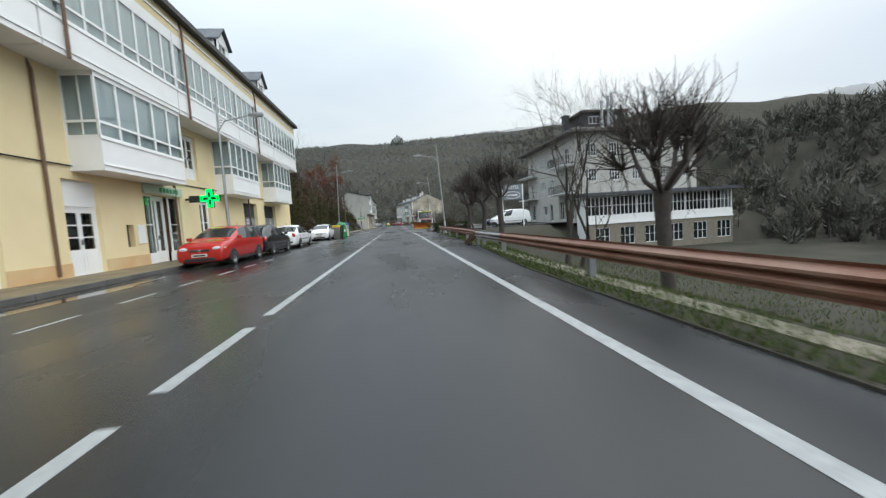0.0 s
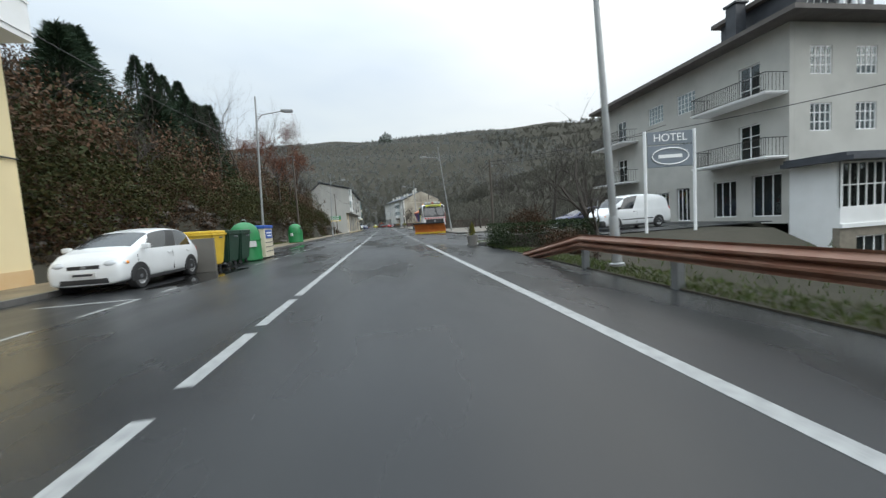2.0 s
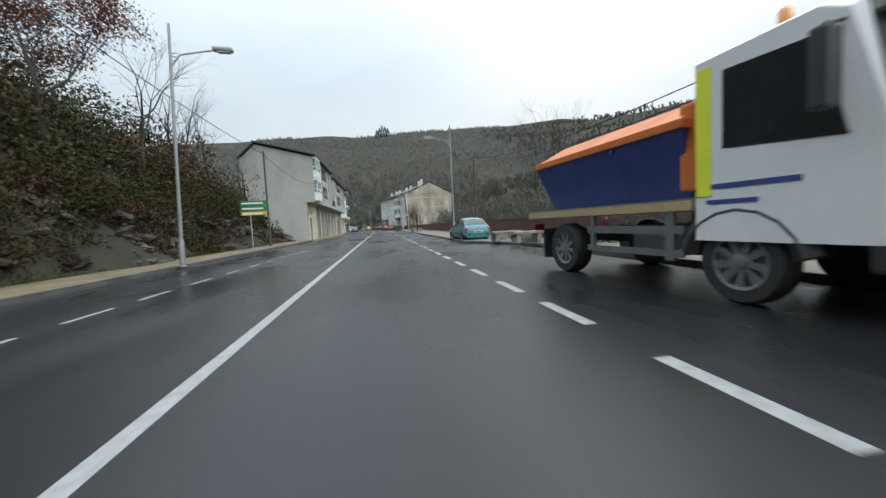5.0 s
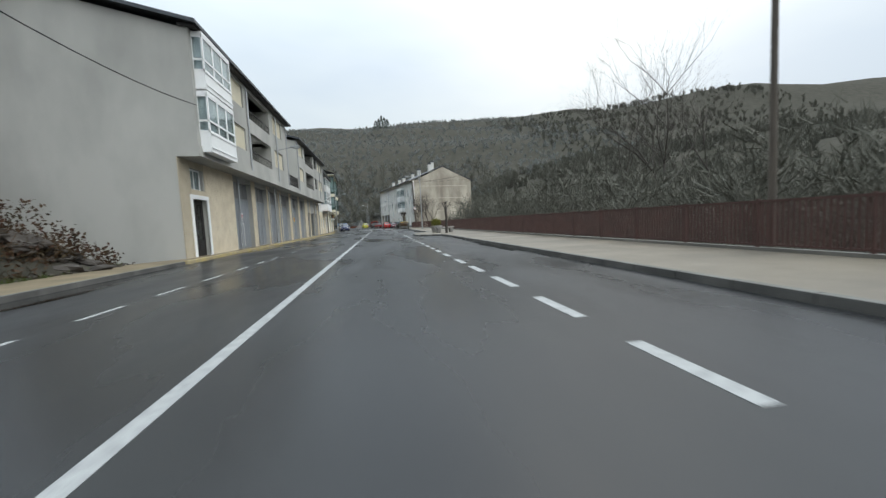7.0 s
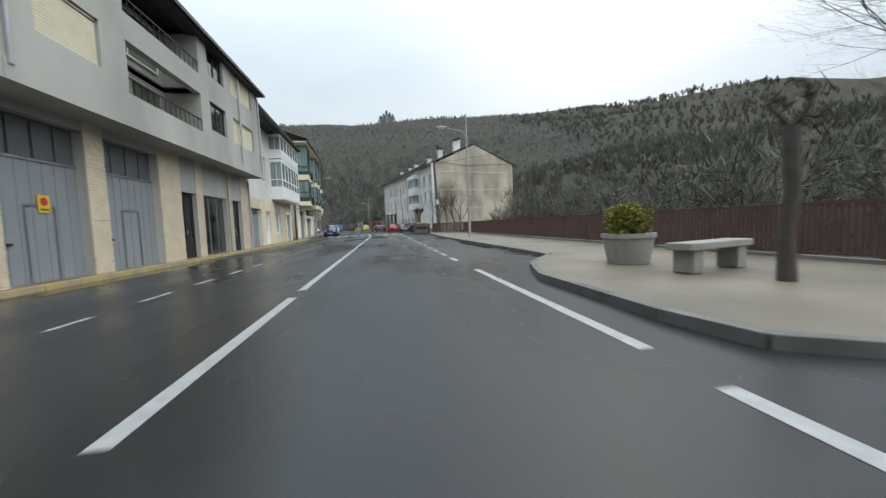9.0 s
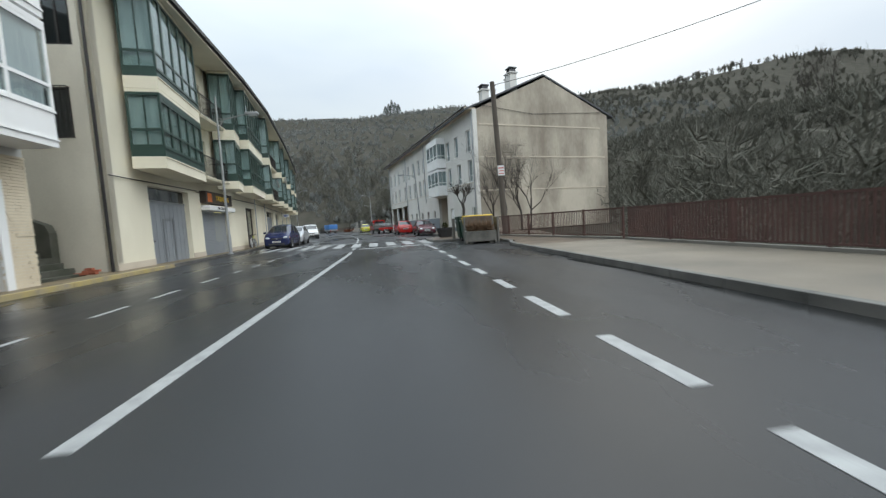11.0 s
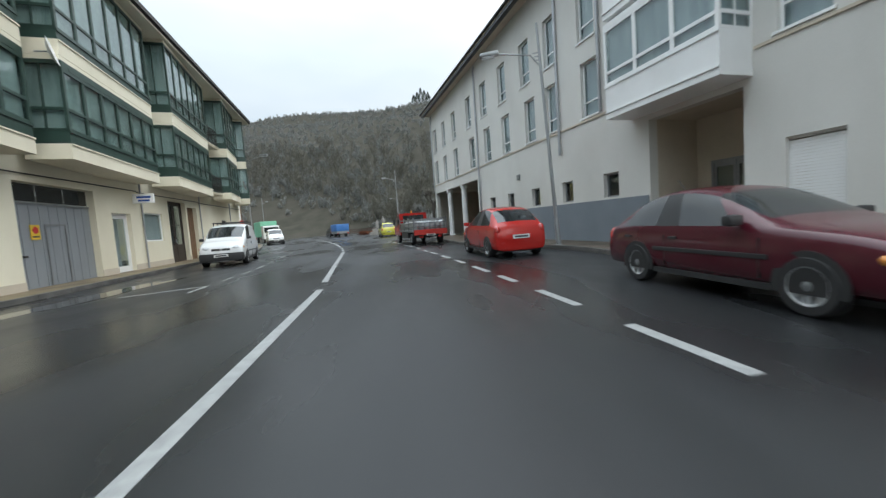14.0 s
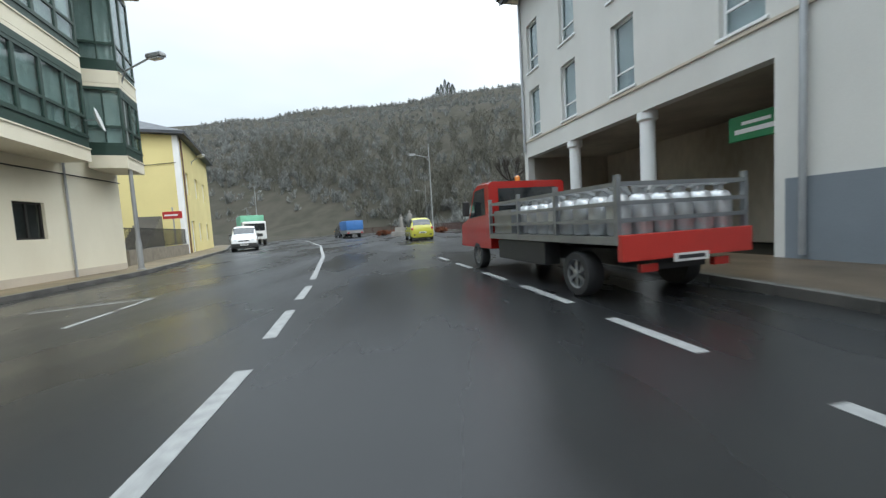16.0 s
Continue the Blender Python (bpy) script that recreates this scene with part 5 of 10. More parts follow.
def house_green():
    m0, _ = gchord(0, 4)
    h = thing("house", m0, "curved pale cream house with dark green glazed galleries", "house")
    cuts = [0, 6.2, 10.5, 16.6, 20.35, 27.5, 33.85, 40.3, 48.8]
    ground = [(2.2, 5.4, 3.2, "g"), (6.7, 10.0, 2.5, "s"), (14.0, 16.3, 2.95, "e"), (22.0, 26.4, 3.1, "g"), (28.0, 31.2, 3.1, "g"), (32.1, 33.3, 2.4, "d"), (34.15, 35.9, 2.5, "w"), (36.6, 38.6, 3.2, "e"), (38.8, 40.1, 3.0, "b"), (44.4, 45.4, 2.4, "v")]
    recess = [(6.3, 8.2), (20.7, 24.4), (40.4, 42.3)]
    for a, b in zip(cuts, cuts[1:]):
        m, ln = gchord(a, b)
        k = ln / (b - a)
        holes = []
        for g in ground:
            if a <= (g[0] + g[1]) / 2 < b:
                z0 = {"w": 1.25, "v": 1.35}.get(g[3], 0.1)
                holes.append(((g[0] - a) * k, (g[1] - a) * k, z0, g[2], g[3]))
        rec = [((max(p, a) - a) * k, (min(q, b) - a) * k) for p, q in recess if p < b and q > a and min(q, b) - max(p, a) > 0.9]
        part("wall", pierced(0, ln + 0.02, 0, 10.1, 0.3, [x[:4] for x in holes] + [(p + 0.3, min(q - 0.3, p + 1.6), z, z + 2.1) for p, q in rec for z in (4.0, 6.9)]), GREENREND, h, m=m)
        for x0, x1, z0, z1, kind in holes:
            if kind == "g":
                garage(h, m, x0, x1, z1, transom=0.6)
                if a > 16:
                    door_sign(h, m, x0 + 0.8, 1.5, 0.185, YELLOW)
            elif kind == "s":
                slats(h, m, x0, x1, 0.1, 2.48, 0.12, GARAGE, 0.085)
                aw = part("awning", B((x0 - 0.1, -0.45, 2.42, x1 + 0.1, 0, 2.66), bev=0.03), WHITE, h, "white folded awning with dark lettering", m=m)
                text_on(aw, m, "PROGRESO", 0.2, PLATEINK, (x0 + x1) / 2 - 0.3, -0.456, 2.54)
                sg = part("shop_sign", B((x0 - 0.1, -0.3, 2.78, x1 + 0.1, 0, 3.4), bev=0.02), DARKWOOD, h, "dark brown sign with orange lettering", m=m)
                text_on(sg, m, "TABACOS", 0.4, YELLOW, (x0 + x1) / 2 + 0.35, -0.306, 3.08)
                part("emblem", B((x0 + 0.1, -0.306, 2.86, x0 + 0.6, -0.3, 3.3)), ORANGE, sg)
            elif kind == "e":
                door(h, m, x0, x1, 0.1, z1, fm=DARKWOOD, panel=0.9, bars=1, y=0.2)
            elif kind == "d":
                door(h, m, x0, x1, 0.1, z1, leaf=1, panel=0.25, behind=CURTAIN)
            elif kind == "w":
                window(h, m, x0, x1, z0, z1, cols=1, behind=CURTAIN, y=0.06)
            elif kind == "v":
                window(h, m, x0, x1, z0, z1, cols=2, fm=DARKMETAL, y=0.08)
            else:
                garage(h, m, x0, x1, z1, mt=BROWNWOOD, transom=0.0, wicket=False)
        for p, q in zip([0] + [x[1] for x in holes if x[2] < 0.2], [x[0] for x in holes if x[2] < 0.2] + [ln]):
            if q - p > 0.05:
                part("plinth", B((p, -0.02, 0, q, 0, 0.35)), BAND, h, m=m)
        part("eave", B((-0.02, -1.45, 10.1, ln + 0.02, 0.4, 10.22), (-0.02, -1.53, 10.12, ln + 0.02, -1.45, 10.3)), DARKMETAL, h, m=m)
        part("soffit", B((0, -1.4, 10.0, ln, 0, 10.095)), GREENREND, h, m=m)
        bm = bmesh.new()
        q = [bm.verts.new(p) for p in ((-0.02, -1.5, 10.31), (ln + 0.02, -1.5, 10.31), (ln + 0.6, 6, 13.0), (-0.6, 6, 13.0))]
        bm.faces.new(q)
        part("roof", bm, SLATE, h, m=m)
        part("cable", T([(0, -0.05, 3.3), (ln, -0.05, 3.35)], 0.02, 5), DARKMETAL, h, m=m)
        for p, w_ in rec:
            for z in (4.0, 6.9):
                door(h, m, p + 0.3, min(w_ - 0.3, p + 1.6), z, z + 2.1, fm=DKGREEN, panel=0.4, y=0.1)
    for s0, s1, n in ((1.0, 5.2, 5), (8.4, 10.4, 3), (10.9, 16.2, 6), (16.8, 20.6, 4), (24.6, 27.5, 3), (28.2, 33.9, 6), (34.8, 40.3, 6), (42.4, 46.0, 4), (47.0, 48.7, 2)):
        m, ln = gchord(s0, s1)
        # each gallery is set a little askew, its near end farther out
        mb = m @ Matrix.Translation((ln, 0.15, 0)) @ Matrix.Rotation(math.atan2(0.38, ln), 4, "Z") @ Matrix.Translation((-ln, 0, 0))
        for z0, zs, z1, hd in ((3.65, 4.42, 6.32, 0.3), (6.45, 7.15, 9.86, 0.0)):
            bay(h, mb, 0, ln, 1.05, z0, zs, z1, n, fm=DKGREEN, pm=DKGREEN, gm=GREENGLASS, behind=BAYGLASS, slab_m=GREENREND, low=0.6, fw=0.09, sl=0.42, head=hd)
        if n in (4, 6):
            part("gutter_pipe", T([(ln + 0.2, -0.06, 0.1), (ln + 0.2, -0.06, 10)], 0.035, 7), GREYPIPE, h, m=m)
    for s0, s1 in ((5.4, 8.2), (20.8, 24.3), (40.5, 42.2)):
        m, ln = gchord(s0, s1)
        for z in (3.95, 6.85):
            balcony(h, m, 0, ln, 0.9, z, GREENREND)
    for s, z in ((20.6, 5.3), (45.6, 4.9), (27.6, 6.4)):
        m, _ = gchord(s, s + 1)
        d = part("satellite_dish", lathe(bmesh.new(), [(0.02, 0.0), (0.2, 0.03), (0.34, 0.1), (0.36, 0.1)], 20), WHITE, h, m=m @ Matrix.Translation((0.4, -1.2, z)) @ Matrix.Rotation(radians(75), 4, "X") @ Matrix.Rotation(radians(20), 4, "Y"), smooth=50)
        part("dish_arm", T([(0.4, -0.9, z), (0.4, -1.25, z)], 0.02, 5), STEEL, d, m=m)
    m, _ = gchord(33.3, 34)
    s = part("hanging_sign", B((-0.05, -0.9, 2.8, 0.05, -0.15, 3.18), bev=0.02), WHITE, h, "white hanging sign with dark bars", m=m)
    part("lettering_bar", B((-0.056, -0.8, 3.0, -0.05, -0.3, 3.08), (-0.056, -0.75, 2.87, -0.05, -0.35, 2.94)), SIGNBLUE, s)
    m, _ = gchord(0, 4)
    ms = m @ Matrix.Rotation(radians(-90), 4, "Z")
    part("wall", pierced(-9, 0, 0, 10.05, 0.3, [(-1.95, -0.75, 4.5, 6.1), (-1.3, -0.5, 7.4, 9.0)]), SIDEREND, h, m=ms)
    for z0, z1, a, b in ((4.5, 6.1, -1.95, -0.75), (7.4, 9.0, -1.3, -0.5)):
        window(h, ms, a, b, z0, z1, fm=DARKMETAL, cols=2, y=0.02)
    part("window_grille", B((-1.97, -0.16, 4.5, -0.73, -0.14, 4.53), (-1.97, -0.16, 6.07, -0.73, -0.14, 6.1), *[(-1.95 + 0.15 * i, -0.16, 4.53, -1.93 + 0.15 * i, -0.14, 6.07) for i in range(9)], *[(x, -0.14, z, x + 0.02, 0.0, z + 0.02) for x in (-1.97, -0.75) for z in (4.5, 6.07)]), DARKMETAL, h, m=ms)
    part("gutter_pipe", T([(-0.12, -0.06, 0.1), (-0.12, -0.06, 9.9)], 0.045, 8), DARKMETAL, h, m=ms)
    m, _ = gchord(47, 48.8)
    part("wall", B((1.75, 0.3, 0, 2.0, 9, 10.0)), GREENREND, h, m=m)
    mp = facing((-9.5, 153.6), (-9.5, 156))
    st = thing("stair_passage", mp, "dark mossy stone stair passage between two houses", "stairs")
    for i in range(14):
        part("step", B((0, 0.3 * i, 0, 2.1, 0.3 * (i + 1), 0.18 * (i + 1)), bev=0.012), MOSSY, st, m=mp)
    bm = bmesh.new()
    lo = [(2.1, 0.9, 0), (2.1, 6.0, 0), (2.1, 6.0, 4.1), (2.1, 3.2, 2.75), (2.1, 1.0, 1.75), (2.1, 0.9, 1.5)]
    v0 = [bm.verts.new(p) for p in lo]
    v1 = [bm.verts.new((2.38, y, z)) for _, y, z in lo]
    bm.faces.new(v0)
    bm.faces.new(v1[::-1])
    for i in range(6):
        bm.faces.new((v0[i], v1[i], v1[(i + 1) % 6], v0[(i + 1) % 6]))
    bmesh.ops.recalc_face_normals(bm, faces=bm.faces)
    part("parapet", bm, MOSSY, st, "dark moss-covered sloping parapet", m=mp)
    part("wall", B((0, 5.2, 0, 2.1, 5.4, 4.6)), MOSSY, st, m=mp)
    for i, (x, y, z, a) in enumerate(((0, 0, 0, 10), (0.26, 0.05, 0, -15), (0.1, 0.03, 0.07, 30), (0.3, 0.1, 0.07, 5), (-0.2, 0.1, 0, 60), (0.16, 0.05, 0.14, -8))):
        tagged(part("brick", B((-0.12, -0.055, 0, 0.12, 0.055, 0.065), bev=0.006), BRICKRED, None, m=pose(-9.45 + x, 155.5 + y, KZ + z, 0, 0, a)), "loose red brick in a small heap by the stair", "brick", "loose bricks")


house_green()


# ---- white apartment house ----
def house_apartment():
    Bp, A = (0.4, 207.0), (7.7, 174.5)
    m = facing(Bp, A)
    L = 33.3
    h = thing("apartment_house", m, "off-white three-storey apartment house with stained beige gable", "house")
    f = lambda a, b, z0, z1: (L - b, L - a, z0, z1)
    one = [1.05, 3.55, 6.0, 12.2, 14.5, 16.3, 18.8, 21.2, 23.7, 27.0, 29.7, 32.2]
    two = [1.2, 4.0, 6.2, 12.3, 14.5, 16.6, 19.0, 21.5, 24.0, 27.1, 29.7, 32.2]
    w1 = [f(c - 0.45, c + 0.45, 4.55, 6.45) for c in one]
    w2 = [f(c - 0.45, c + 0.45, 7.2, 9.1) for c in two]
    low = [f(0.35, 1.05, 0.5, 2.3), f(2.85, 3.7, 0.65, 2.4), f(5.35, 6.3, 0.65, 2.4)]
    small = [f(c - 0.35, c + 0.35, 1.62, 2.42) for c in (11.3, 13.7, 16.1, 18.6, 20.9)]
    niche = f(7.1, 9.7, 0.0, 3.7)
    porch = f(23.1, 33.0, 0.0, 3.75)
    part("wall", pierced(0, L, 0, 10.6, 0.3, w1 + w2 + low + small + [niche, porch]), APT, h, m=m)
    for x0, x1, z0, z1 in w1 + w2:
        w = window(h, m, x0, x1, z0, z1, y=0.12, cols=1, rows=1, behind=CURTAIN, sill=0.05)
        part("transom_bar", B((x0 + 0.06, 0.12, z0 + 0.5, x1 - 0.06, 0.17, z0 + 0.55)), WHITE, w)
    for x0, x1, z0, z1 in low[1:]:
        slats(h, m, x0, x1, z0, z1, 0.1, WHITE)
        part("sill", B((x0 - 0.05, -0.03, z0 - 0.05, x1 + 0.05, 0.1, z0)), WHITE, h, m=m)
    x0, x1, z0, z1 = low[0]
    window(h, m, x0, x1, z0, z1, y=0.08, cols=1, rows=2, behind=CURTAIN)
    for x0, x1, z0, z1 in small:
        window(h, m, x0, x1, z0, z1, y=0.15, cols=1, fm=STEEL)
    # door niche with a bay over it
    x0, x1, z0, z1 = niche
    for q in ((x0 - 0.2, 1.8, 0, x1 + 0.2, 1.95, 3.8), (x0 - 0.2, 0.3, 0, x0, 1.8, 3.8), (x1, 0.3, 0, x1 + 0.2, 1.8, 3.8), (x0, 0.3, 3.7, x1, 1.8, 3.85)):
        part("niche_wall", B(q), BAND, h, m=m)
    door(h, m, x0 + 0.5, x0 + 1.9, 0.13, 2.4, y=1.7, fm=STEEL, panel=0.5)
    bay(h, m, L - 10.3, L - 6.9, 0.95, 3.85, 4.8, 6.4, 3, low=0.35, fw=0.09)
    bay(h, m, L - 10.3, L - 6.9, 0.95, 6.65, 7.55, 9.2, 3, low=0.35, top=0.35, fw=0.09)
    # open porch with columns
    x0, x1, z0, z1 = porch
    part("porch_wall", B((x0 - 0.2, 4.0, 0, x1 + 0.2, 4.2, 3.9), (x1, 0.3, 0, x1 + 0.2, 4.0, 3.9), (x0 - 0.2, 0.3, 0, x0, 4.0, 3.9), (x0, 0.3, 3.75, x1, 4.0, 3.95)), GABLE, h, m=m)
    for xx in (x0 + 3.2, x0 + 6.6):
        c = part("column", lathe(bmesh.new(), [(0.26, 0), (0.26, 0.15), (0.2, 0.2), (0.19, 3.5), (0.26, 3.55), (0.26, 3.75)], 20, (xx, 0.25, 0)), WHITE, h, m=m, smooth=40)
    sg = part("porch_sign", B((x1 - 1.6, 0.9, 2.55, x1 - 0.3, 1.0, 3.1), bev=0.02), SIGNGREEN, h, "dark green porch sign with pale bars", m=m)
    part("lettering_bar", B((x1 - 1.45, 0.893, 2.7, x1 - 0.5, 0.9, 2.8), (x1 - 1.3, 0.893, 2.88, x1 - 0.7, 0.9, 2.95)), WHITE, sg)
    part("plinth", B((L - 22.9, -0.03, 0, L - 9.75, 0, 1.55)), BLUEGREY, h, m=m)
    part("plinth", B((L - 7.05, -0.03, 0, L, 0, 0.48)), BLUEGREY, h, m=m)
    part("string_course", B((0, -0.04, 4.38, L - 10.35, 0, 4.44), (L - 6.85, -0.04, 4.38, L, 0, 4.44)), BAND, h, m=m)
    part("vent", B((L - 17.75, -0.08, 3.0, L - 17.5, 0, 3.25), bev=0.02), STEEL, h, m=m)
    for s, z0 in ((0.12, 0.2), (11.6, 4.5), (14.0, 3.5), (22.6, 0.2), (33.1, 4.0)):
        pipe(h, m, L - s, -0.08, z0, 10.5, GREYPIPE, 0.055)
    part("eave", B((-0.4, -0.75, 10.6, L, 0.3, 10.72)), BAND, h, m=m)
    part("gutter", T([(-0.4, -0.8, 10.72), (L, -0.8, 10.72)], 0.07, 6), DARKMETAL, h, m=m)
    D = 14.7
    part("wall", gable_end(L - 0.3, 0.3, 0.3, D, 0, 10.6, 3.2), GABLE, h, m=m)
    part("wall", gable_end(0, 0.3, 0.3, D, 0, 10.6, 3.2), APT, h, m=m)
    part("wall", B((0.3, D - 0.3, 0, L - 0.3, D, 10.6)), APT, h, m=m)
    part("gable_band", B((L, 0.2, 6.5, L + 0.03, D - 0.4, 6.62), (L, 0.2, 3.6, L + 0.03, D - 0.4, 3.7), (L, 0.6, 9.3, L + 0.03, D - 0.9, 9.42)), BAND, h, m=m)
    part("corner_trim", B((L - 0.2, -0.03, 0.5, L + 0.04, 0.35, 10.6)), APT, h, m=m)
    part("roof", gable_roof(0, L - 0.25, 0, D, 10.74, 3.2, over=0.75), SLATE, h, m=m)
    for s, y, zt in ((2.6, 2.2, 13.1), (5.0, 6.5, 15.4), (1.2, 4.4, 14.3), (13, 4, 13.6), (18, 3, 13.2), (24, 3.5, 13.4), (29, 3, 13.2)):
        c = part("chimney", B((L - s - 0.35, y, 11, L - s + 0.35, y + 0.7, zt), (L - s - 0.45, y - 0.1, zt, L - s + 0.45, y + 0.8, zt + 0.1)), APT, h, m=m)
        part("chimney_cap", B((L - s - 0.3, y + 0.05, zt + 0.1, L - s - 0.2, y + 0.65, zt + 0.45), (L - s + 0.2, y + 0.05, zt + 0.1, L - s + 0.3, y + 0.65, zt + 0.45), (L - s - 0.4, y - 0.05, zt + 0.45, L - s + 0.4, y + 0.75, zt + 0.53)), SLATE, c)
    part("cable", T([(L + 0.06, 0.3, 11.0), (L + 0.06, 6, 10.4), (L + 0.06, 14.5, 10.9)], 0.02, 5), DARKMETAL, h, m=m)


house_apartment()


# ---- hotel on the low plot ----
def house_hotel():
    h = thing("hotel", Matrix.Translation((20.5, 41, -3.7)), "white three-storey hotel with glazed veranda on a stone basement", "hotel")
    mr = facing((20.5, 59), (20.5, 42.7))
    ms = facing((20.81, 42.7), (37, 42.7))
    mv = facing((20.5, 40.4), (39, 40.4))
    front = [(1.2, 2.9, 0.2, 2.5), (6.2, 7.6, 0.9, 2.2), (8.4, 9.6, 0.0, 2.4), (11.6, 13.2, 0.2, 2.5), (14.2, 15.9, 0.2, 2.6)]
    ups = [(a, a + 1.3, z, z + 2.0) for z in (3.62, 7.02) for a in (1.4, 13.4)]
    panes = [(a, a + 1.6, z, z + 1.35) for z in (4.35, 7.7) for a in (5.6, 8.6)]
    part("wall", pierced(0, 16.3, -0.2, 10.4, 0.3, front + ups + panes), HOTELWALL, h, m=mr)
    for a, b, c, d in front:
        window(h, mr, a, b, c, d, cols=3)
    for a, b, c, d in ups:
        window(h, mr, a, b, c, d, cols=2, rows=3, behind=ROOMSHADE)
    for a, b, c, d in panes:
        window(h, mr, a, b, c, d, cols=5, rows=4, behind=CURTAIN, y=0.04, fw=0.05)
    for z in (3.5, 6.9):
        balcony(h, mr, -0.6, 4.2, 1.4, z, WHITE)
        balcony(h, mr, 11.4, 16.2, 1.4, z, WHITE)
    side = [(1.0 + k * 3.0, 2.4 + k * 3.0, z, z + 1.5) for z in (4.7, 7.7) for k in range(5)]
    part("wall", pierced(0, 15.5, -3.7, 10.4, 0.3, side), HOTELWALL, h, m=ms)
    for a, b, c, d in side:
        window(h, ms, a, b, c, d, cols=4, rows=3, behind=ROOMSHADE, y=0.04)
    part("wall", B((20.5, 58.7, -0.2, 36.31, 59, 10.4), (36.01, 43.0, -3.7, 36.31, 58.7, 10.4)), WHITE, h, m=Matrix())
    # veranda over a masonry basement
    bas = [(1.0 + k * 3.1, 2.8 + k * 3.1, -2.9, -0.9) for k in range(6)]
    part("basement_wall", pierced(0, 18.5, -3.9, -0.45, 0.3, bas), HOTELSTONE, h, m=mv)
    for a, b, c, d in bas:
        window(h, mv, a, b, c, d, cols=3, rows=2, y=0.08)
    part("veranda_slab", B((0, -0.1, -0.45, 18.5, 2.29, -0.25)), WHITE, h, m=mv)
    for k in range(6):
        window(h, mv, 0.1 + k * 3.07, 3.1 + k * 3.07, 0.5, 2.75, y=0.02, cols=6, rows=2, fw=0.09, behind=ROOMSHADE, back=1.5, name="veranda_window")
    part("veranda_parapet", B((0, 0, -0.25, 18.5, 0.15, 0.5)), WHITE, h, m=mv)
    part("veranda_roof", B((-0.6, -0.9, 2.75, 19.1, 2.29, 2.95), (-0.4, -0.5, 2.95, 18.9, 2.29, 3.15)), SLATE, h, m=mv)
    for q in ((0, 0.15, -0.25, 0.15, 2.29, 2.75), (18.35, 0.15, -3.9, 18.5, 2.29, 2.75), (0, 0.3, -3.9, 0.2, 2.29, -0.45)):
        part("veranda_end", B(q), WHITE, h, m=mv)
    bm = bmesh.new()
    e = [(19.3, 41.5), (37.5, 41.5), (37.5, 60.2), (19.3, 60.2)]
    lo = [bm.verts.new((x, y, 10.4)) for x, y in e]
    mid = [bm.verts.new((x, y, 10.65)) for x, y in e]
    hi = [bm.verts.new(p) for p in ((26.0, 50, 13.2), (31, 50, 13.2))]
    bm.faces.new(lo[::-1])
    for i in range(4):
        bm.faces.new((lo[i], lo[(i + 1) % 4], mid[(i + 1) % 4], mid[i]))
    bm.faces.new((mid[0], mid[1], hi[1], hi[0]))
    bm.faces.new((mid[1], mid[2], hi[1]))
    bm.faces.new((mid[2], mid[3], hi[0], hi[1]))
    bm.faces.new((mid[3], mid[0], hi[0]))
    part("roof", bm, HOTELROOF, h, m=Matrix())
    at = part("attic", B((22.3, 43.8, 10.7, 27.6, 48.5, 13.0)), SLATE, h, m=Matrix())
    part("attic_roof", B((21.9, 43.3, 13.0, 28.0, 48.9, 13.25)), HOTELROOF, at)
    cn = part("porch_canopy", B((-3.2, -0.8, 2.35, 0.2, 1.6, 2.47), (-3.4, -1.0, 2.2, 0.2, -0.8, 2.4)), HOTELROOF, h, "small brown canopy on thin posts", m=mr)
    for xx in (-3.0, -1.2):
        part("canopy_post", T([(xx, -0.6, -0.1), (xx, -0.6, 2.35)], 0.05, 8), WHITE, cn, m=mr)
    h.location.x += 1.2
    for x in (23.0, 25.2):
        window(h, facing((20.0, 43.8), (36, 43.8)), x - 20.0, x - 18.6, 11.7, 12.6, y=-0.02, cols=3, behind=ROOMSHADE)
    for x, zt in ((24.3, 14.0), (25.1, 14.6), (25.6, 14.9)):
        f = part("flue", lathe(bmesh.new(), [(0.17, 11.0), (0.17, zt), (0.0, zt)], 14, (x, 43.1, 0)), FLUESTEEL, h, "bright steel flue pipe", m=Matrix(), smooth=40)
        part("cowl", lathe(bmesh.new(), [(0.10, zt), (0.30, zt + 0.06), (0.28, zt + 0.16), (0.0, zt + 0.22)], 14, (x, 43.1, 0)), FLUESTEEL, f, smooth=40)
    part("chimney", B((21.0, 46.2, 10.9, 21.7, 46.9, 13.3), (20.9, 46.1, 13.3, 21.8, 47.0, 13.42)), SLATE, h, m=Matrix())


house_hotel()


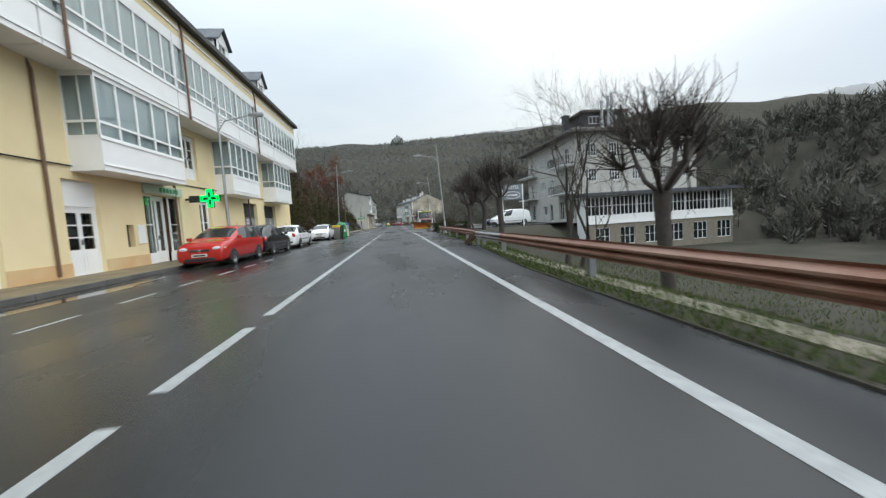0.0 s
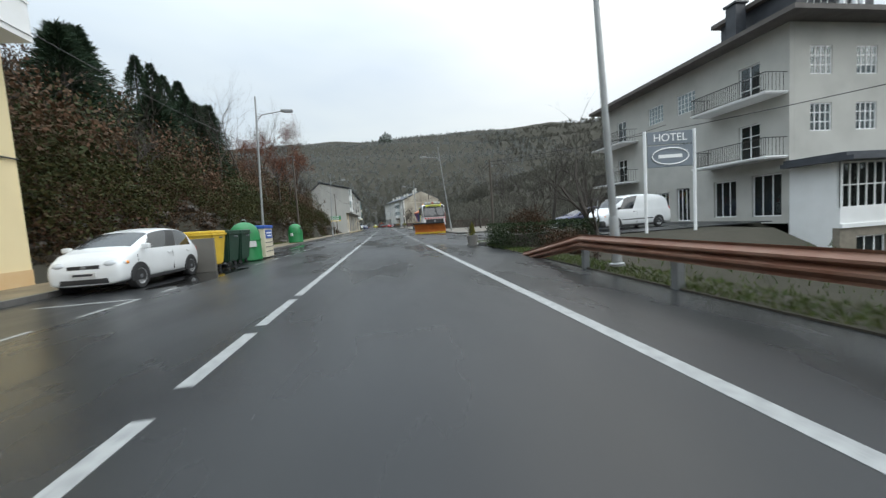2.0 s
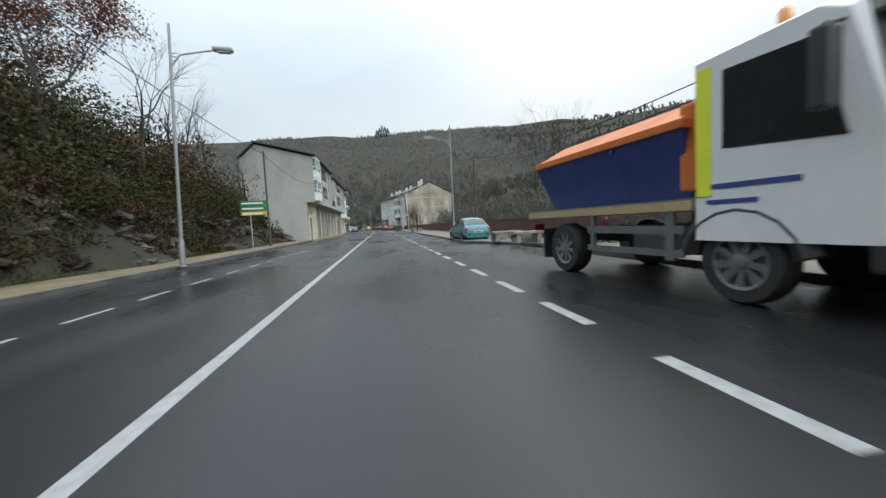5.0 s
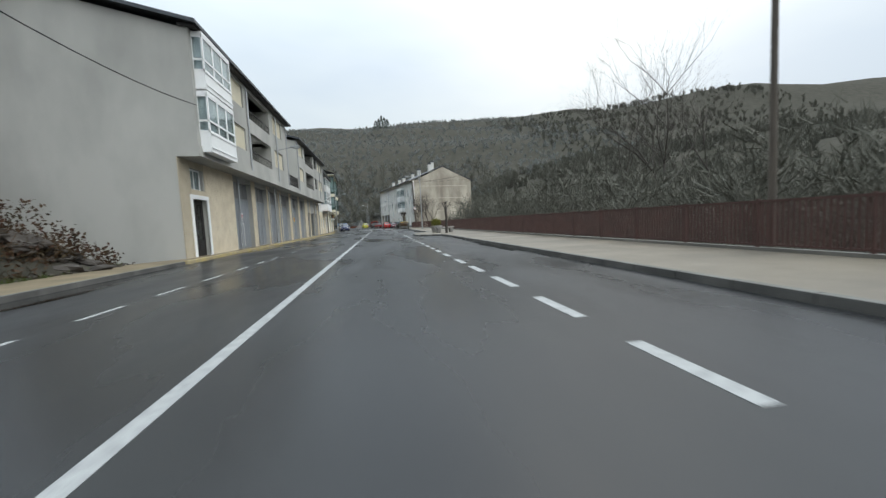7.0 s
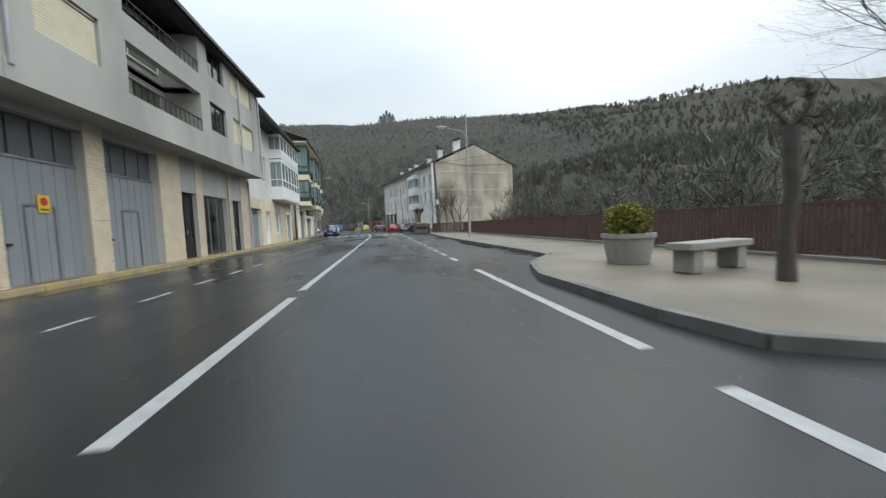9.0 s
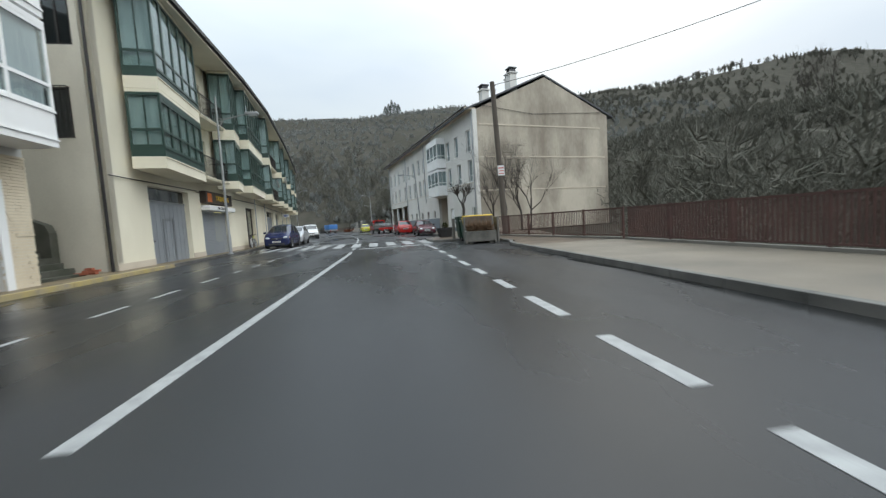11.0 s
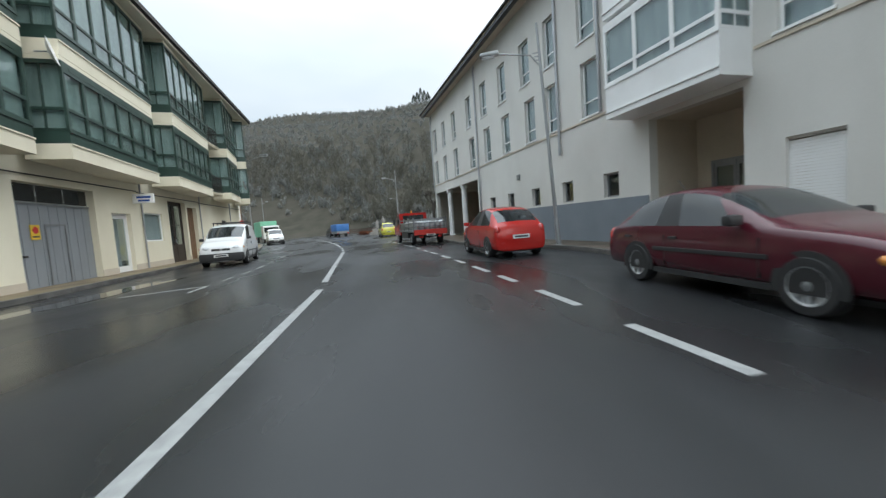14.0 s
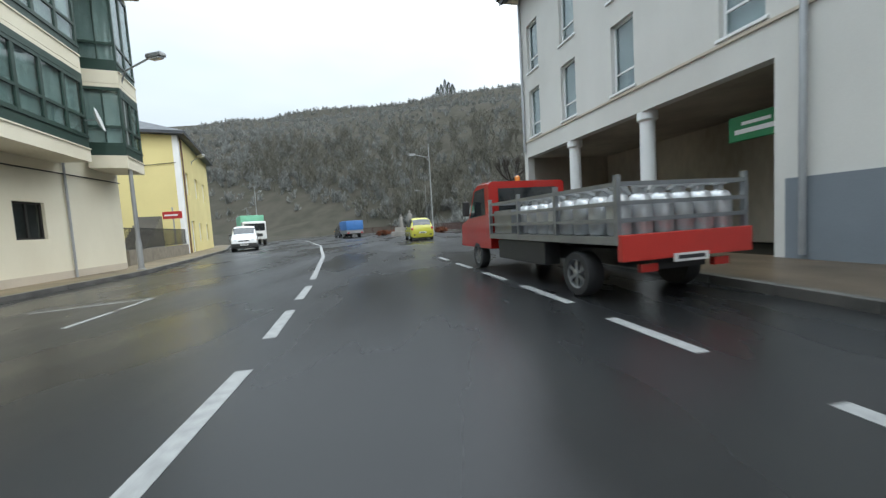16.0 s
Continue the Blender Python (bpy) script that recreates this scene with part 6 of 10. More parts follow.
# ---- pale yellow house past the bend ----
def house_yellow():
    m = facing((-20.6, 215.5), (-25.5, 226.5))
    h = thing("house", m, "pale yellow two-storey house with slate roof", "house")
    L, D = 12.0, 10.0
    front = [(2, 3.2, 0.1, 2.4), (5, 6.2, 0.9, 2.3), (8.5, 9.7, 0.9, 2.3)] + [(a, a + 1.1, 4.2, 5.8) for a in (1.5, 5, 8.5)]
    part("wall", pierced(0, L, 0, 8.0, 0.3, front), PALEYELLOW, h, m=m)
    for i, (a, b, c, d) in enumerate(front):
        window(h, m, a, b, c, d, behind=CURTAIN)
    part("wall", B((0, 0.3, 0, 0.3, D, 8.0), (L - 0.3, 0.3, 0, L, D, 8.0), (0.3, D - 0.3, 0, L - 0.3, D, 8)), PALEYELLOW, h, m=m)
    part("corner_band", B((-0.02, -0.02, 0, 0.4, 0.3, 8.0)), WHITE, h, m=m)
    bm = bmesh.new()
    lo = [bm.verts.new(p) for p in ((-0.5, -0.5, 8.0), (L + 0.5, -0.5, 8.0), (L + 0.5, D + 0.5, 8.0), (-0.5, D + 0.5, 8.0))]
    up = [bm.verts.new((v.co.x, v.co.y, 8.2)) for v in lo]
    hi = [bm.verts.new(p) for p in ((4.5, D / 2, 10.4), (L - 4.5, D / 2, 10.4))]
    bm.faces.new(lo[::-1])
    for i in range(4):
        bm.faces.new((lo[i], lo[(i + 1) % 4], up[(i + 1) % 4], up[i]))
    bm.faces.new((up[0], up[1], hi[1], hi[0]))
    bm.faces.new((up[1], up[2], hi[1]))
    bm.faces.new((up[2], up[3], hi[0], hi[1]))
    bm.faces.new((up[3], up[0], hi[0]))
    part("roof", bm, SLATE, h, m=m)
    part("cable", T([(-0.05, 0.2, 6.2), (-0.05, 5, 5.6), (-0.05, D, 6.3)], 0.02, 5), DARKMETAL, h, m=m)
    pipe(h, m, 0.6, -0.08, 0.1, 8)
    # low garden wall with a railing beside it
    g = thing("garden_wall", facing((-16.9, 206.2), (-20.4, 215.3)), "low brown garden wall with an iron railing", "wall")
    part("wall", B((0, 0, 0.1, 9.6, 0.25, 0.75)), HOTELSTONE, g)
    railing(g, facing((-16.9, 206.2), (-20.4, 215.3)), 0, 9.6, 0.12, 0.8, 1.75, step=0.13)
    part("stair", B(*[(5 + i * 0.3, 1.2, 0.1, 5.3 + i * 0.3, 2.4, 0.3 + 0.18 * i) for i in range(14)]), CONCRETE, g)


house_yellow()

# concrete apron with a kerb at the yard's mouth
slab("yard_apron", [(3.52, 41.72), (4.35, 41.0), (6.2, 40.9), (7.6, 41.7), (7.9, 43.6), (3.98, 43.5)], -0.03, 0.05, CONCRETE, "pale worn concrete apron at the yard's mouth", "pavement")
kerb_line([(3.95, 41.28), (5.0, 40.85), (7.2, 41.1)], label="low mossy kerb stones beside the yard's apron")
slab("yard_patch", [(5.6, 55.5), (6.9, 55.5), (8.2, 54.9), (8.0, 54.0), (6.8, 53.6), (5.4, 54.2)], -0.03, 0.006, CONCRETE, "pale concrete patch with manholes at the yard's edge", "pavement")
for xx, yy in ((6.05, 55.1), (5.8, 54.6), (7.3, 54.4), (6.5, 54.1)):
    c = part("manhole_cover", lathe(bmesh.new(), [(0.2, 0.0), (0.2, 0.009), (0.185, 0.009), (0.18, 0.012)], 20, (xx, yy, 0)), MANHOLE)
    tagged(c, "round iron manhole cover in a concrete patch", "manhole cover", "manhole covers")

# rain water standing in the gutter and in hollows of the parking lane
PUDDLE = mat("standing_water", (0.012, 0.012, 0.012), 0.06, c2=(0.018, 0.017, 0.015), scale=0.8, fine=4, bump=0.01, spec=0.5)
pr_ = random.Random(31)
for px_, py_, a, b in ((-5.3, 37.6, 0.8, 3.0), (-6.5, 30.2, 0.6, 2.4), (-6.7, 9.5, 0.5, 3.2), (-6.4, 53.0, 0.7, 4.2), (-6.7, 66.0, 0.45, 5.0), (-6.6, 82.0, 0.5, 6.0), (-6.6, 97.0, 0.5, 5.0), (-6.9, 113.0, 0.5, 5.0), (-7.0, 129.0, 0.5, 5.5), (-7.3, 147.0, 0.6, 5.0), (-7.9, 165.0, 0.5, 2.6), (-8.9, 182.0, 0.5, 4.0), (4.4, 104.0, 0.35, 4.0), (4.3, 135.0, 0.4, 5.0), (4.6, 149.0, 0.35, 4.0), (3.5, 172.5, 0.35, 2.4)):
    bm = bmesh.new()
    ring = []
    for j in range(28):
        t_ = 2 * math.pi * j / 28
        f_ = 0.75 + 0.3 * math.sin(3 * t_ + px_) * math.sin(2 * t_ + py_) + pr_.uniform(-0.09, 0.09)
        ring.append(bm.verts.new((px_ + a * f_ * math.cos(t_), py_ + b * f_ * math.sin(t_), 0.005)))
    bm.faces.new(ring)
    tagged(part("puddle", bm, PUDDLE), "shallow rain puddle on the dark asphalt", "puddle", "puddles")


# ---- vehicles ----
def paint(name, c):
    return mat(name, c, 0.22, c2=tuple(v * 0.8 for v in c), scale=1.5, fine=30, bump=0.0, wear=0.35, coat=0.35, spec=0.4)


def quad_plate(bm, q, th):
    """A thin plate on four corners, th inwards along its normal."""
    q = [Vector(p) for p in q]
    n = (q[1] - q[0]).cross(q[3] - q[0]).normalized() * th
    a = [bm.verts.new(p) for p in q]
    b = [bm.verts.new(p - n) for p in q]
    bm.faces.new(a)
    bm.faces.new(b[::-1])
    for i in range(4):
        bm.faces.new((a[i], b[i], b[(i + 1) % 4], a[(i + 1) % 4]))
    return bm


def wheel(car, x, y, r=0.3, w=0.2, side=1, spokes=7, rimm=None):
    m = base_matrix(car) @ Matrix.Translation((x, y, r)) @ Matrix.Rotation(radians(90 * side), 4, "Y")
    t = part("wheel", lathe(bmesh.new(), [(r * 0.62, -w / 2), (r * 0.93, -w / 2), (r, -w * 0.32), (r, w * 0.32), (r * 0.93, w / 2), (r * 0.66, w / 2), (r * 0.64, w * 0.3), (r * 0.62, 0)], 28), TYRE, car, m=m, smooth=35)
    bm = lathe(bmesh.new(), [(r * 0.66, w * 0.1), (r * 0.655, w * 0.47), (r * 0.60, w * 0.44), (r * 0.58, w * 0.2)], 28)
    for k in range(spokes):
        a = 2 * math.pi * k / spokes
        d = Vector((math.cos(a), math.sin(a), 0))
        n = Vector((-d.y, d.x, 0)) * r * 0.07
        quad_plate(bm, [d * r * 0.1 - n + Vector((0, 0, w * 0.42)), d * r * 0.62 - n * 1.3 + Vector((0, 0, w * 0.4)), d * r * 0.62 + n * 1.3 + Vector((0, 0, w * 0.4)), d * r * 0.1 + n + Vector((0, 0, w * 0.42))], 0.03)
    part("rim", bm, rimm or RIM, t, smooth=35)
    part("hub_cap", lathe(bmesh.new(), [(r * 0.17, w * 0.3), (r * 0.17, w * 0.46), (r * 0.1, w * 0.5)], 14), STEEL, t, smooth=40)
    return t


def rounded(bm):
    """The cage, smoothed twice."""
    me = bpy.data.meshes.new("cage")
    bm.to_mesh(me)
    bm.free()
    tmp = bpy.data.objects.new("cage", me)
    scene.collection.objects.link(tmp)
    mod = tmp.modifiers.new("round", "SUBSURF")
    mod.levels = mod.render_levels = 2
    out = bpy.data.meshes.new_from_object(tmp.evaluated_get(bpy.context.evaluated_depsgraph_get()))
    bpy.data.objects.remove(tmp)
    bpy.data.meshes.remove(me)
    return out


def only(me, mi, side=0):
    """The faces of one material of a mesh, on one side where asked."""
    bm = bmesh.new()
    bm.from_mesh(me)
    bmesh.ops.delete(bm, geom=[f for f in bm.faces if f.material_index != mi or (side and f.calc_center_median().x * side < 0)], context="FACES")
    for f in bm.faces:
        f.material_index = 0
    return bm


def lens(centre, radii, turn):
    bm = bmesh.new()
    bmesh.ops.create_uvsphere(bm, u_segments=16, v_segments=10, radius=1)
    bm.transform(Matrix.Translation(centre) @ Matrix.Rotation(radians(turn), 4, "Z") @ Matrix.Diagonal((*radii, 1)))
    return bm


def car(m, label, c, L=4.0, W=1.7, H=1.45, belt=0.92, hood=0.82, ws=(0.75, 0.1), rs=(-1.9, -1.5), wf=1.25, wr=-1.2, wheel_r=0.3, tail=None, name="car", rack=False, trim=True, van=False, lamp_z=None, boxy=0.0, pillar=0.0, group="parked cars"):
    """Local y points ahead. ws, rs: foot and head of the windscreen and of the rear window."""
    o = thing(name, m, label, "car" if not van else "van", group)
    h, hl = W / 2, L / 2
    tail = tail if tail is not None else belt
    top_w = 0.74 + 0.13 * boxy
    r2 = max(rs[0], -hl + 0.08)
    # rings from tail to nose: low y, belt y, roof y, top height, width
    R = [(-hl - 0.06, -hl - 0.06, -hl - 0.06, tail - 0.32, 0.86), (-hl - 0.03, -hl + 0.0, -hl + 0.04, tail - 0.03, 0.935), (r2, r2, r2, max(belt, tail - 0.02), 0.965)]
    first = (r2 + 0.14, r2 + 0.16, rs[1], H - 0.05)
    last = (ws[0] - 0.10, ws[0] - 0.12, ws[1], H - 0.035)
    cuts = (0.0, 0.46, 0.51, 1.0) if not van else (0.0, 0.60, 0.64, 1.0)
    if pillar:
        cuts = (0.0, 0.2, 0.24, 0.53, 0.57, 1.0)
    for u in cuts:
        q = [first[i] + (last[i] - first[i]) * u for i in range(4)]
        R.append((q[0], q[1], q[2], q[3] + 0.045 * math.sin(math.pi * u), 1.0))
    n0, n1 = 3, 3 + len(cuts) - 1
    R += [(ws[0] + 0.02, ws[0] + 0.02, ws[0] + 0.02, belt + 0.015, 1.0), ((ws[0] + hl) / 2, (ws[0] + hl) / 2, (ws[0] + hl) / 2, (belt + hood) / 2 + 0.02, 0.985), (hl - 0.24, hl - 0.25, hl - 0.26, hood, 0.97), (hl + 0.02, hl - 0.01, hl - 0.04, hood - 0.10, 0.925), (hl + 0.06, hl + 0.06, hl + 0.05, hood - 0.30, 0.82)]
    bm = bmesh.new()
    crease = bm.edges.layers.float.new("crease_edge")
    rings = []
    for i, (yl, yb, yt, zt, f) in enumerate(R):
        w = h * f
        cab = n0 <= i <= n1
        sh = belt if cab else zt
        half = [(w * 0.80, yl, 0.20), (w * 0.97, yl, 0.25), (w * 1.0, yl, 0.25 + (sh - 0.25) * 0.45), (w * 0.985, yl, sh - 0.13), (w * (0.95 if cab else 0.92), yb, sh - (0.0 if cab else 0.035))]
        half += [(h * top_w, yt, zt - 0.02), (h * top_w * 0.5, yt, zt + 0.02), (0, yt, zt + 0.03)] if cab else [(w * 0.78, yt, zt), (w * 0.4, yt, zt + 0.018), (0, yt, zt + 0.022)]
        rings.append([bm.verts.new(p) for p in half] + [bm.verts.new((-x, y, z)) for x, y, z in half[-2::-1]])
    n = 15
    for i, (p, q) in enumerate(zip(rings, rings[1:])):
        for k in range(n):
            f = bm.faces.new((p[k], q[k], q[(k + 1) % n], p[(k + 1) % n]))
            kk = min(k, 13 - k)
            if n0 <= i < n1 and kk == 4:
                pil = len(cuts) == 4 and i == n0 + 1 or len(cuts) == 6 and i in (n0 + 1, n0 + 3)
                f.material_index = 4 if pil else (0 if van and i < n0 + 1 else 2)
            elif i == n1 and kk in (5, 6):
                f.material_index = 1
            elif i == n0 - 1 and kk in (5, 6) and not van:
                f.material_index = 3
    bm.faces.new(rings[0])
    bm.faces.new(rings[-1][::-1])
    for i in range(n0 - 1, n1 + 2):
        for k in (4, 5, 9, 10):
            for e in rings[i][k].link_edges:
                if e.other_vert(rings[i][k]) in (rings[i - 1][k], rings[min(i + 1, len(rings) - 1)][k]):
                    e[crease] = 0.55 if k in (4, 10) else 0.35
    bmesh.ops.recalc_face_normals(bm, faces=bm.faces)
    shell = rounded(bm)
    part("body", only(shell, 0), c, o, smooth=60)
    part("windscreen", only(shell, 1), CARGLASS, o, smooth=60)
    if not van:
        part("rear_window", only(shell, 3), CARGLASS, o, smooth=60)
    for sx in (-1, 1):
        part("side_window", only(shell, 2, sx), CARGLASS, o, smooth=60)
        part("door_pillar", only(shell, 4, sx), BLACKPLASTIC if not van else c, o, smooth=60)
    bpy.data.meshes.remove(shell)
    part("underbody", B((-h * 0.76, -hl + 0.2, 0.16, h * 0.76, hl - 0.25, 0.3)), BLACKPLASTIC, o)

    def width_at(y):
        return h * float(np.interp(y, [q[0] for q in R], [q[4] for q in R]))
    for sx in (-1, 1):
        for yy in (wf, wr):
            xw = width_at(yy) * 0.985
            ar = wheel_r * 1.17
            bm = bmesh.new()
            prism(bm, [(yy + ar * math.cos(t), wheel_r + ar * math.sin(t)) for t in np.linspace(radians(-14), radians(194), 22)], -0.012, 0.012)
            part("wheel_arch", bm, BLACKPLASTIC, o, m=m @ Matrix.Translation((sx * (xw - 0.004), 0, 0)) @ Matrix(((0, 0, 1, 0), (1, 0, 0, 0), (0, 1, 0, 0), (0, 0, 0, 1))))
            wheel(o, sx * (xw - 0.082), yy, wheel_r, 0.2, sx)
        # door gaps, handles, sill trim and mirror
        doors = [r2 + (ws[0] - r2) * (cuts[1] + cuts[2]) / 2, ws[0] + 0.02]
        for yy in doors:
            part("door_gap", B((min(sx * h * 0.95, sx * h * 0.992), yy - 0.005, 0.32, max(sx * h * 0.95, sx * h * 0.992), yy + 0.005, belt - 0.12)), BLACKPLASTIC, o)
        for yy in (doors[0] + 0.1, doors[0] - 0.9) if not van else (doors[0] + 0.1,):
            part("door_handle", B((sx * h * 0.985 - 0.02, yy, belt - 0.17, sx * h * 0.985 + 0.02, yy + 0.15, belt - 0.138), bev=0.007), BLACKPLASTIC if trim else c, o)
        part("sill_trim", B((sx * h * 0.955 - 0.02, wr + wheel_r * 1.2, 0.2, sx * h * 0.955 + 0.02, wf - wheel_r * 1.2, 0.27)), BLACKPLASTIC, o)
        if trim:
            part("rub_strip", B((sx * h * 0.985 - 0.02, wr + wheel_r * 1.25, 0.53, sx * h * 0.985 + 0.018, wf - wheel_r * 1.25, 0.585), bev=0.008), BLACKPLASTIC, o)
        part("mirror", B((sx * (h + 0.05) - 0.09, ws[0] - 0.30, belt + 0.01, sx * (h + 0.05) + 0.09, ws[0] - 0.16, belt + 0.14), bev=0.045), c if not trim else BLACKPLASTIC, o, smooth=50)
        lz = lamp_z or hood - 0.235
        part("headlight", lens((sx * h * 0.70, hl - 0.13, lz + 0.025), (0.235, 0.15, 0.095), -sx * 26), HEADLAMP, o, smooth=60)
        part("indicator", lens((sx * h * 0.885, hl - 0.235, lz + 0.03), (0.06, 0.11, 0.06), -sx * 30), AMBER, o, smooth=60)
        part("fog_lamp", lens((sx * h * 0.66, hl + 0.015, 0.35), (0.06, 0.03, 0.05), 0), HEADLAMP, o, smooth=60)
        part("tail_light", lens((sx * h * 0.815, -hl + 0.08, tail - 0.17), (0.11, 0.12, 0.16 if not van else 0.24), sx * 20), TAILRED, o, smooth=60)
    part("grille", B((-h * 0.40, hl - 0.12, hood - 0.31, h * 0.40, hl + 0.04, hood - 0.215), bev=0.02), BLACKPLASTIC, o)
    part("emblem", lens((0, hl + 0.04, hood - 0.26), (0.055, 0.015, 0.045), 0), STEEL, o, smooth=60)
    part("front_bumper", B((-h * 0.62, hl - 0.06, 0.23, h * 0.62, hl + 0.055, 0.385), bev=0.035), BLACKPLASTIC, o, smooth=40)
    part("rear_bumper", B((-h * 0.78, -hl - 0.055, 0.34, h * 0.78, -hl + 0.1, 0.50), bev=0.04), BLACKPLASTIC if trim else c, o, smooth=40)
    for yy, sg, zz in ((hl + (0.10 if van else 0.066), 1, 0.40), (-hl - 0.075, -1, 0.52 if trim or van else 0.56)):
        p = part("number_plate", B((-0.26, yy - 0.012, zz, 0.26, yy + 0.012, zz + 0.11)), PLATE, o)
        part("plate_bar", B((-0.2, yy + sg * 0.014 - 0.002, zz + 0.03, 0.2, yy + sg * 0.014 + 0.002, zz + 0.08)), PLATEINK, p)
    for sx in (-0.5, 0.1):
        part("wiper", T([(sx * h, ws[0] + 0.03, belt + 0.035), (sx * h + 0.5 * h, ws[0] - 0.05, belt + 0.09)], 0.012, 5), BLACKPLASTIC, o)
    part("aerial", T([(0, rs[1] + 0.15, H - 0.02), (0, rs[1] - 0.05, H + 0.2)], 0.006, 5), BLACKPLASTIC, o)
    if van:
        part("bumper_skirt", B((-h * 0.95, hl - 0.24, 0.22, h * 0.95, hl + 0.09, 0.56), bev=0.07), BLACKPLASTIC, o, smooth=50)
    if rack:
        for yy in (ws[1] - 0.5, (ws[1] + rs[1]) / 2, rs[1] + 0.5):
            part("roof_bar", B((-h * 0.8, yy - 0.03, H + 0.06, h * 0.8, yy + 0.03, H + 0.1), (-h * 0.78, yy - 0.03, H - 0.05, -h * 0.74, yy + 0.03, H + 0.06), (h * 0.74, yy - 0.03, H - 0.05, h * 0.78, yy + 0.03, H + 0.06)), BLACKPLASTIC, o)
    return o


P_RED, P_BLACK, P_WHITE = paint("red_car_paint", (0.42, 0.018, 0.014)), paint("black_car_paint", (0.012, 0.013, 0.016)), paint("white_car_paint", (0.74, 0.75, 0.75))
P_NAVY, P_SILVER, P_MAROON = paint("navy_car_paint", (0.012, 0.018, 0.070)), paint("silver_car_paint", (0.42, 0.44, 0.46)), paint("maroon_car_paint", (0.070, 0.008, 0.016))
P_TEAL, P_YELLOW = paint("teal_car_paint", (0.055, 0.215, 0.235)), paint("lime_yellow_car_paint", (0.50, 0.47, 0.06))
HATCH = dict(L=4.0, W=1.72, H=1.49, belt=0.95, hood=0.88, ws=(1.05, 0.22), rs=(-1.86, -1.42), wf=1.26, wr=-1.24)
car(pose(-6.8, 16.2, 0, 0, 0, 180), "bright red hatchback parked nose towards the camera by the kerb", P_RED, trim=False, **HATCH)
car(pose(-6.8, 20.7, 0, 0, 0, 0), "glossy black hatchback parked at the kerb", P_BLACK, trim=False, **HATCH)
car(pose(-6.8, 26.0, 0, 0, 0, 0), "white saloon car parked at the kerb", P_WHITE, L=4.7, W=1.75, H=1.46, belt=0.93, hood=0.85, ws=(0.85, 0.15), rs=(-1.75, -1.05), wf=1.38, wr=-1.32, tail=0.98)
car(pose(-6.85, 36.8, 0, 0, 0, 180), "small white city car parked beside the bins", P_WHITE, L=3.55, W=1.65, H=1.48, belt=0.95, hood=0.88, ws=(1.22, 0.42), rs=(-1.68, -1.55), wf=1.2, wr=-1.2, trim=False)
car(pose(5.35, 86.2, 0, 0, 0, 4), "old teal hatchback parked by the kerb corner", P_TEAL, L=3.9, W=1.62, H=1.42, belt=0.88, hood=0.82, ws=(0.75, 0.3), rs=(-1.85, -1.3), wf=1.2, wr=-1.2)
car(pose(-7.5, 170.3, 0, 0, 0, 183), "dark blue compact people carrier parked outside the door", P_NAVY, L=3.8, W=1.7, H=1.60, belt=1.0, hood=0.92, ws=(1.28, 0.28), rs=(-1.8, -1.5), wf=1.24, wr=-1.27, trim=False, pillar=1)
car(pose(-7.72, 174.75, 0, 0, 0, 184), "silver hatchback parked behind the blue car", P_SILVER, trim=False, **HATCH)
car(pose(-9.95, 191.2, 0, 0, 0, 195), "white panel van with black bumpers and roof bars", P_WHITE, L=4.1, W=1.72, H=1.78, belt=1.06, hood=0.96, ws=(1.25, 0.42), rs=(-2.03, -1.98), wf=1.3, wr=-1.3, van=True, rack=True, name="van", boxy=0.8, tail=1.1)
car(pose(-18.3, 218.5, 0, 0, 0, 205), "white small van parked past the garden wall", P_WHITE, L=4.1, W=1.72, H=1.80, belt=1.08, hood=0.98, ws=(1.15, 0.5), rs=(-2.03, -1.98), wf=1.3, wr=-1.3, van=True, name="van", boxy=0.8, tail=1.1)
car(pose(-31.5, 242, 0, 0, 0, 215), "pale blue car parked along the far bend", P_SILVER, trim=False, **HATCH)
car(pose(3.2, 178.1, 0, 0, 0, 184), "maroon hatchback with pale headlights parked at the kerb", P_MAROON, L=4.15, W=1.69, H=1.39, belt=0.88, hood=0.80, ws=(0.8, 0.1), rs=(-1.95, -1.25), wf=1.3, wr=-1.22)
car(pose(1.45, 186.0, 0, 0, 0, 8), "red rounded small hatchback parked under the white house", P_RED, L=3.64, W=1.68, H=1.52, belt=0.97, hood=0.90, ws=(1.1, 0.25), rs=(-1.72, -1.18), wf=1.2, wr=-1.18, trim=False)
car(pose(-5.2, 218.5, 0, 0, 0, 12), "yellow people carrier parked on the corner", P_YELLOW, L=3.9, W=1.7, H=1.62, belt=0.98, hood=0.9, ws=(0.95, 0.35), rs=(-1.88, -1.6), wf=1.2, wr=-1.22)
car(pose(14.6, 46.4, 0, 0, 0, 97), "white panel van parked before the hotel", P_WHITE, L=4.9, W=1.9, H=2.0, belt=1.15, hood=1.0, ws=(1.6, 0.9), rs=(-2.42, -2.38), wf=1.55, wr=-1.5, van=True, name="van", boxy=0.9, tail=1.15, wheel_r=0.33)
car(pose(14.5, 51.3, 0, 0, 0, 95), "dark blue car parked before the hotel", P_NAVY, **HATCH)


def stripes(o, x0, x1, y, z0, z1, n, up=True):
    """Slanting red bars on a white band that faces ahead."""
    w = (x1 - x0) / n
    for k in range(n):
        a = x0 + k * w
        part("hazard_stripe", quad_plate(bmesh.new(), [(a, y, z0), (a + w * 0.35, y, z1), (a + w * 0.85, y, z1), (a + w * 0.5, y, z0)][::-1], 0.008), SIGNRED, o)


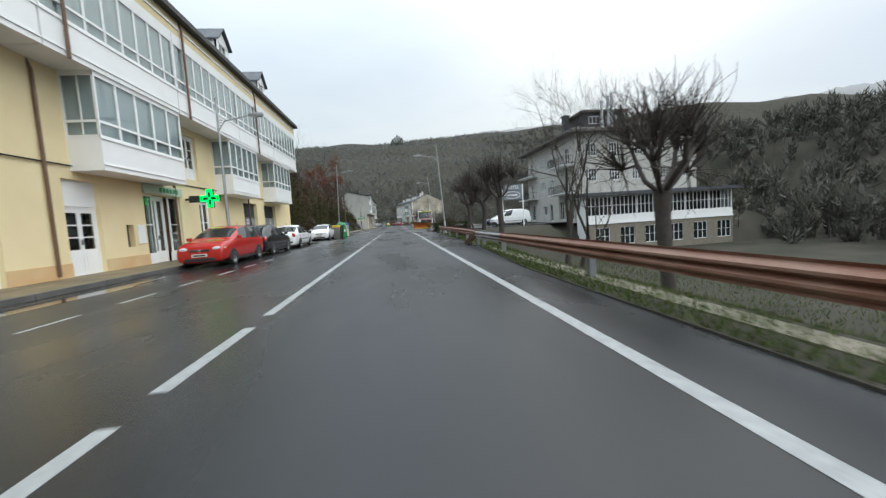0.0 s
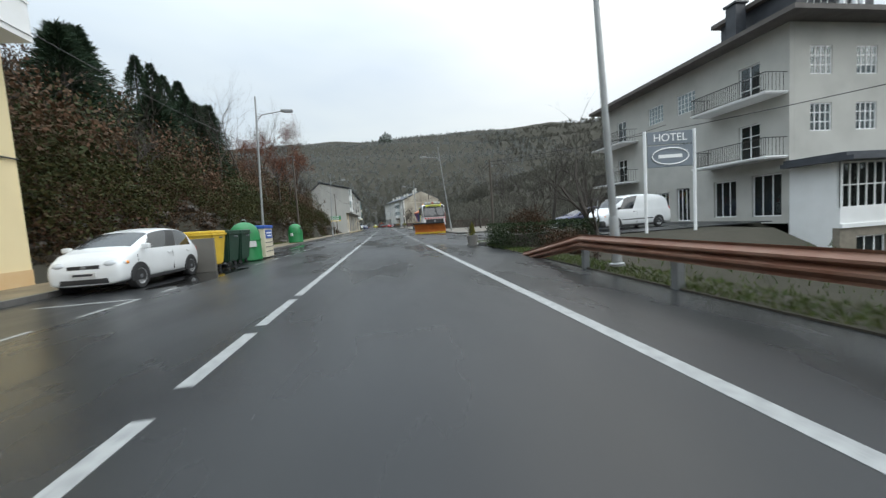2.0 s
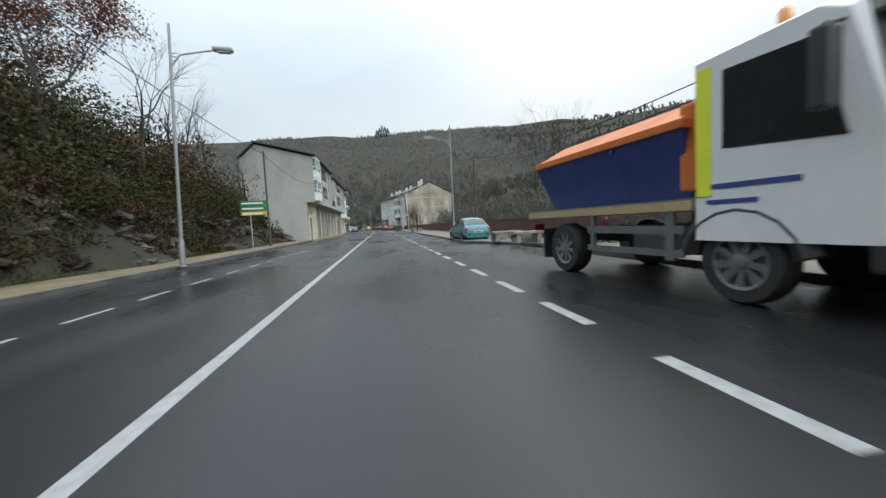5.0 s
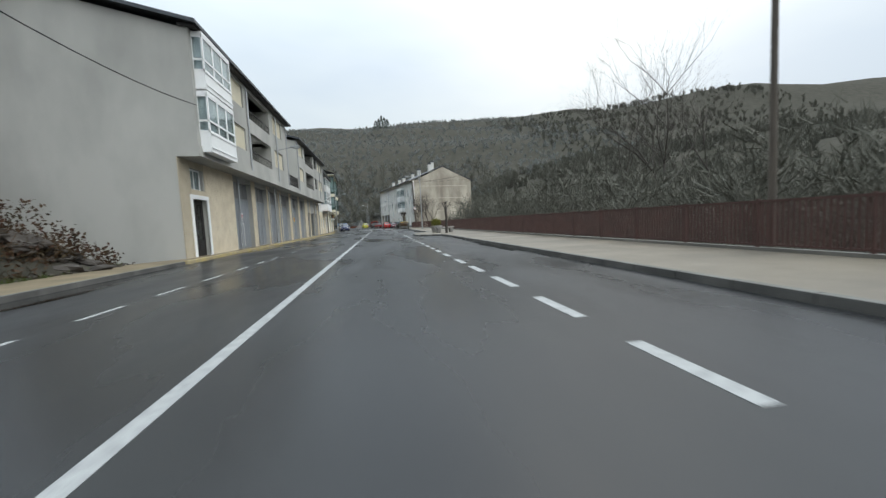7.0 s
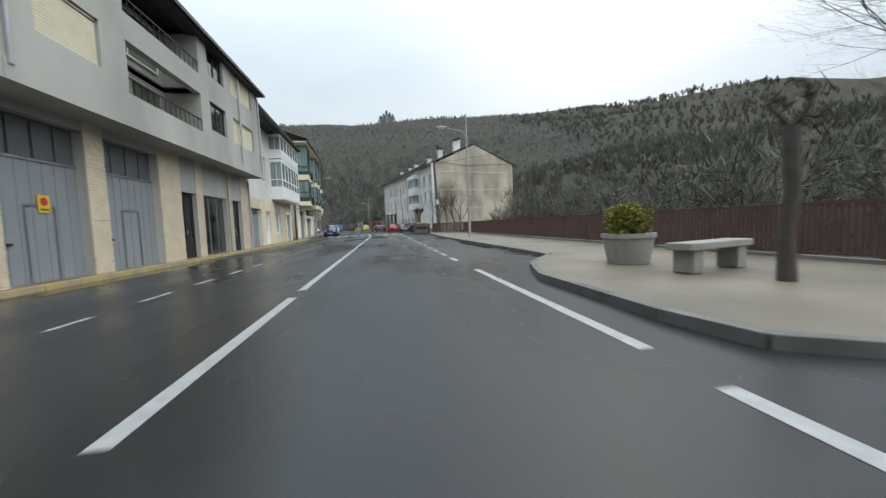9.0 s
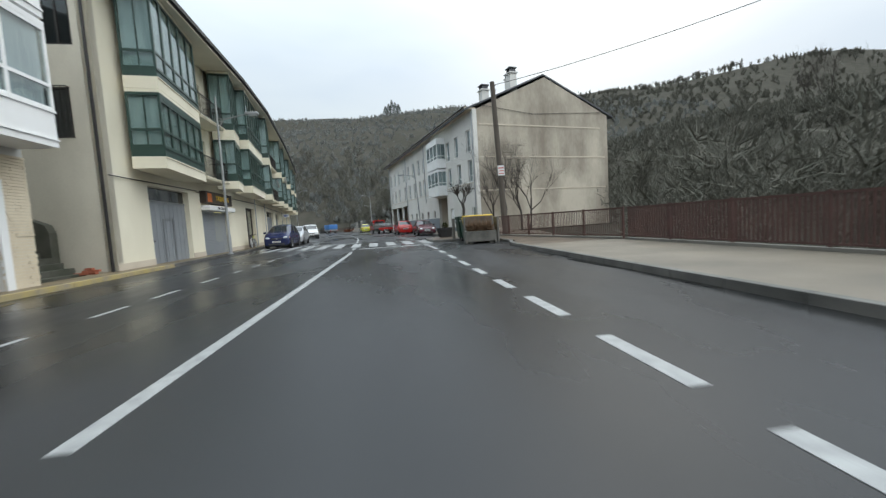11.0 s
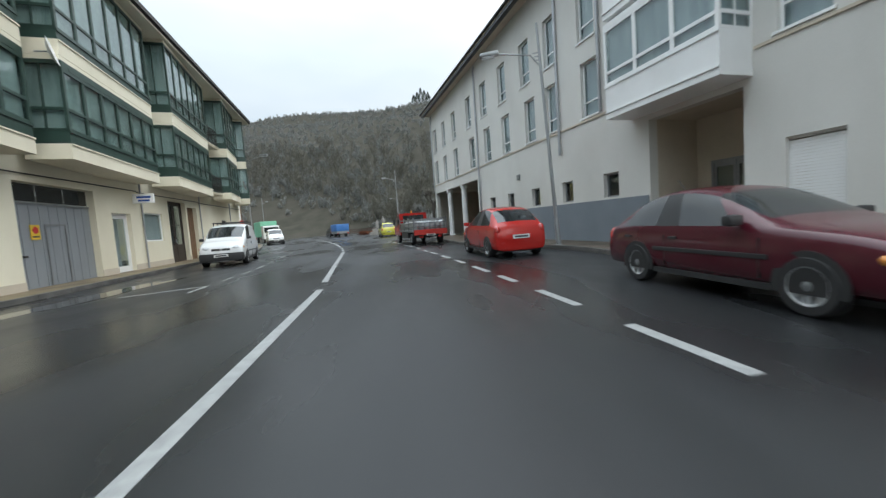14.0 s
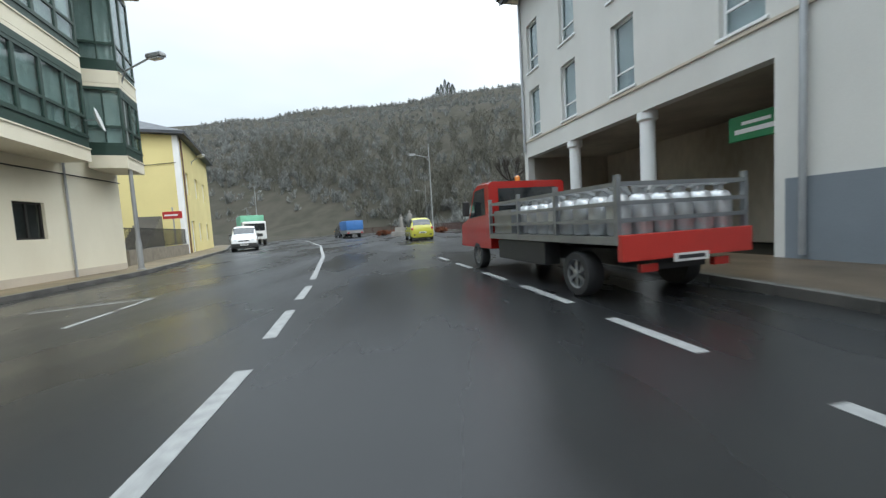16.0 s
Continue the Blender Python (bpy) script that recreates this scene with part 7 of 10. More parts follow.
def snow_plough_truck():
    m = pose(5.2, 66.25, 0, 0, 0, 185.5)
    o = thing("snow_plough_truck", m, "white gritting truck with orange snow plough and blue hopper", "truck")
    w = 1.22
    # cab: local y ahead, front face at y = 0.75
    bm = bmesh.new()
    pr = [(-1.05, 0.75), (-1.05, 3.0), (0.28, 3.02), (0.5, 2.9), (0.78, 1.75), (0.8, 0.75)]
    rings = []
    for x, k in ((-w, 0.06), (-w + 0.1, 0), (w - 0.1, 0), (w, 0.06)):
        rings.append([bm.verts.new((x, y - (k if y > 0 else 0), z - (k if z > 2.5 else 0))) for y, z in pr])
    for a, b in zip(rings, rings[1:]):
        for i in range(6):
            bm.faces.new((a[i], a[(i + 1) % 6], b[(i + 1) % 6], b[i]))
    bm.faces.new(rings[0])
    bm.faces.new(rings[-1][::-1])
    bmesh.ops.recalc_face_normals(bm, faces=bm.faces)
    cab = part("cab", bm, P_WHITE, o, smooth=30)
    part("windscreen_surround", quad_plate(bmesh.new(), [(-w + 0.02, 0.80, 1.70), (-w + 0.10, 0.505, 2.92), (w - 0.10, 0.505, 2.92), (w - 0.02, 0.80, 1.70)], 0.02), BLACKPLASTIC, cab)
    part("sun_visor", B((-w + 0.12, 0.50, 2.72, w - 0.12, 0.66, 2.78), bev=0.015), BLACKPLASTIC, cab)
    part("windscreen", quad_plate(bmesh.new(), [(-w + 0.12, 0.812, 1.82), (-w + 0.2, 0.59, 2.70), (w - 0.2, 0.59, 2.70), (w - 0.12, 0.812, 1.82)], 0.02), CARGLASS, cab)
    for sx in (-1, 1):
        q = [(sx * (w + 0.008), -0.7, 1.85), (sx * (w + 0.008), 0.45, 1.75), (sx * (w + 0.004), 0.22, 2.72), (sx * (w + 0.004), -0.7, 2.75)]
        part("side_window", quad_plate(bmesh.new(), q if sx > 0 else q[::-1], 0.02), CARGLASS, cab)
        part("yellow_strip", B((sx * w - 0.012, -1.04, 1.3, sx * w + 0.012, -0.84, 2.85)), FLUO, cab)
        ml = part("mirror", B((sx * (w + 0.28) - 0.1, 0.35, 1.95, sx * (w + 0.28) + 0.1, 0.5, 2.65), bev=0.03), BLACKPLASTIC, cab)
        part("mirror_arm", T([(sx * w, 0.4, 2.75), (sx * (w + 0.28), 0.42, 2.68)], 0.02, 6), BLACKPLASTIC, ml)
        part("headlight", B((sx * 0.92 - 0.2, 0.72, 0.82, sx * 0.92 + 0.2, 0.83, 1.02), bev=0.03), HEADLAMP, cab)
        part("mudguard", tube(bmesh.new(), [(sx * (w - 0.15), -0.55 + 0.68 * math.cos(a), 0.5 + 0.62 * math.sin(a)) for a in np.linspace(0.15, 2.99, 9)], 0.16, 6), BLACKPLASTIC, o, smooth=50)
        part("corner_panel", B((sx * 1.08 - 0.12, 0.7, 1.05, sx * 1.08 + 0.12, 0.84, 1.45), bev=0.03), P_WHITE, cab)
    part("hazard_band", B((-w + 0.05, 0.78, 1.48, w - 0.05, 0.815, 1.66)), PLATE, cab)
    stripes(o, -w + 0.06, w - 0.06, 0.822, 1.49, 1.65, 8)
    part("grille", B((-1.0, 0.77, 0.86, 1.0, 0.83, 1.46), (-0.8, 0.83, 1.1, 0.8, 0.845, 1.13), (-0.8, 0.83, 1.2, 0.8, 0.845, 1.23), (-0.8, 0.83, 1.3, 0.8, 0.845, 1.33), bev=0.006), BLACKPLASTIC, cab)
    part("emblem", lathe(bmesh.new(), [(0.12, 0), (0.12, 0.02)], 18), STEEL, cab, m=m @ Matrix.Translation((0, 0.85, 1.24)) @ Matrix.Rotation(radians(-90), 4, "X"))
    part("bumper", B((-w, 0.6, 0.5, w, 0.9, 0.8), bev=0.04), BLACKPLASTIC, o)
    ys = part("sign_board", B((-0.85, 0.5, 2.72, 0.85, 0.58, 3.0), bev=0.015), FLUO, cab, "lemon yellow roof board with dark writing bars")
    part("lettering_bar", B((-0.7, 0.581, 2.80, 0.7, 0.586, 2.86), (-0.6, 0.581, 2.90, 0.6, 0.586, 2.94)), PLATEINK, ys)
    lb = part("light_bar", B((-0.9, 0.1, 3.1, 0.9, 0.2, 3.16), (-0.85, 0.12, 3.0, -0.8, 0.18, 3.1), (0.8, 0.12, 3.0, 0.85, 0.18, 3.1)), BLACKPLASTIC, cab)
    for x in (-0.75, -0.35, 0.35, 0.75):
        part("spotlight", B((x - 0.12, 0.08, 3.16, x + 0.12, 0.24, 3.32), bev=0.03), HEADLAMP, lb, smooth=40)
    part("red_beacon", lathe(bmesh.new(), [(0.08, 0), (0.08, 0.14), (0.04, 0.18)], 14, (0, 0.15, 3.16)), TAILRED, lb, smooth=50)
    for x in (-1.0, 1.0):
        part("beacon", lathe(bmesh.new(), [(0.07, 0), (0.07, 0.16), (0.04, 0.2)], 14, (x, -0.2, 3.0)), AMBER, cab, smooth=50)
    for x in (-0.6, 0.3):
        part("wiper", T([(x, 0.845, 1.80), (x + 0.62, 0.80, 1.98)], 0.012, 5), BLACKPLASTIC, cab)
    part("side_marking", B((w, -0.9, 1.38, w + 0.008, 0.1, 1.44), (w, -0.9, 1.2, w + 0.008, -0.3, 1.25)), BLUE, cab)
    # chassis, bed and hopper
    part("chassis", B((-0.45, -5.2, 0.62, -0.3, 0.6, 0.88), (0.3, -5.2, 0.62, 0.45, 0.6, 0.88), (-0.3, -4.6, 0.65, 0.3, -4.4, 0.85), (-0.3, -2, 0.65, 0.3, -1.8, 0.85)), BLACKPLASTIC, o)
    part("tank", B((0.3, -2.4, 0.5, 1.0, -1.4, 0.95), bev=0.06), STEEL, o)
    bed = part("bed", B((-w, -5.5, 1.12, w, -1.1, 1.3)), STEEL, o)
    for sx in (-1, 1):
        part("bed_edge", B((sx * w - 0.015, -5.5, 1.14, sx * w + 0.015, -1.1, 1.27)), mat("pale_timber_edge", (0.42, 0.32, 0.17), 0.7), bed)
        part("side_guard", B((sx * (w - 0.04) - 0.02, -3.3, 0.82, sx * (w - 0.04) + 0.02, -1.25, 0.94), (sx * (w - 0.04) - 0.02, -3.3, 0.5, sx * (w - 0.04) + 0.02, -1.25, 0.6), (sx * (w - 0.04) - 0.03, -1.55, 0.45, sx * (w - 0.04) + 0.03, -1.4, 1.12), (sx * (w - 0.04) - 0.03, -3.2, 0.5, sx * (w - 0.04) + 0.03, -3.1, 1.12)), STEEL, o)
    def frustum(z0, z1, x0, x1, y0, y1, y2, y3):
        b = bmesh.new()
        lo = [b.verts.new(p) for p in ((-x0, y0, z0), (x0, y0, z0), (x0, y1, z0), (-x0, y1, z0))]
        hi = [b.verts.new(p) for p in ((-x1, y2, z1), (x1, y2, z1), (x1, y3, z1), (-x1, y3, z1))]
        b.faces.new(lo[::-1])
        b.faces.new(hi)
        for i in range(4):
            b.faces.new((lo[i], lo[(i + 1) % 4], hi[(i + 1) % 4], hi[i]))
        return b
    hop = part("hopper", frustum(1.32, 2.25, 0.75, 1.14, -5.1, -1.5, -5.2, -1.35), BLUE, o, "blue steel salt hopper")
    part("hopper_rib", B(*[(-1.15 + 0.0, y - 0.03, 2.16, 1.15, y + 0.03, 2.25) for y in (-4.8, -3.8, -2.7)]), BLUE, hop)
    part("hopper_rim", B((-1.17, -5.25, 2.25, 1.17, -1.3, 2.38), bev=0.02), ORANGE, hop)
    part("hopper_cover", frustum(2.38, 2.72, 1.12, 0.5, -5.2, -1.35, -5.0, -1.5), ORANGE, hop, "orange hopper cover")
    part("hopper_end", B((-1.0, -1.5, 1.4, 1.0, -1.15, 2.6), bev=0.05), ORANGE, hop)
    part("ladder", B((-0.9, -5.42, 1.3, -0.84, -5.36, 2.5), (-0.5, -5.42, 1.3, -0.44, -5.36, 2.5), *[(-0.84, -5.41, z, -0.5, -5.37, z + 0.03) for z in (1.5, 1.8, 2.1, 2.4)]), STEEL, o)
    for sx in (-1, 1):
        wheel(o, sx * (w - 0.2), -0.55, 0.5, 0.3, sx, 9, STEEL)
        wheel(o, sx * (w - 0.2), -4.1, 0.5, 0.34, sx, 9, STEEL)
        part("mud_flap", B((sx * (w - 0.2) - 0.2, -4.85, 0.25, sx * (w - 0.2) + 0.2, -4.82, 0.9)), BLACKPLASTIC, o)
        part("tail_light", B((sx * 0.95 - 0.12, -5.54, 0.85, sx * 0.95 + 0.12, -5.48, 1.0)), TAILRED, o)
    # plough blade: a curved sheet with a yellow cutting edge, set askew
    ln = math.hypot(2.91, 2.0)
    prof = [(0.0, 0.05), (-0.05, 0.2), (-0.02, 0.45), (0.08, 0.75), (0.22, 1.02)]
    def sheet(pf, x0, x1, th):
        b = bmesh.new()
        for (ya, za), (yb, zb) in zip(pf, pf[1:]):
            nx = 10
            for i in range(nx):
                a0, a1 = x0 + (x1 - x0) * i / nx, x0 + (x1 - x0) * (i + 1) / nx
                quad_plate(b, [(a0, -ya, za), (a1, -ya, za), (a1, -yb, zb), (a0, -yb, zb)], -th)
        bmesh.ops.remove_doubles(b, verts=b.verts, dist=0.0005)
        bmesh.ops.recalc_face_normals(b, faces=b.faces)
        return b
    pm = facing((3.03, 64.6), (5.94, 62.6))
    blade = part("plough_blade", sheet(prof, 0, ln, 0.03), mat("worn_orange_blade", (0.60, 0.17, 0.03), 0.45, c2=(0.46, 0.11, 0.02), scale=1.2, fine=30, wear=0.7), o, "curved orange plough blade with worn patches", m=pm, smooth=30)
    part("cutting_edge", B((0.0, -0.03, 0.0, ln, 0.02, 0.16)), YELLOW, blade)
    part("top_flap", B((-0.04, -0.34, 0.98, ln + 0.04, -0.2, 1.12), bev=0.02), BLACKPLASTIC, blade)
    for x in (0.25, ln - 0.45):
        part("worn_patch", B((x - 0.2, 0.035, 0.25, x + 0.2, 0.052, 0.33), (x - 0.1, 0.02, 0.33, x + 0.22, 0.04, 0.42)), BAND, blade)
    for x in (0.9, ln - 0.9):
        part("push_arm", T([(x, 0.1, 0.5), (x, 1.3, 0.6)], 0.06, 8), STEEL, blade)
    for x in (0.12, ln - 0.1):
        part("blade_marker", T([(x, 0.25, 1.05), (x + 0.06, 0.25, 2.1)], 0.022, 8), SIGNRED, blade, "thin red marker rod")
    return o


snow_plough_truck()


def gas_truck():
    m = facing((-0.85, 195.5), (-0.85 - 0.22, 196.35)) @ Matrix.Rotation(radians(-90), 4, "Z")
    o = thing("flatbed_truck", m, "red flatbed delivery truck loaded with grey gas bottles", "truck")
    w = 0.92
    bm = bmesh.new()
    pr = [(3.05, 0.5), (3.05, 1.95), (3.7, 1.98), (3.95, 1.9), (4.45, 1.2), (5.05, 1.05), (5.15, 0.5)]
    rings = [[bm.verts.new((x, y - (k if y > 4 else 0), z - (k if z > 1.5 else 0))) for y, z in pr] for x, k in ((-w, 0.05), (-w + 0.08, 0), (w - 0.08, 0), (w, 0.05))]
    for a, b in zip(rings, rings[1:]):
        for i in range(7):
            bm.faces.new((a[i], a[(i + 1) % 7], b[(i + 1) % 7], b[i]))
    bm.faces.new(rings[0])
    bm.faces.new(rings[-1][::-1])
    bmesh.ops.recalc_face_normals(bm, faces=bm.faces)
    cab = part("cab", bm, P_RED, o, smooth=30)
    part("rear_window", B((-0.7, 3.03, 1.3, 0.7, 3.06, 1.8)), CARGLASS, cab)
    part("windscreen", quad_plate(bmesh.new(), [(-w + 0.1, 4.47, 1.24), (-w + 0.14, 4.02, 1.86), (w - 0.14, 4.02, 1.86), (w - 0.1, 4.47, 1.24)], 0.03), CARGLASS, cab)
    for sx in (-1, 1):
        q = [(sx * (w + 0.008), 3.3, 1.25), (sx * (w + 0.008), 4.3, 1.2), (sx * (w + 0.005), 3.9, 1.82), (sx * (w + 0.005), 3.3, 1.84)]
        part("side_window", quad_plate(bmesh.new(), q if sx > 0 else q[::-1], 0.02), CARGLASS, cab)
        part("mirror", B((sx * (w + 0.16) - 0.08, 4.1, 1.25, sx * (w + 0.16) + 0.08, 4.2, 1.6), bev=0.03), BLACKPLASTIC, cab)
        wheel(o, sx * (w - 0.1), 0.0, 0.31, 0.24, sx, 6, STEEL)
        wheel(o, sx * (w - 0.1), 3.9, 0.31, 0.2, sx, 6, STEEL)
        part("tail_light", B((sx * 0.75 - 0.2, -0.94, 0.62, sx * 0.75 + 0.2, -0.88, 0.74)), TAILRED, o)
        part("lower_light", B((sx * 0.55 - 0.12, -0.9, 0.4, sx * 0.55 + 0.12, -0.84, 0.5)), TAILRED, o)
        part("side_box", B((sx * 0.8 - 0.14, 0.8, 0.35, sx * 0.8 + 0.14, 2.6, 0.72), bev=0.02), BLACKPLASTIC, o)
    part("roof_beacon", lathe(bmesh.new(), [(0.06, 0), (0.06, 0.12), (0.03, 0.15)], 12, (0, 3.5, 1.97)), AMBER, cab)
    part("chassis", B((-0.4, -0.8, 0.4, 0.4, 3.6, 0.62)), BLACKPLASTIC, o)
    part("bed", B((-0.98, -0.9, 0.74, 0.98, 2.95, 0.84)), STEEL, o)
    part("rear_beam", B((-0.98, -0.96, 0.55, 0.98, -0.88, 0.86), bev=0.01), REDPAINT, o)
    p = part("number_plate", B((-0.26, -0.97, 0.5, 0.26, -0.955, 0.6)), PLATE, o)
    part("plate_bar", B((-0.2, -0.976, 0.53, 0.2, -0.97, 0.575)), PLATEINK, p)
    for x0, x1, y0, y1 in ((-0.98, -0.94, -0.9, 2.95), (0.94, 0.98, -0.9, 2.95), (-0.94, 0.94, -0.9, -0.86), (-0.94, 0.94, 2.9, 2.94)):
        for z in (1.0, 1.2, 1.42):
            part("rail", B((x0, y0, z, x1, y1, z + 0.05)), STEEL, o)
    for x in (-0.96, 0.96):
        for y in (-0.87, 0.4, 1.6, 2.9):
            part("stake", B((x - 0.03, y - 0.03, 0.84, x + 0.03, y + 0.03, 1.55)), STEEL, o)
    part("crate", B((-0.92, 2.0, 0.85, 0.0, 2.8, 1.3)), STEEL, o)
    first = None
    for i in range(6):
        for j in range(9):
            x, y = -0.78 + i * 0.312, -0.68 + j * 0.335
            b = lathe(bmesh.new(), [(0.12, 0), (0.145, 0.03), (0.145, 0.40), (0.10, 0.48), (0.05, 0.50), (0.05, 0.56), (0.10, 0.57), (0.10, 0.60)], 12) if first is None else None
            mm = m @ Matrix.Translation((x, y, 0.845))
            if first is None:
                g = part("gas_bottle", b, GASORANGE, m=mm, smooth=40)
                first = tagged(g, "silver-grey gas bottle standing on the truck bed", "gas bottle", "gas bottles on the truck")
            elif j < 8 or (j < 9 and i > 2):
                copy_thing(first, mm)


gas_truck()


def trailer_rig():
    m = pose(-14.6, 237.0, 0, 0, 0, 25)
    o = thing("box_trailer", m, "box trailer with a blue tarpaulin cover on the road", "trailer")
    part("bed", B((-1.0, -2.2, 0.55, 1.0, 2.0, 0.75), bev=0.02), STEEL, o)
    bm = B((-1.02, -2.22, 0.95, 1.02, 2.02, 2.1), bev=0.1)
    part("tarpaulin", bm, TARP, o, "taut blue tarpaulin", smooth=40)
    part("side_board", B((-1.0, -2.2, 0.75, 1.0, 2.0, 0.96)), STEEL, o)
    for sx in (-1, 1):
        wheel(o, sx * 0.95, -0.4, 0.3, 0.18, sx)
        wheel(o, sx * 0.95, 0.4, 0.3, 0.18, sx)
        part("tail_light", B((sx * 0.8 - 0.12, -2.24, 0.58, sx * 0.8 + 0.12, -2.2, 0.7)), TAILRED, o)
    part("drawbar", T([(0, 2.0, 0.6), (0, 3.2, 0.5)], 0.05, 8), STEEL, o)
    car(pose(-16.8, 241.6, 0, 0, 0, 25), "dark off-road car hitched to the trailer", P_BLACK, L=4.3, W=1.75, H=1.75, belt=1.1, hood=1.05, ws=(0.9, 0.5), rs=(-2.0, -1.9), wf=1.3, wr=-1.3, wheel_r=0.34, boxy=0.6, group="")
    g = thing("lorry", pose(-24.2, 231.5, 0, 0, 0, 212), "green and white lorry parked by the yellow house", "truck")
    part("cargo_box", B((-1.15, -4.2, 0.9, 1.15, 1.2, 3.2), bev=0.08), mat("pale_green_cover", (0.16, 0.42, 0.28), 0.6), g)
    cb = part("cab", B((-1.1, 1.3, 0.6, 1.1, 2.9, 2.5), bev=0.12), P_WHITE, g)
    part("windscreen", B((-0.95, 2.9, 1.5, 0.95, 2.92, 2.25)), CARGLASS, cb)
    part("grille", B((-0.7, 2.9, 0.9, 0.7, 2.92, 1.2)), BLACKPLASTIC, cb)
    part("chassis", B((-0.5, -3.3, 0.5, 0.5, 2.6, 0.9)), BLACKPLASTIC, g)
    for sx in (-1, 1):
        for y in (2.0, -2.6):
            wheel(g, sx * 0.95, y, 0.45, 0.26, sx, 8, STEEL)


trailer_rig()


# ---- street furniture ----
def street_lamp(m, h=8.8, arm=1.5, double=False, label="tall grey street lamp with a single arm"):
    o = thing("street_lamp", m, label, "street lamp", "street lamps")
    part("base", lathe(bmesh.new(), [(0.14, 0), (0.14, 0.04), (0.09, 0.06), (0.09, 0.9), (0.075, 0.95)], 14), LAMPGREY, o, smooth=40)
    part("pole", T([(0, 0, 0.9), (0, 0, h)], [0.07, 0.042], 10), LAMPGREY, o, smooth=40)
    z = h - 0.9
    part("arm", T([(0, 0, z - 0.55), (arm * 0.2, 0, z - 0.12), (arm, 0, z + 0.12)], 0.028, 7), LAMPGREY, o, smooth=40)
    for i in range(4):
        part("brace", B((0.02, -0.012, z - 0.45 + 0.12 * i, 0.08 + 0.05 * i, 0.012, z - 0.42 + 0.12 * i)), LAMPGREY, o)
    bm = bmesh.new()
    box(bm, arm - 0.15, -0.12, z + 0.06, arm + 0.5, 0.12, z + 0.2, bev=0.05)
    hd = part("lamp_head", bm, LAMPGREY, o, smooth=40)
    part("diffuser", B((arm, -0.09, z + 0.02, arm + 0.42, 0.09, z + 0.062), bev=0.015), HEADLAMP, hd)
    return o


lamp0 = street_lamp(pose(-7.5, 18.4, 0.1), 7.2)
for x, y, rz, h in ((-7.05, 48.4, 0, 8.8), (-7.1, 77.4, 0, 8.3), (-7.57, 118.1, 0, 7.8), (-8.2, 163.2, 0, 8.0), (-14.3, 203.5, -15, 8.0), (-22.5, 219.5, -30, 8.0), (6.7, 63.4, 180, 8.6), (4.35, 32.0, 180, 7.5), (5.4, 91, 180, 8.4), (5.6, 140.5, 180, 8.2), (3.6, 186.2, 170, 7.6), (-4.2, 228, 180, 9.0), (-30, 245, -40, 8.0), (-5.8, 262, 180, 8.5)):
    if (x, y) in ((-7.05, 48.4), (-7.1, 77.4), (6.7, 63.4), (3.6, 186.2), (4.35, 32.0)):
        street_lamp(pose(x, y, 0.08, 0, 0, rz) @ Matrix.Rotation(radians(6 if (x, y) == (6.7, 63.4) else 3 if x > 0 else 2), 4, "Y"), h)
    else:
        copy_thing(lamp0, pose(x, y, 0.1, 0, 0, rz) @ Matrix.Diagonal((1, 1, h / 7.2, 1)))


def wooden_pole(m, h, r=0.13, label="weathered wooden power pole"):
    o = thing("wooden_pole", m, label, "pole", "wooden poles")
    part("shaft", T([(0, 0, 0), (0, 0, h)], [r, r * 0.72], 12), POLEWOOD, o, smooth=40)
    for z in (h - 0.25, h - 0.55):
        part("insulator", lathe(bmesh.new(), [(0.03, 0), (0.05, 0.05), (0.03, 0.1)], 8, (0.16, 0, z)), STEEL, o)
        part("hook", T([(0, 0, z), (0.16, 0, z)], 0.014, 5), STEEL, o)
    return o


wooden_pole(pose(8.2, 53.4, 0), 5.6, 0.1)
wooden_pole(pose(-7.9, 61.6, 0.1), 8.0, 0.09)
wooden_pole(pose(-8.3, 92.5, 0.1), 7.0, 0.08)
wooden_pole(pose(8.45, 96, 0.0), 7.0, 0.08)
wp = wooden_pole(pose(7.15, 164.9, 0.1, 0, -2.5, 0), 9.2, 0.19, "leaning dark wooden pole with a white notice")
nt_ = part("notice", B((-0.2, -0.24, 3.6, 0.2, -0.21, 4.2)), PLATE, wp, "white paper notice with red bars")
part("notice_bar", B((-0.16, -0.246, 4.02, 0.16, -0.24, 4.08), (-0.16, -0.246, 3.86, 0.16, -0.24, 3.9), (-0.16, -0.246, 3.7, 0.16, -0.24, 3.74)), SIGNRED, nt_)


def cable(pts, r=0.018, sag=0.5, label="thin black overhead cable sagging between poles"):
    P = []
    for a, b in zip(pts, pts[1:]):
        for k in range(13):
            t = k / 12
            p = Vector(a).lerp(Vector(b), t)
            p.z -= sag * 4 * t * (1 - t)
            P.append(tuple(p))
    return tagged(part("overhead_cable", T(P, r, 5), DARKMETAL), label, "cable", "overhead cables")


cable([(8.2, 53.4, 5.45), (20.4, 56, 7.6)], sag=0.4)
cable([(8.2, 53.4, 5.2), (20.4, 50, 7.0)], sag=0.4)
cable([(8.2, 53.4, 5.45), (8.45, 96, 6.9)], sag=1.6)
cable([(8.2, 53.4, 5.2), (8.45, 96, 6.7)], sag=1.8)
cable([(8.2, 53.4, 5.45), (30, 20, 6.5)], sag=0.8)
cable([(-9.9, 37.4, 7.5), (-7.9, 61.6, 7.9), (-8.3, 92.5, 6.9), (-7.0, 105.6, 6.2)], sag=0.6)
cable([(6.6, 164.7, 9.1), (10, 173.5, 10.8)], sag=0.2)
cable([(6.6, 164.7, 9.0), (24, 150, 11)], sag=0.6)


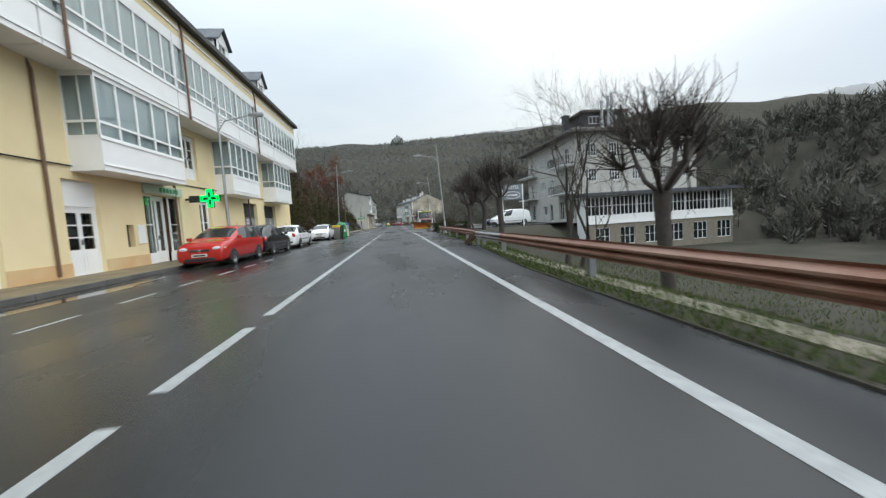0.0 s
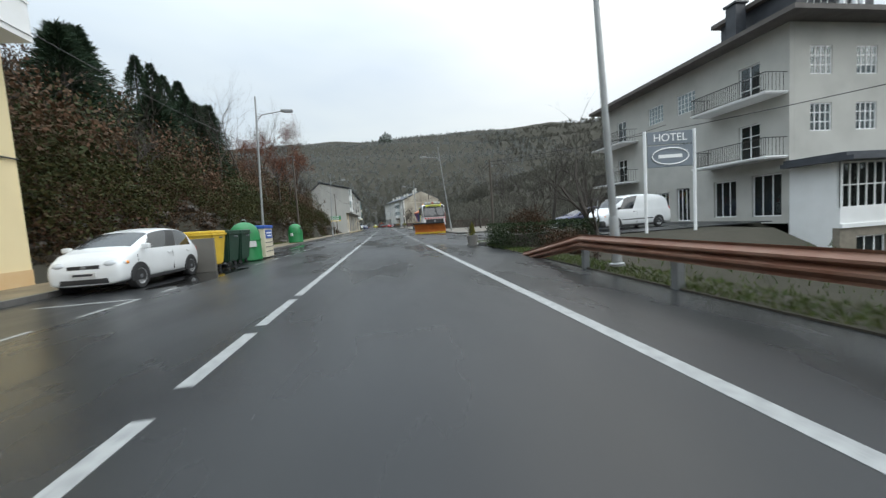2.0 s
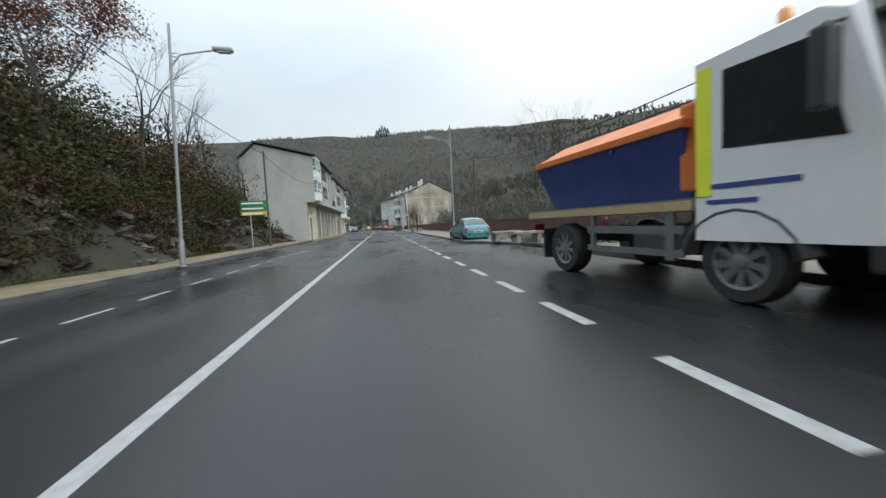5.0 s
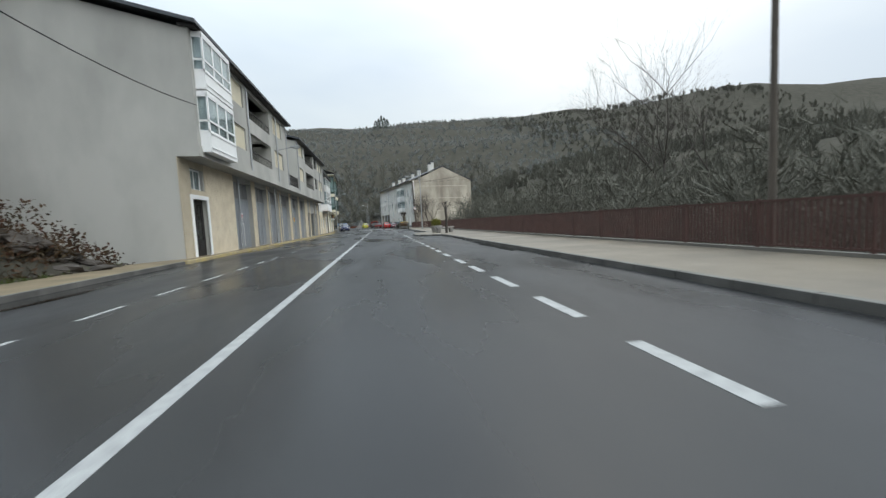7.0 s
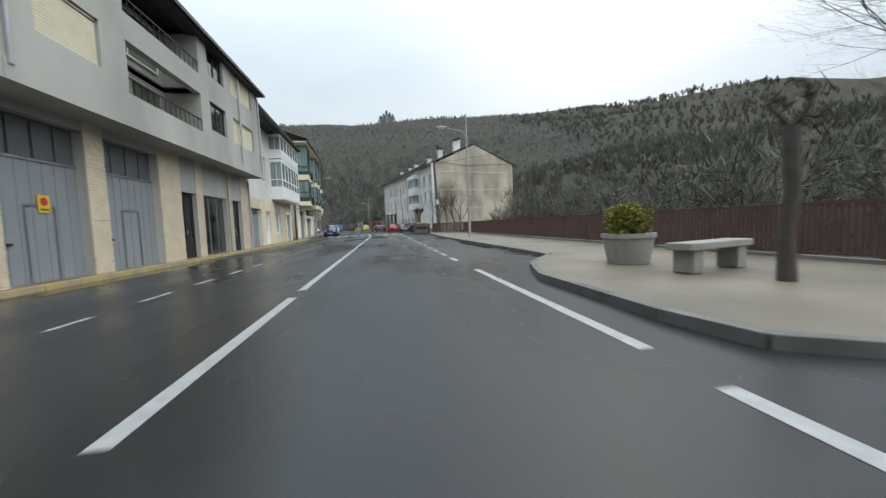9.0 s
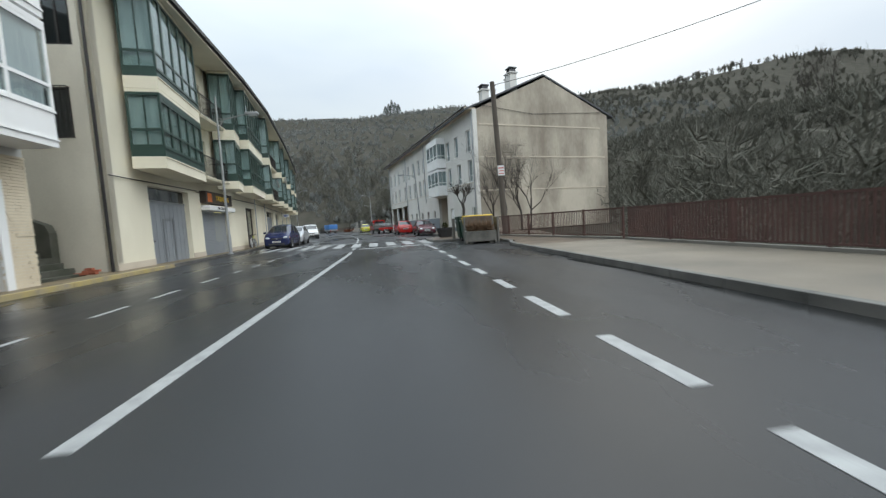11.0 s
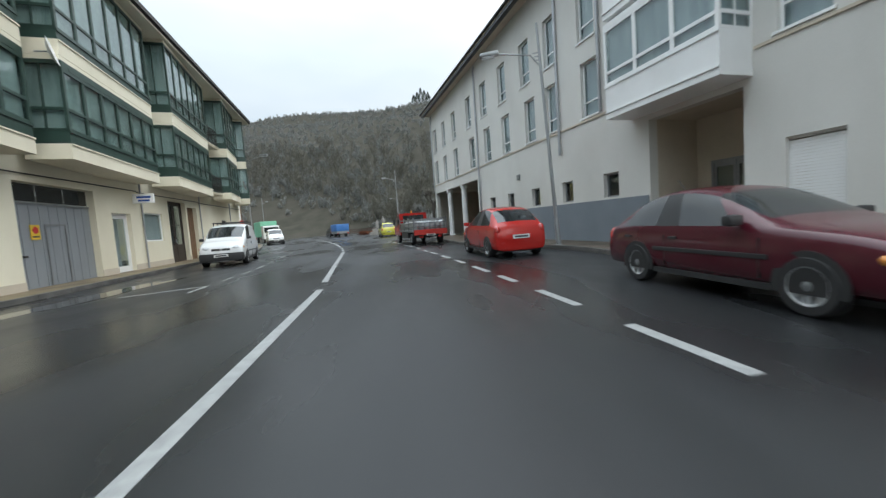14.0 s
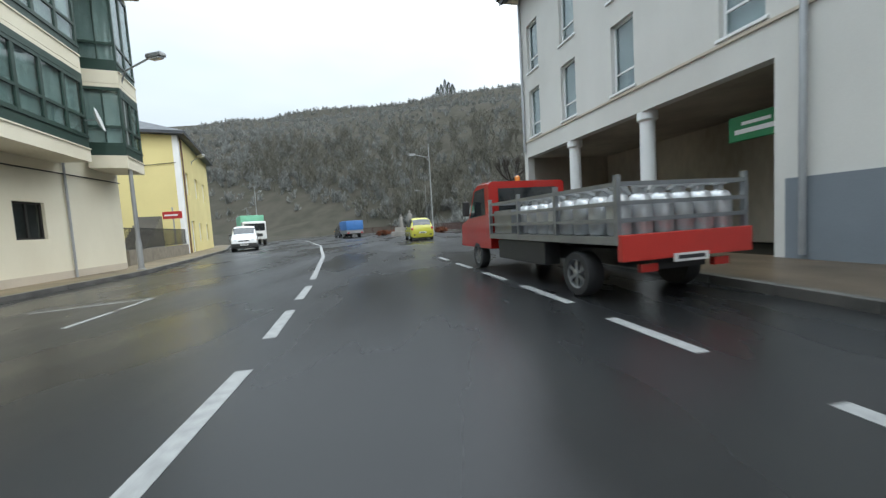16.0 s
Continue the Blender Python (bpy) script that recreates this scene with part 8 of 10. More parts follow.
def guard_rail(pts, label, bare=()):
    """A W-shaped rail on posts; points (x, y, top)."""
    o = thing("guard_rail", Matrix.Translation((pts[0][0], pts[0][1], 0)), label, "guard rail", "guard rails")
    prof = [(-0.02, 0.0), (0.0, -0.03), (-0.075, -0.085), (-0.075, -0.115), (0.0, -0.155), (-0.075, -0.195), (-0.075, -0.225), (0.0, -0.28), (-0.02, -0.31)]
    P = [Vector(p) for p in pts]
    for a, b in zip(P, P[1:]):
        n = max(1, round((b - a).length / 4.0))
        for k in range(n):
            p, q = a.lerp(b, k / n), a.lerp(b, (k + 1) / n)
            d = (q - p).normalized()
            bm = bmesh.new()
            sd = Vector((d.y, -d.x, 0)).normalized()
            r0 = [bm.verts.new(p + sd * x + Vector((0, 0, z))) for x, z in prof]
            r1 = [bm.verts.new(q + d * 0.05 + sd * x + Vector((0, 0, z))) for x, z in prof]
            s0 = [bm.verts.new(p + sd * (x + 0.006) + Vector((0, 0, z))) for x, z in prof]
            s1 = [bm.verts.new(q + d * 0.05 + sd * (x + 0.006) + Vector((0, 0, z))) for x, z in prof]
            for i in range(8):
                bm.faces.new((r0[i], r1[i], r1[i + 1], r0[i + 1]))
                bm.faces.new((s0[i + 1], s1[i + 1], s1[i], s0[i]))
            plain = bare and bare[0] < (p.y + q.y) / 2 < bare[1]
            part("rail", bm, GALVANISED if plain else RUST, o, "bare galvanised length of rail" if plain else "", m=Matrix(), smooth=50)
            if p.z > 0.35:
                part("post", B((p.x + 0.02, p.y - 0.06, -0.3, p.x + 0.14, p.y + 0.06, p.z - 0.02), bev=0.008), STEEL, o, m=Matrix())
    return o


guard_rail([(3.55, -20, 0.68), (3.4, -4, 0.68), (3.4, 6, 0.68), (3.46, 11.5, 0.67), (3.48, 15.3, 0.66), (3.42, 17.8, 0.06)], "rusty brown steel guard rail ending in the ground", (11.6, 15.2))
guard_rail([(3.62, 14.9, 0.66), (3.7, 19, 0.68), (3.85, 30, 0.7), (3.9, 32.5, 0.7), (4.0, 36, 0.08)], "rusty brown steel guard rail along the verge")
gutter = strip([(3.52, -30), (3.5, -4), (3.52, 6), (3.66, 14), (3.92, 20)], 0.32)
slab("verge_strip", gutter, 0.0, 0.035, mat("mossy_concrete_strip", (0.20, 0.178, 0.13), 0.85, c2=(0.10, 0.10, 0.062), scale=1.6, fine=30, wear=1.0), "pale mossy concrete strip under the guard rail", "pavement")


def bar_fence(p, q, h=1.1, dense=True, label="rust-brown steel railing beside the river"):
    m = facing(p, q)
    ln = math.hypot(q[0] - p[0], q[1] - p[1])
    o = thing("fence", m, label, "fence", "fences", kind="structure")
    z0 = KZ
    n = max(1, round(ln / 2.0))
    bmb = None
    for i in range(n):
        a, b = ln * i / n, ln * (i + 1) / n
        part("post", B((a - 0.03, -0.03, z0, a + 0.03, 0.03, z0 + h + 0.03)), RUSTFENCE, o)
        bm = B((a + 0.03, -0.02, z0 + h - 0.05, b - 0.03, 0.02, z0 + h), (a + 0.03, -0.018, z0 + 0.1, b - 0.03, 0.018, z0 + 0.14))
        k = int((b - a) / 0.105)
        for j in range(1, k):
            x = a + (b - a) * j / k
            w = 0.03 if dense else 0.011
            box(bm, x - w, -0.01, z0 + 0.14, x + w, 0.01, z0 + h - 0.05)
        part("panel", bm, RUSTFENCE, o)
    part("plinth", B((0, -0.1, z0 - 0.05, ln, 0.1, z0 + 0.06)), CONCRETE, o)
    return o


bar_fence((8.2, 76), (8.2, 154.4))
bar_fence((8.2, 154.6), (6.2, 164.5), dense=False, label="open rust-brown bar railing")
bar_fence((6.2, 164.6), (8.9, 174.2), dense=False, label="open rust-brown bar railing before the gable")
bar_fence((8.2, 75.6), (14, 75.0), h=1.0, dense=False, label="open brown bar railing at the yard's end")
bar_fence((-3, 246), (-20, 260), h=1.0, dense=False, label="dark railing along the river past the bend")
bar_fence((2.2, 228), (-3, 246), h=1.0, dense=False, label="dark railing round the corner garden")


def igloo(m, label="green dome-shaped bottle bank on the pavement"):
    o = thing("bottle_bank", m, label, "recycling bin", "recycling bins")
    part("shell", lathe(bmesh.new(), [(0.60, 0.02), (0.63, 0.06), (0.62, 0.12), (0.60, 0.9), (0.58, 1.15), (0.50, 1.4), (0.36, 1.56), (0.18, 1.64), (0.02, 1.66)], 32), BINGREEN, o, smooth=40)
    part("ring", lathe(bmesh.new(), [(0.61, 0), (0.635, 0.01), (0.635, 0.05), (0.61, 0.06)], 32, (0, 0, 0.86)), BINGREEN, o)
    part("lifting_eye", T([(-0.1, 0, 1.62), (-0.08, 0, 1.76), (0.08, 0, 1.76), (0.1, 0, 1.62)], 0.02, 6), STEEL, o)
    for a in (20, 200):
        r = radians(a)
        part("bottle_hole", lathe(bmesh.new(), [(0.11, 0), (0.13, 0.03), (0.09, 0.03)], 16), BLACKPLASTIC, o, m=m @ Matrix.Rotation(r, 4, "Z") @ Matrix.Translation((0.54, 0, 1.24)) @ Matrix.Rotation(radians(75), 4, "Y"))
    part("sticker", B((0.1, -0.62, 0.6, 0.4, -0.56, 0.85)), PLATE, o)
    return o


ig = igloo(pose(-6.0, 42.55, 0.0, 0, 0, 20))
copy_thing(ig, pose(-7.95, 60.2, KZ - 0.01, 0, 0, -40))


def wheelie(m, lid, body, label):
    o = thing("waste_container", m, label, "waste container", "waste containers")
    bm = bmesh.new()
    lo = [bm.verts.new(p) for p in ((-0.55, -0.4, 0.18), (0.55, -0.4, 0.18), (0.55, 0.4, 0.18), (-0.55, 0.4, 0.18))]
    hi = [bm.verts.new(p) for p in ((-0.66, -0.52, 1.2), (0.66, -0.52, 1.2), (0.66, 0.52, 1.2), (-0.66, 0.52, 1.2))]
    bm.faces.new(lo[::-1])
    bm.faces.new(hi)
    for i in range(4):
        bm.faces.new((lo[i], lo[(i + 1) % 4], hi[(i + 1) % 4], hi[i]))
    bmesh.ops.bevel(bm, geom=list(bm.edges), offset=0.04, segments=2, affect="EDGES")
    part("tub", bm, body, o, smooth=40)
    part("rim", B((-0.69, -0.55, 1.18, 0.69, 0.55, 1.24), bev=0.015), body, o)
    bm = B((-0.67, -0.53, 1.24, 0.67, 0.53, 1.34), bev=0.05)
    part("lid", bm, lid, o, smooth=40)
    for x in (-0.4, 0, 0.4):
        part("rib", B((x - 0.03, -0.50, 0.3, x + 0.03, -0.46, 1.1)), body, o)
    for sx in (-1, 1):
        part("pivot", T([(sx * 0.66, 0, 1.1), (sx * 0.76, 0, 1.1)], 0.03, 8), STEEL, o)
        for y in (-0.3, 0.3):
            part("castor", lathe(bmesh.new(), [(0.09, -0.03), (0.1, 0), (0.09, 0.03)], 12), TYRE, o, m=m @ Matrix.Translation((sx * 0.45, y, 0.1)) @ Matrix.Rotation(radians(90), 4, "Y"))
    return o


def paper_bin(m):
    o = thing("paper_bin", m, "cream ribbed paper bin with a blue top", "recycling bin", "recycling bins")
    bm = B((-0.6, -0.55, 0.05, 0.6, 0.55, 1.35), bev=0.03)
    part("body", bm, SHUTTER, o)
    for z in (0.3, 0.5, 0.7):
        part("groove", B((-0.56, -0.57, z, 0.56, -0.553, z + 0.03)), KERB, o)
    part("top", B((-0.64, -0.59, 1.35, 0.64, 0.59, 1.5), bev=0.04), SIGNBLUE, o)
    s = part("sign_panel", B((-0.45, -0.575, 0.9, 0.45, -0.553, 1.28)), SIGNBLUE, o)
    part("lettering_bar", B((-0.35, -0.582, 1.12, 0.35, -0.575, 1.18), (-0.3, -0.582, 0.99, 0.3, -0.575, 1.04)), WHITE, s)
    part("slot", B((0.602, -0.4, 1.05, 0.61, 0.4, 1.2)), BLACKPLASTIC, o)
    return o


wheelie(pose(4.35, 160.5, 0, 0, 0, 0), YELLOW, YELLOW, "yellow-lidded waste container in a concrete bay")
wheelie(pose(4.42, 161.58, 0, 0, 0, 0), BINDARK, BINDARK, "dark green waste container beside the crossing")
wheelie(pose(4.36, 162.64, 0, 0, 0, 0), BINDARK, BINDARK, "dark green waste container beside the crossing")
wheelie(pose(-6.3, 39.2, 0, 0, 0, 0), YELLOW, YELLOW, "yellow waste container behind a concrete screen")
wheelie(pose(-6.22, 40.3, 0, 0, 0, 0), BINDARK, BINDARK, "dark green waste container at the kerb")
wheelie(pose(-6.18, 41.35, 0, 0, 0, 0), BINDARK, BINDARK, "dark green waste container at the kerb")
paper_bin(pose(-5.95, 43.8, 0, 0, 0, 90))
en = thing("bin_enclosure", pose(4.4, 159.85, 0), "stained concrete screen with a trough of dry plants by the containers", "bin enclosure")
part("trough", B((-0.78, -0.5, 0.10, 0.50, -0.02, 0.58), bev=0.02), DARKCONC, en)
for x in (-0.62, 0.36):
    part("foot", B((x - 0.09, -0.42, 0.0, x + 0.09, -0.1, 0.10)), DARKCONC, en)
part("back_screen", B((-0.78, -0.02, 0.05, 0.50, 0.03, 1.28), bev=0.01), mat("rusty_sheet", (0.15, 0.105, 0.070), 0.75, c2=(0.075, 0.058, 0.045), scale=3.5, wear=1.0), en)
for x in (-0.86, 0.50):
    bm = bmesh.new()
    prism(bm, [(-0.5, 0.02), (0.1, 0.02), (0.1, 1.28), (0.0, 1.28), (-0.14, 0.60), (-0.5, 0.58)], 0.0, 0.08)
    part("side_panel", bm, DARKCONC, en, m=pose(4.4 + x, 159.85, 0) @ Matrix(((0, 0, 1, 0), (1, 0, 0, 0), (0, 1, 0, 0), (0, 0, 0, 1))))
part("end_screen", B((-0.86, 3.36, 0.0, -0.70, 3.48, 1.25), bev=0.015), CONCRETE, en)
part("rear_screen", B((0.80, 0.1, 0.0, 0.9, 3.48, 1.2), bev=0.015), CONCRETE, en)
en2 = thing("bin_enclosure", pose(-6.3, 38.6, 0), "low concrete screen beside the waste containers", "bin enclosure")
part("screen", B((-0.85, -0.1, 0.0, 0.75, 0.0, 1.1), bev=0.015), CONCRETE, en2)


def sign_post(m, panels, h, label):
    o = thing("road_sign", m, label, "road sign", "road signs")
    part("post", T([(0, 0, 0), (0, 0, h)], 0.04, 8), GREYPIPE, o, smooth=40)
    for x0, x1, z0, z1, mt in panels:
        p = part("panel", B((x0, -0.07, z0, x1, -0.045, z1), bev=0.008), mt, o)
        part("lettering_bar", B((x0 + 0.12, -0.076, (z0 + z1) / 2 - 0.05, x1 - 0.25, -0.07, (z0 + z1) / 2 + 0.05)), WHITE if mt is not FLUO else PLATEINK, p)
    return o


sign_post(pose(-8.1, 88.0, 0.1), [(-0.55, 1.05, 2.75, 3.05, SIGNGREEN), (-0.55, 1.05, 2.42, 2.72, SIGNGREEN), (-0.5, 1.0, 2.15, 2.38, YELLOW)], 3.3, "green and yellow direction panels on a grey post")
sign_post(pose(-20.0, 213.5, 0.1), [(-0.6, 0.6, 2.3, 2.75, SIGNRED)], 3.0, "dark red information board on a post")


def pharmacy_cross():
    m = pose(-8.75, 19.6, 2.95)
    o = thing("pharmacy_cross", m, "glowing green cross sign on a wall bracket", "sign")
    part("case", B((-0.45, 0.0, -0.14, 0.45, 0.16, 0.14), (-0.14, 0.0, -0.45, 0.14, 0.16, 0.45), bev=0.01), BLACKPLASTIC, o)
    for i, k in enumerate((0.42, 0.33)):
        w = 0.125 - i * 0.035
        c = [(-w, k), (w, k), (w, w), (k, w), (k, -w), (w, -w), (w, -k), (-w, -k), (-w, -w), (-k, -w), (-k, w), (-w, w), (-w, k)]
        part("led_outline", T([(x, -0.012, z) for x, z in c], 0.024, 6), LEDGREEN, o)
    part("led_centre", B(*[(-0.07 + 0.05 * i, -0.012, -0.08, -0.045 + 0.05 * i, -0.004, 0.08) for i in range(3)]), LEDGREEN, o)
    part("bracket", B((-1.15, 0.04, -0.05, -0.45, 0.12, 0.05)), BLACKPLASTIC, o)
    part("display_box", B((-0.95, 0.0, -0.16, -0.5, 0.16, 0.16), bev=0.01), BLACKPLASTIC, o)


pharmacy_cross()


def bench(m, label="stone bench on two blocks"):
    o = thing("bench", m, label, "bench", "stone benches")
    part("seat", B((-0.85, -0.22, 0.38, 0.85, 0.22, 0.5), bev=0.02), STONE, o)
    for x in (-0.6, 0.6):
        part("support", B((x - 0.12, -0.18, 0, x + 0.12, 0.18, 0.38), bev=0.015), STONE, o)
    return o


bn = bench(pose(5.45, 121.5, KZ, 0, 0, 15))
for x, y, rz in ((5.2, 164.2, 80), (6.2, 78.6, 20), (5.9, 80.6, 20), (0.4, 208.5, 10)):
    copy_thing(bn, pose(x, y, KZ, 0, 0, rz))
blk = tagged(part("kerb_block", B((-0.4, -0.2, 0, 0.4, 0.2, 0.42), bev=0.02), STONE, m=pose(6.6, 79.4, KZ, 0, 0, 15)), "pale stone block standing on the pavement", "stone block", "stone blocks")
for x, y in ((6.9, 81.3), (6.2, 82.6), (7.4, 83.2)):
    copy_thing(blk, pose(x, y, KZ, 0, 0, 10))


def bike():
    m = pose(-9.28, 169.75, KZ, 0, -9, 5)
    o = thing("bicycle", m, "small grey and lime bicycle leaning by the dark door", "bicycle")
    r = 0.32
    for y in (-0.5, 0.5):
        bm = bmesh.new()
        tube(bm, [(0, y + r * math.cos(a), r + r * math.sin(a)) for a in np.linspace(0, 2 * math.pi, 25)], 0.018, 6, cap=False)
        w = part("wheel", bm, TYRE, o, smooth=50)
        bs = bmesh.new()
        for k in range(9):
            ca, sa = math.cos(math.pi * k / 9) * r, math.sin(math.pi * k / 9) * r
            tube(bs, [(0, y - ca, r - sa), (0, y + ca, r + sa)], 0.003, 4)
        part("spokes", bs, STEEL, w)
        part("tyre_rim", lathe(bmesh.new(), [(r - 0.03, -0.012), (r - 0.03, 0.012), (r - 0.05, 0.012), (r - 0.05, -0.012), (r - 0.03, -0.012)], 24), RIM, w, m=m @ Matrix.Translation((0, y, r)) @ Matrix.Rotation(radians(90), 4, "Y"))
    f = [(0, -0.5, r), (0, -0.12, 0.3), (0, 0.38, 0.70), (0, -0.22, 0.66), (0, -0.5, r)]
    part("frame", T(f, 0.024, 6), mat("grey_bike_paint", (0.62, 0.63, 0.60), 0.35), o, smooth=50)
    part("head_tube", T([(0, 0.40, 0.62), (0, 0.36, 0.82)], 0.035, 8), mat("lime_bike_paint", (0.58, 0.62, 0.04), 0.35), o, "lime yellow head tube", smooth=50)
    part("fork", T([(0, 0.5, r), (0, 0.40, 0.62), (0, 0.36, 0.82)], 0.018, 6), STEEL, o)
    part("handlebar", T([(-0.27, 0.30, 0.90), (0, 0.36, 0.85), (0.27, 0.30, 0.90)], 0.014, 6), DARKMETAL, o)
    part("saddle", B((-0.07, -0.36, 0.82, 0.07, -0.1, 0.88), bev=0.025), BLACKPLASTIC, o)
    part("seat_post", T([(0, -0.12, 0.3), (0, -0.25, 0.83)], 0.014, 6), STEEL, o)


bike()


def hotel_sign():
    m = facing((12.3, 41.6), (14.6, 41.2))
    o = thing("hotel_sign", m, "blue-grey board with white lettering on two tall posts", "sign")
    for x in (0, 2.3):
        part("post", T([(x, 0, -3.2), (x, 0, 4.7)], 0.07, 10), WHITE, o)
    b = part("board", B((0.1, -0.06, 3.0, 2.2, 0.0, 4.0), bev=0.02), BLUEGREY, o)
    t = part("name_board", B((0.1, -0.06, 4.05, 2.2, 0.0, 4.65), bev=0.02), BLUEGREY, o)
    text_on(t, m, "HOTEL", 0.5, WHITE, 1.15, -0.066, 4.35)
    bm = bmesh.new()
    tube(bm, [(1.15 + 0.85 * math.cos(k), -0.065, 3.5 + 0.38 * math.sin(k)) for k in np.linspace(0, 2 * math.pi, 25)], 0.03, 6, cap=False)
    part("oval_emblem", bm, WHITE, b)
    part("lettering_bar", B((0.6, -0.068, 3.42, 1.7, -0.06, 3.58)), WHITE, b)


hotel_sign()
# monument with plain figures on the far corner
mo = thing("monument", pose(-7.4, 233, 0), "grey stone monument with plain carved figures", "monument")
part("pedestal", B((-1.6, -1.0, 0, 1.6, 1.0, 0.5), (-1.2, -0.7, 0.5, 1.2, 0.7, 1.0), bev=0.03), STONE, mo)
sv = tagged(part("statue", lathe(bmesh.new(), [(0.28, 0), (0.3, 0.5), (0.24, 0.9), (0.3, 1.3), (0.12, 1.5), (0.14, 1.62), (0.13, 1.75), (0.02, 1.82)], 14), STONE, m=pose(-6.9, 233, 1.0), smooth=50), "grey stone statue on a pedestal", "statue", "statues")
copy_thing(sv, pose(-7.9, 233.1, 1.0) @ Matrix.Diagonal((0.8, 0.8, 0.75, 1)))


# ---- plants ----
def grow(rng, base, way, length, r, level, top, segs, kids=(3, 5), spread=0.75, droop=0.0, wander=0.18):
    """Branch segments (start, end, r0, r1), from a stem outwards."""
    n = 3 if level == 0 else 2
    p, d = np.array(base, float), np.array(way, float)
    marks = []
    for k in range(n):
        d = d + rng.normal(0, wander, 3) * (0.5 if level == 0 else 1)
        d[2] += 0.10 - droop
        d /= np.linalg.norm(d)
        q = p + d * length / n
        r1 = r * (1 - 0.28 * (k + 1) / n * (1.4 if level else 0.9))
        segs.append((p, q, r * (1 - 0.28 * k / n), r1))
        marks.append((q, d, r1))
        p = q
    if level >= top:
        return
    for k in range(rng.integers(*kids, endpoint=True)):
        q, d, rr = marks[rng.integers(1 if level == 0 else 0, n)] if k else marks[-1]
        a = rng.normal(0, 1, 3)
        a -= a.dot(d) * d
        a /= np.linalg.norm(a) + 1e-6
        nd = d + a * spread * rng.uniform(0.6, 1.25)
        nd /= np.linalg.norm(nd)
        grow(rng, q, nd, length * rng.uniform(0.58, 0.8), rr * rng.uniform(0.5, 0.72), level + 1, top, segs, kids, spread, droop, wander)


def tubes(segs, sides):
    """All segments as tapered tubes: vertices and faces."""
    A = np.array([s[0] for s in segs])
    Bq = np.array([s[1] for s in segs])
    R0 = np.array([s[2] for s in segs])[:, None]
    R1 = np.array([s[3] for s in segs])[:, None]
    D = Bq - A
    D /= np.linalg.norm(D, axis=1, keepdims=True) + 1e-9
    ref = np.where(np.abs(D[:, 2:3]) > 0.9, np.array([[1.0, 0, 0]]), np.array([[0, 0, 1.0]]))
    U = np.cross(D, ref)
    U /= np.linalg.norm(U, axis=1, keepdims=True) + 1e-9
    W = np.cross(D, U)
    vs = []
    for P, R in ((A, R0), (Bq, R1)):
        for k in range(sides):
            t = 2 * math.pi * k / sides
            vs.append(P + R * (math.cos(t) * U + math.sin(t) * W))
    V = np.stack(vs, 1).reshape(-1, 3)
    base = np.arange(len(segs))[:, None] * 2 * sides
    F = np.concatenate([np.concatenate([base + k, base + (k + 1) % sides, base + sides + (k + 1) % sides, base + sides + k], 1) for k in range(sides)])
    return V, F


def mesh_of(name, V, F):
    me = bpy.data.meshes.new(name)
    V, F = np.asarray(V, np.float32), np.asarray(F, np.int32)
    me.vertices.add(len(V))
    me.vertices.foreach_set("co", V.ravel())
    k = F.shape[1]
    me.loops.add(F.size)
    me.loops.foreach_set("vertex_index", F.ravel())
    me.polygons.add(len(F))
    me.polygons.foreach_set("loop_start", np.arange(0, F.size, k, dtype=np.int32))
    me.polygons.foreach_set("loop_total", np.full(len(F), k, np.int32))
    me.update(calc_edges=True)
    return me


def leaves(rng, C, size, flat=0.0, up=None):
    """A small bent leaf (two triangles' quad) at each centre."""
    n = len(C)
    a = rng.normal(0, 1, (n, 3))
    a[:, 2] *= 1 - flat
    a /= np.linalg.norm(a, axis=1, keepdims=True)
    b = np.cross(a, rng.normal(0, 1, (n, 3)))
    b /= np.linalg.norm(b, axis=1, keepdims=True)
    s = size * rng.uniform(0.6, 1.4, (n, 1))
    V = np.stack([C - a * s, C + b * s * 0.55, C + a * s, C - b * s * 0.55], 1).reshape(-1, 3)
    F = np.arange(4 * n).reshape(n, 4)
    return V, F


def blades(rng, C, D, length, width):
    """Thin three-cornered blades from each centre along each way."""
    n = len(C)
    s = np.cross(D, rng.normal(0, 1, (n, 3)))
    s /= np.linalg.norm(s, axis=1, keepdims=True) + 1e-9
    L = length * rng.uniform(0.6, 1.3, (n, 1))
    V = np.stack([C - s * width, C + s * width, C + D * L], 1).reshape(-1, 3)
    return V, np.arange(3 * n).reshape(n, 3)


def bare_tree(m, seed, h=9, r=0.16, top=4, label="leafless tree with fine grey twigs", kids=(3, 4), spread=0.6, leafm=None, nleaf=0, group="bare trees", stem=0.35, name="tree"):
    rng = np.random.default_rng(seed)
    o = thing(name, m, label, "tree", group)
    segs = []
    grow(rng, (0, 0, -0.3), (rng.normal(0, 0.05), rng.normal(0, 0.05), 1), h * stem, r, 0, top, segs, kids, spread)
    part_mesh("trunk", mesh_of("trunk", *tubes(segs[:3], 9)), BARK, o, smooth=60)
    part_mesh("crown", mesh_of("crown", *tubes(segs[3:], 4)), TWIG if not leafm else BARK, o)
    if leafm:
        tips = np.array([s[1] for s in segs[len(segs) // 3:]])
        C = tips[rng.integers(0, len(tips), nleaf)] + rng.normal(0, h * 0.03, (nleaf, 3))
        part_mesh("foliage", mesh_of("foliage", *leaves(rng, C, 0.055)), leafm, o)
    return o


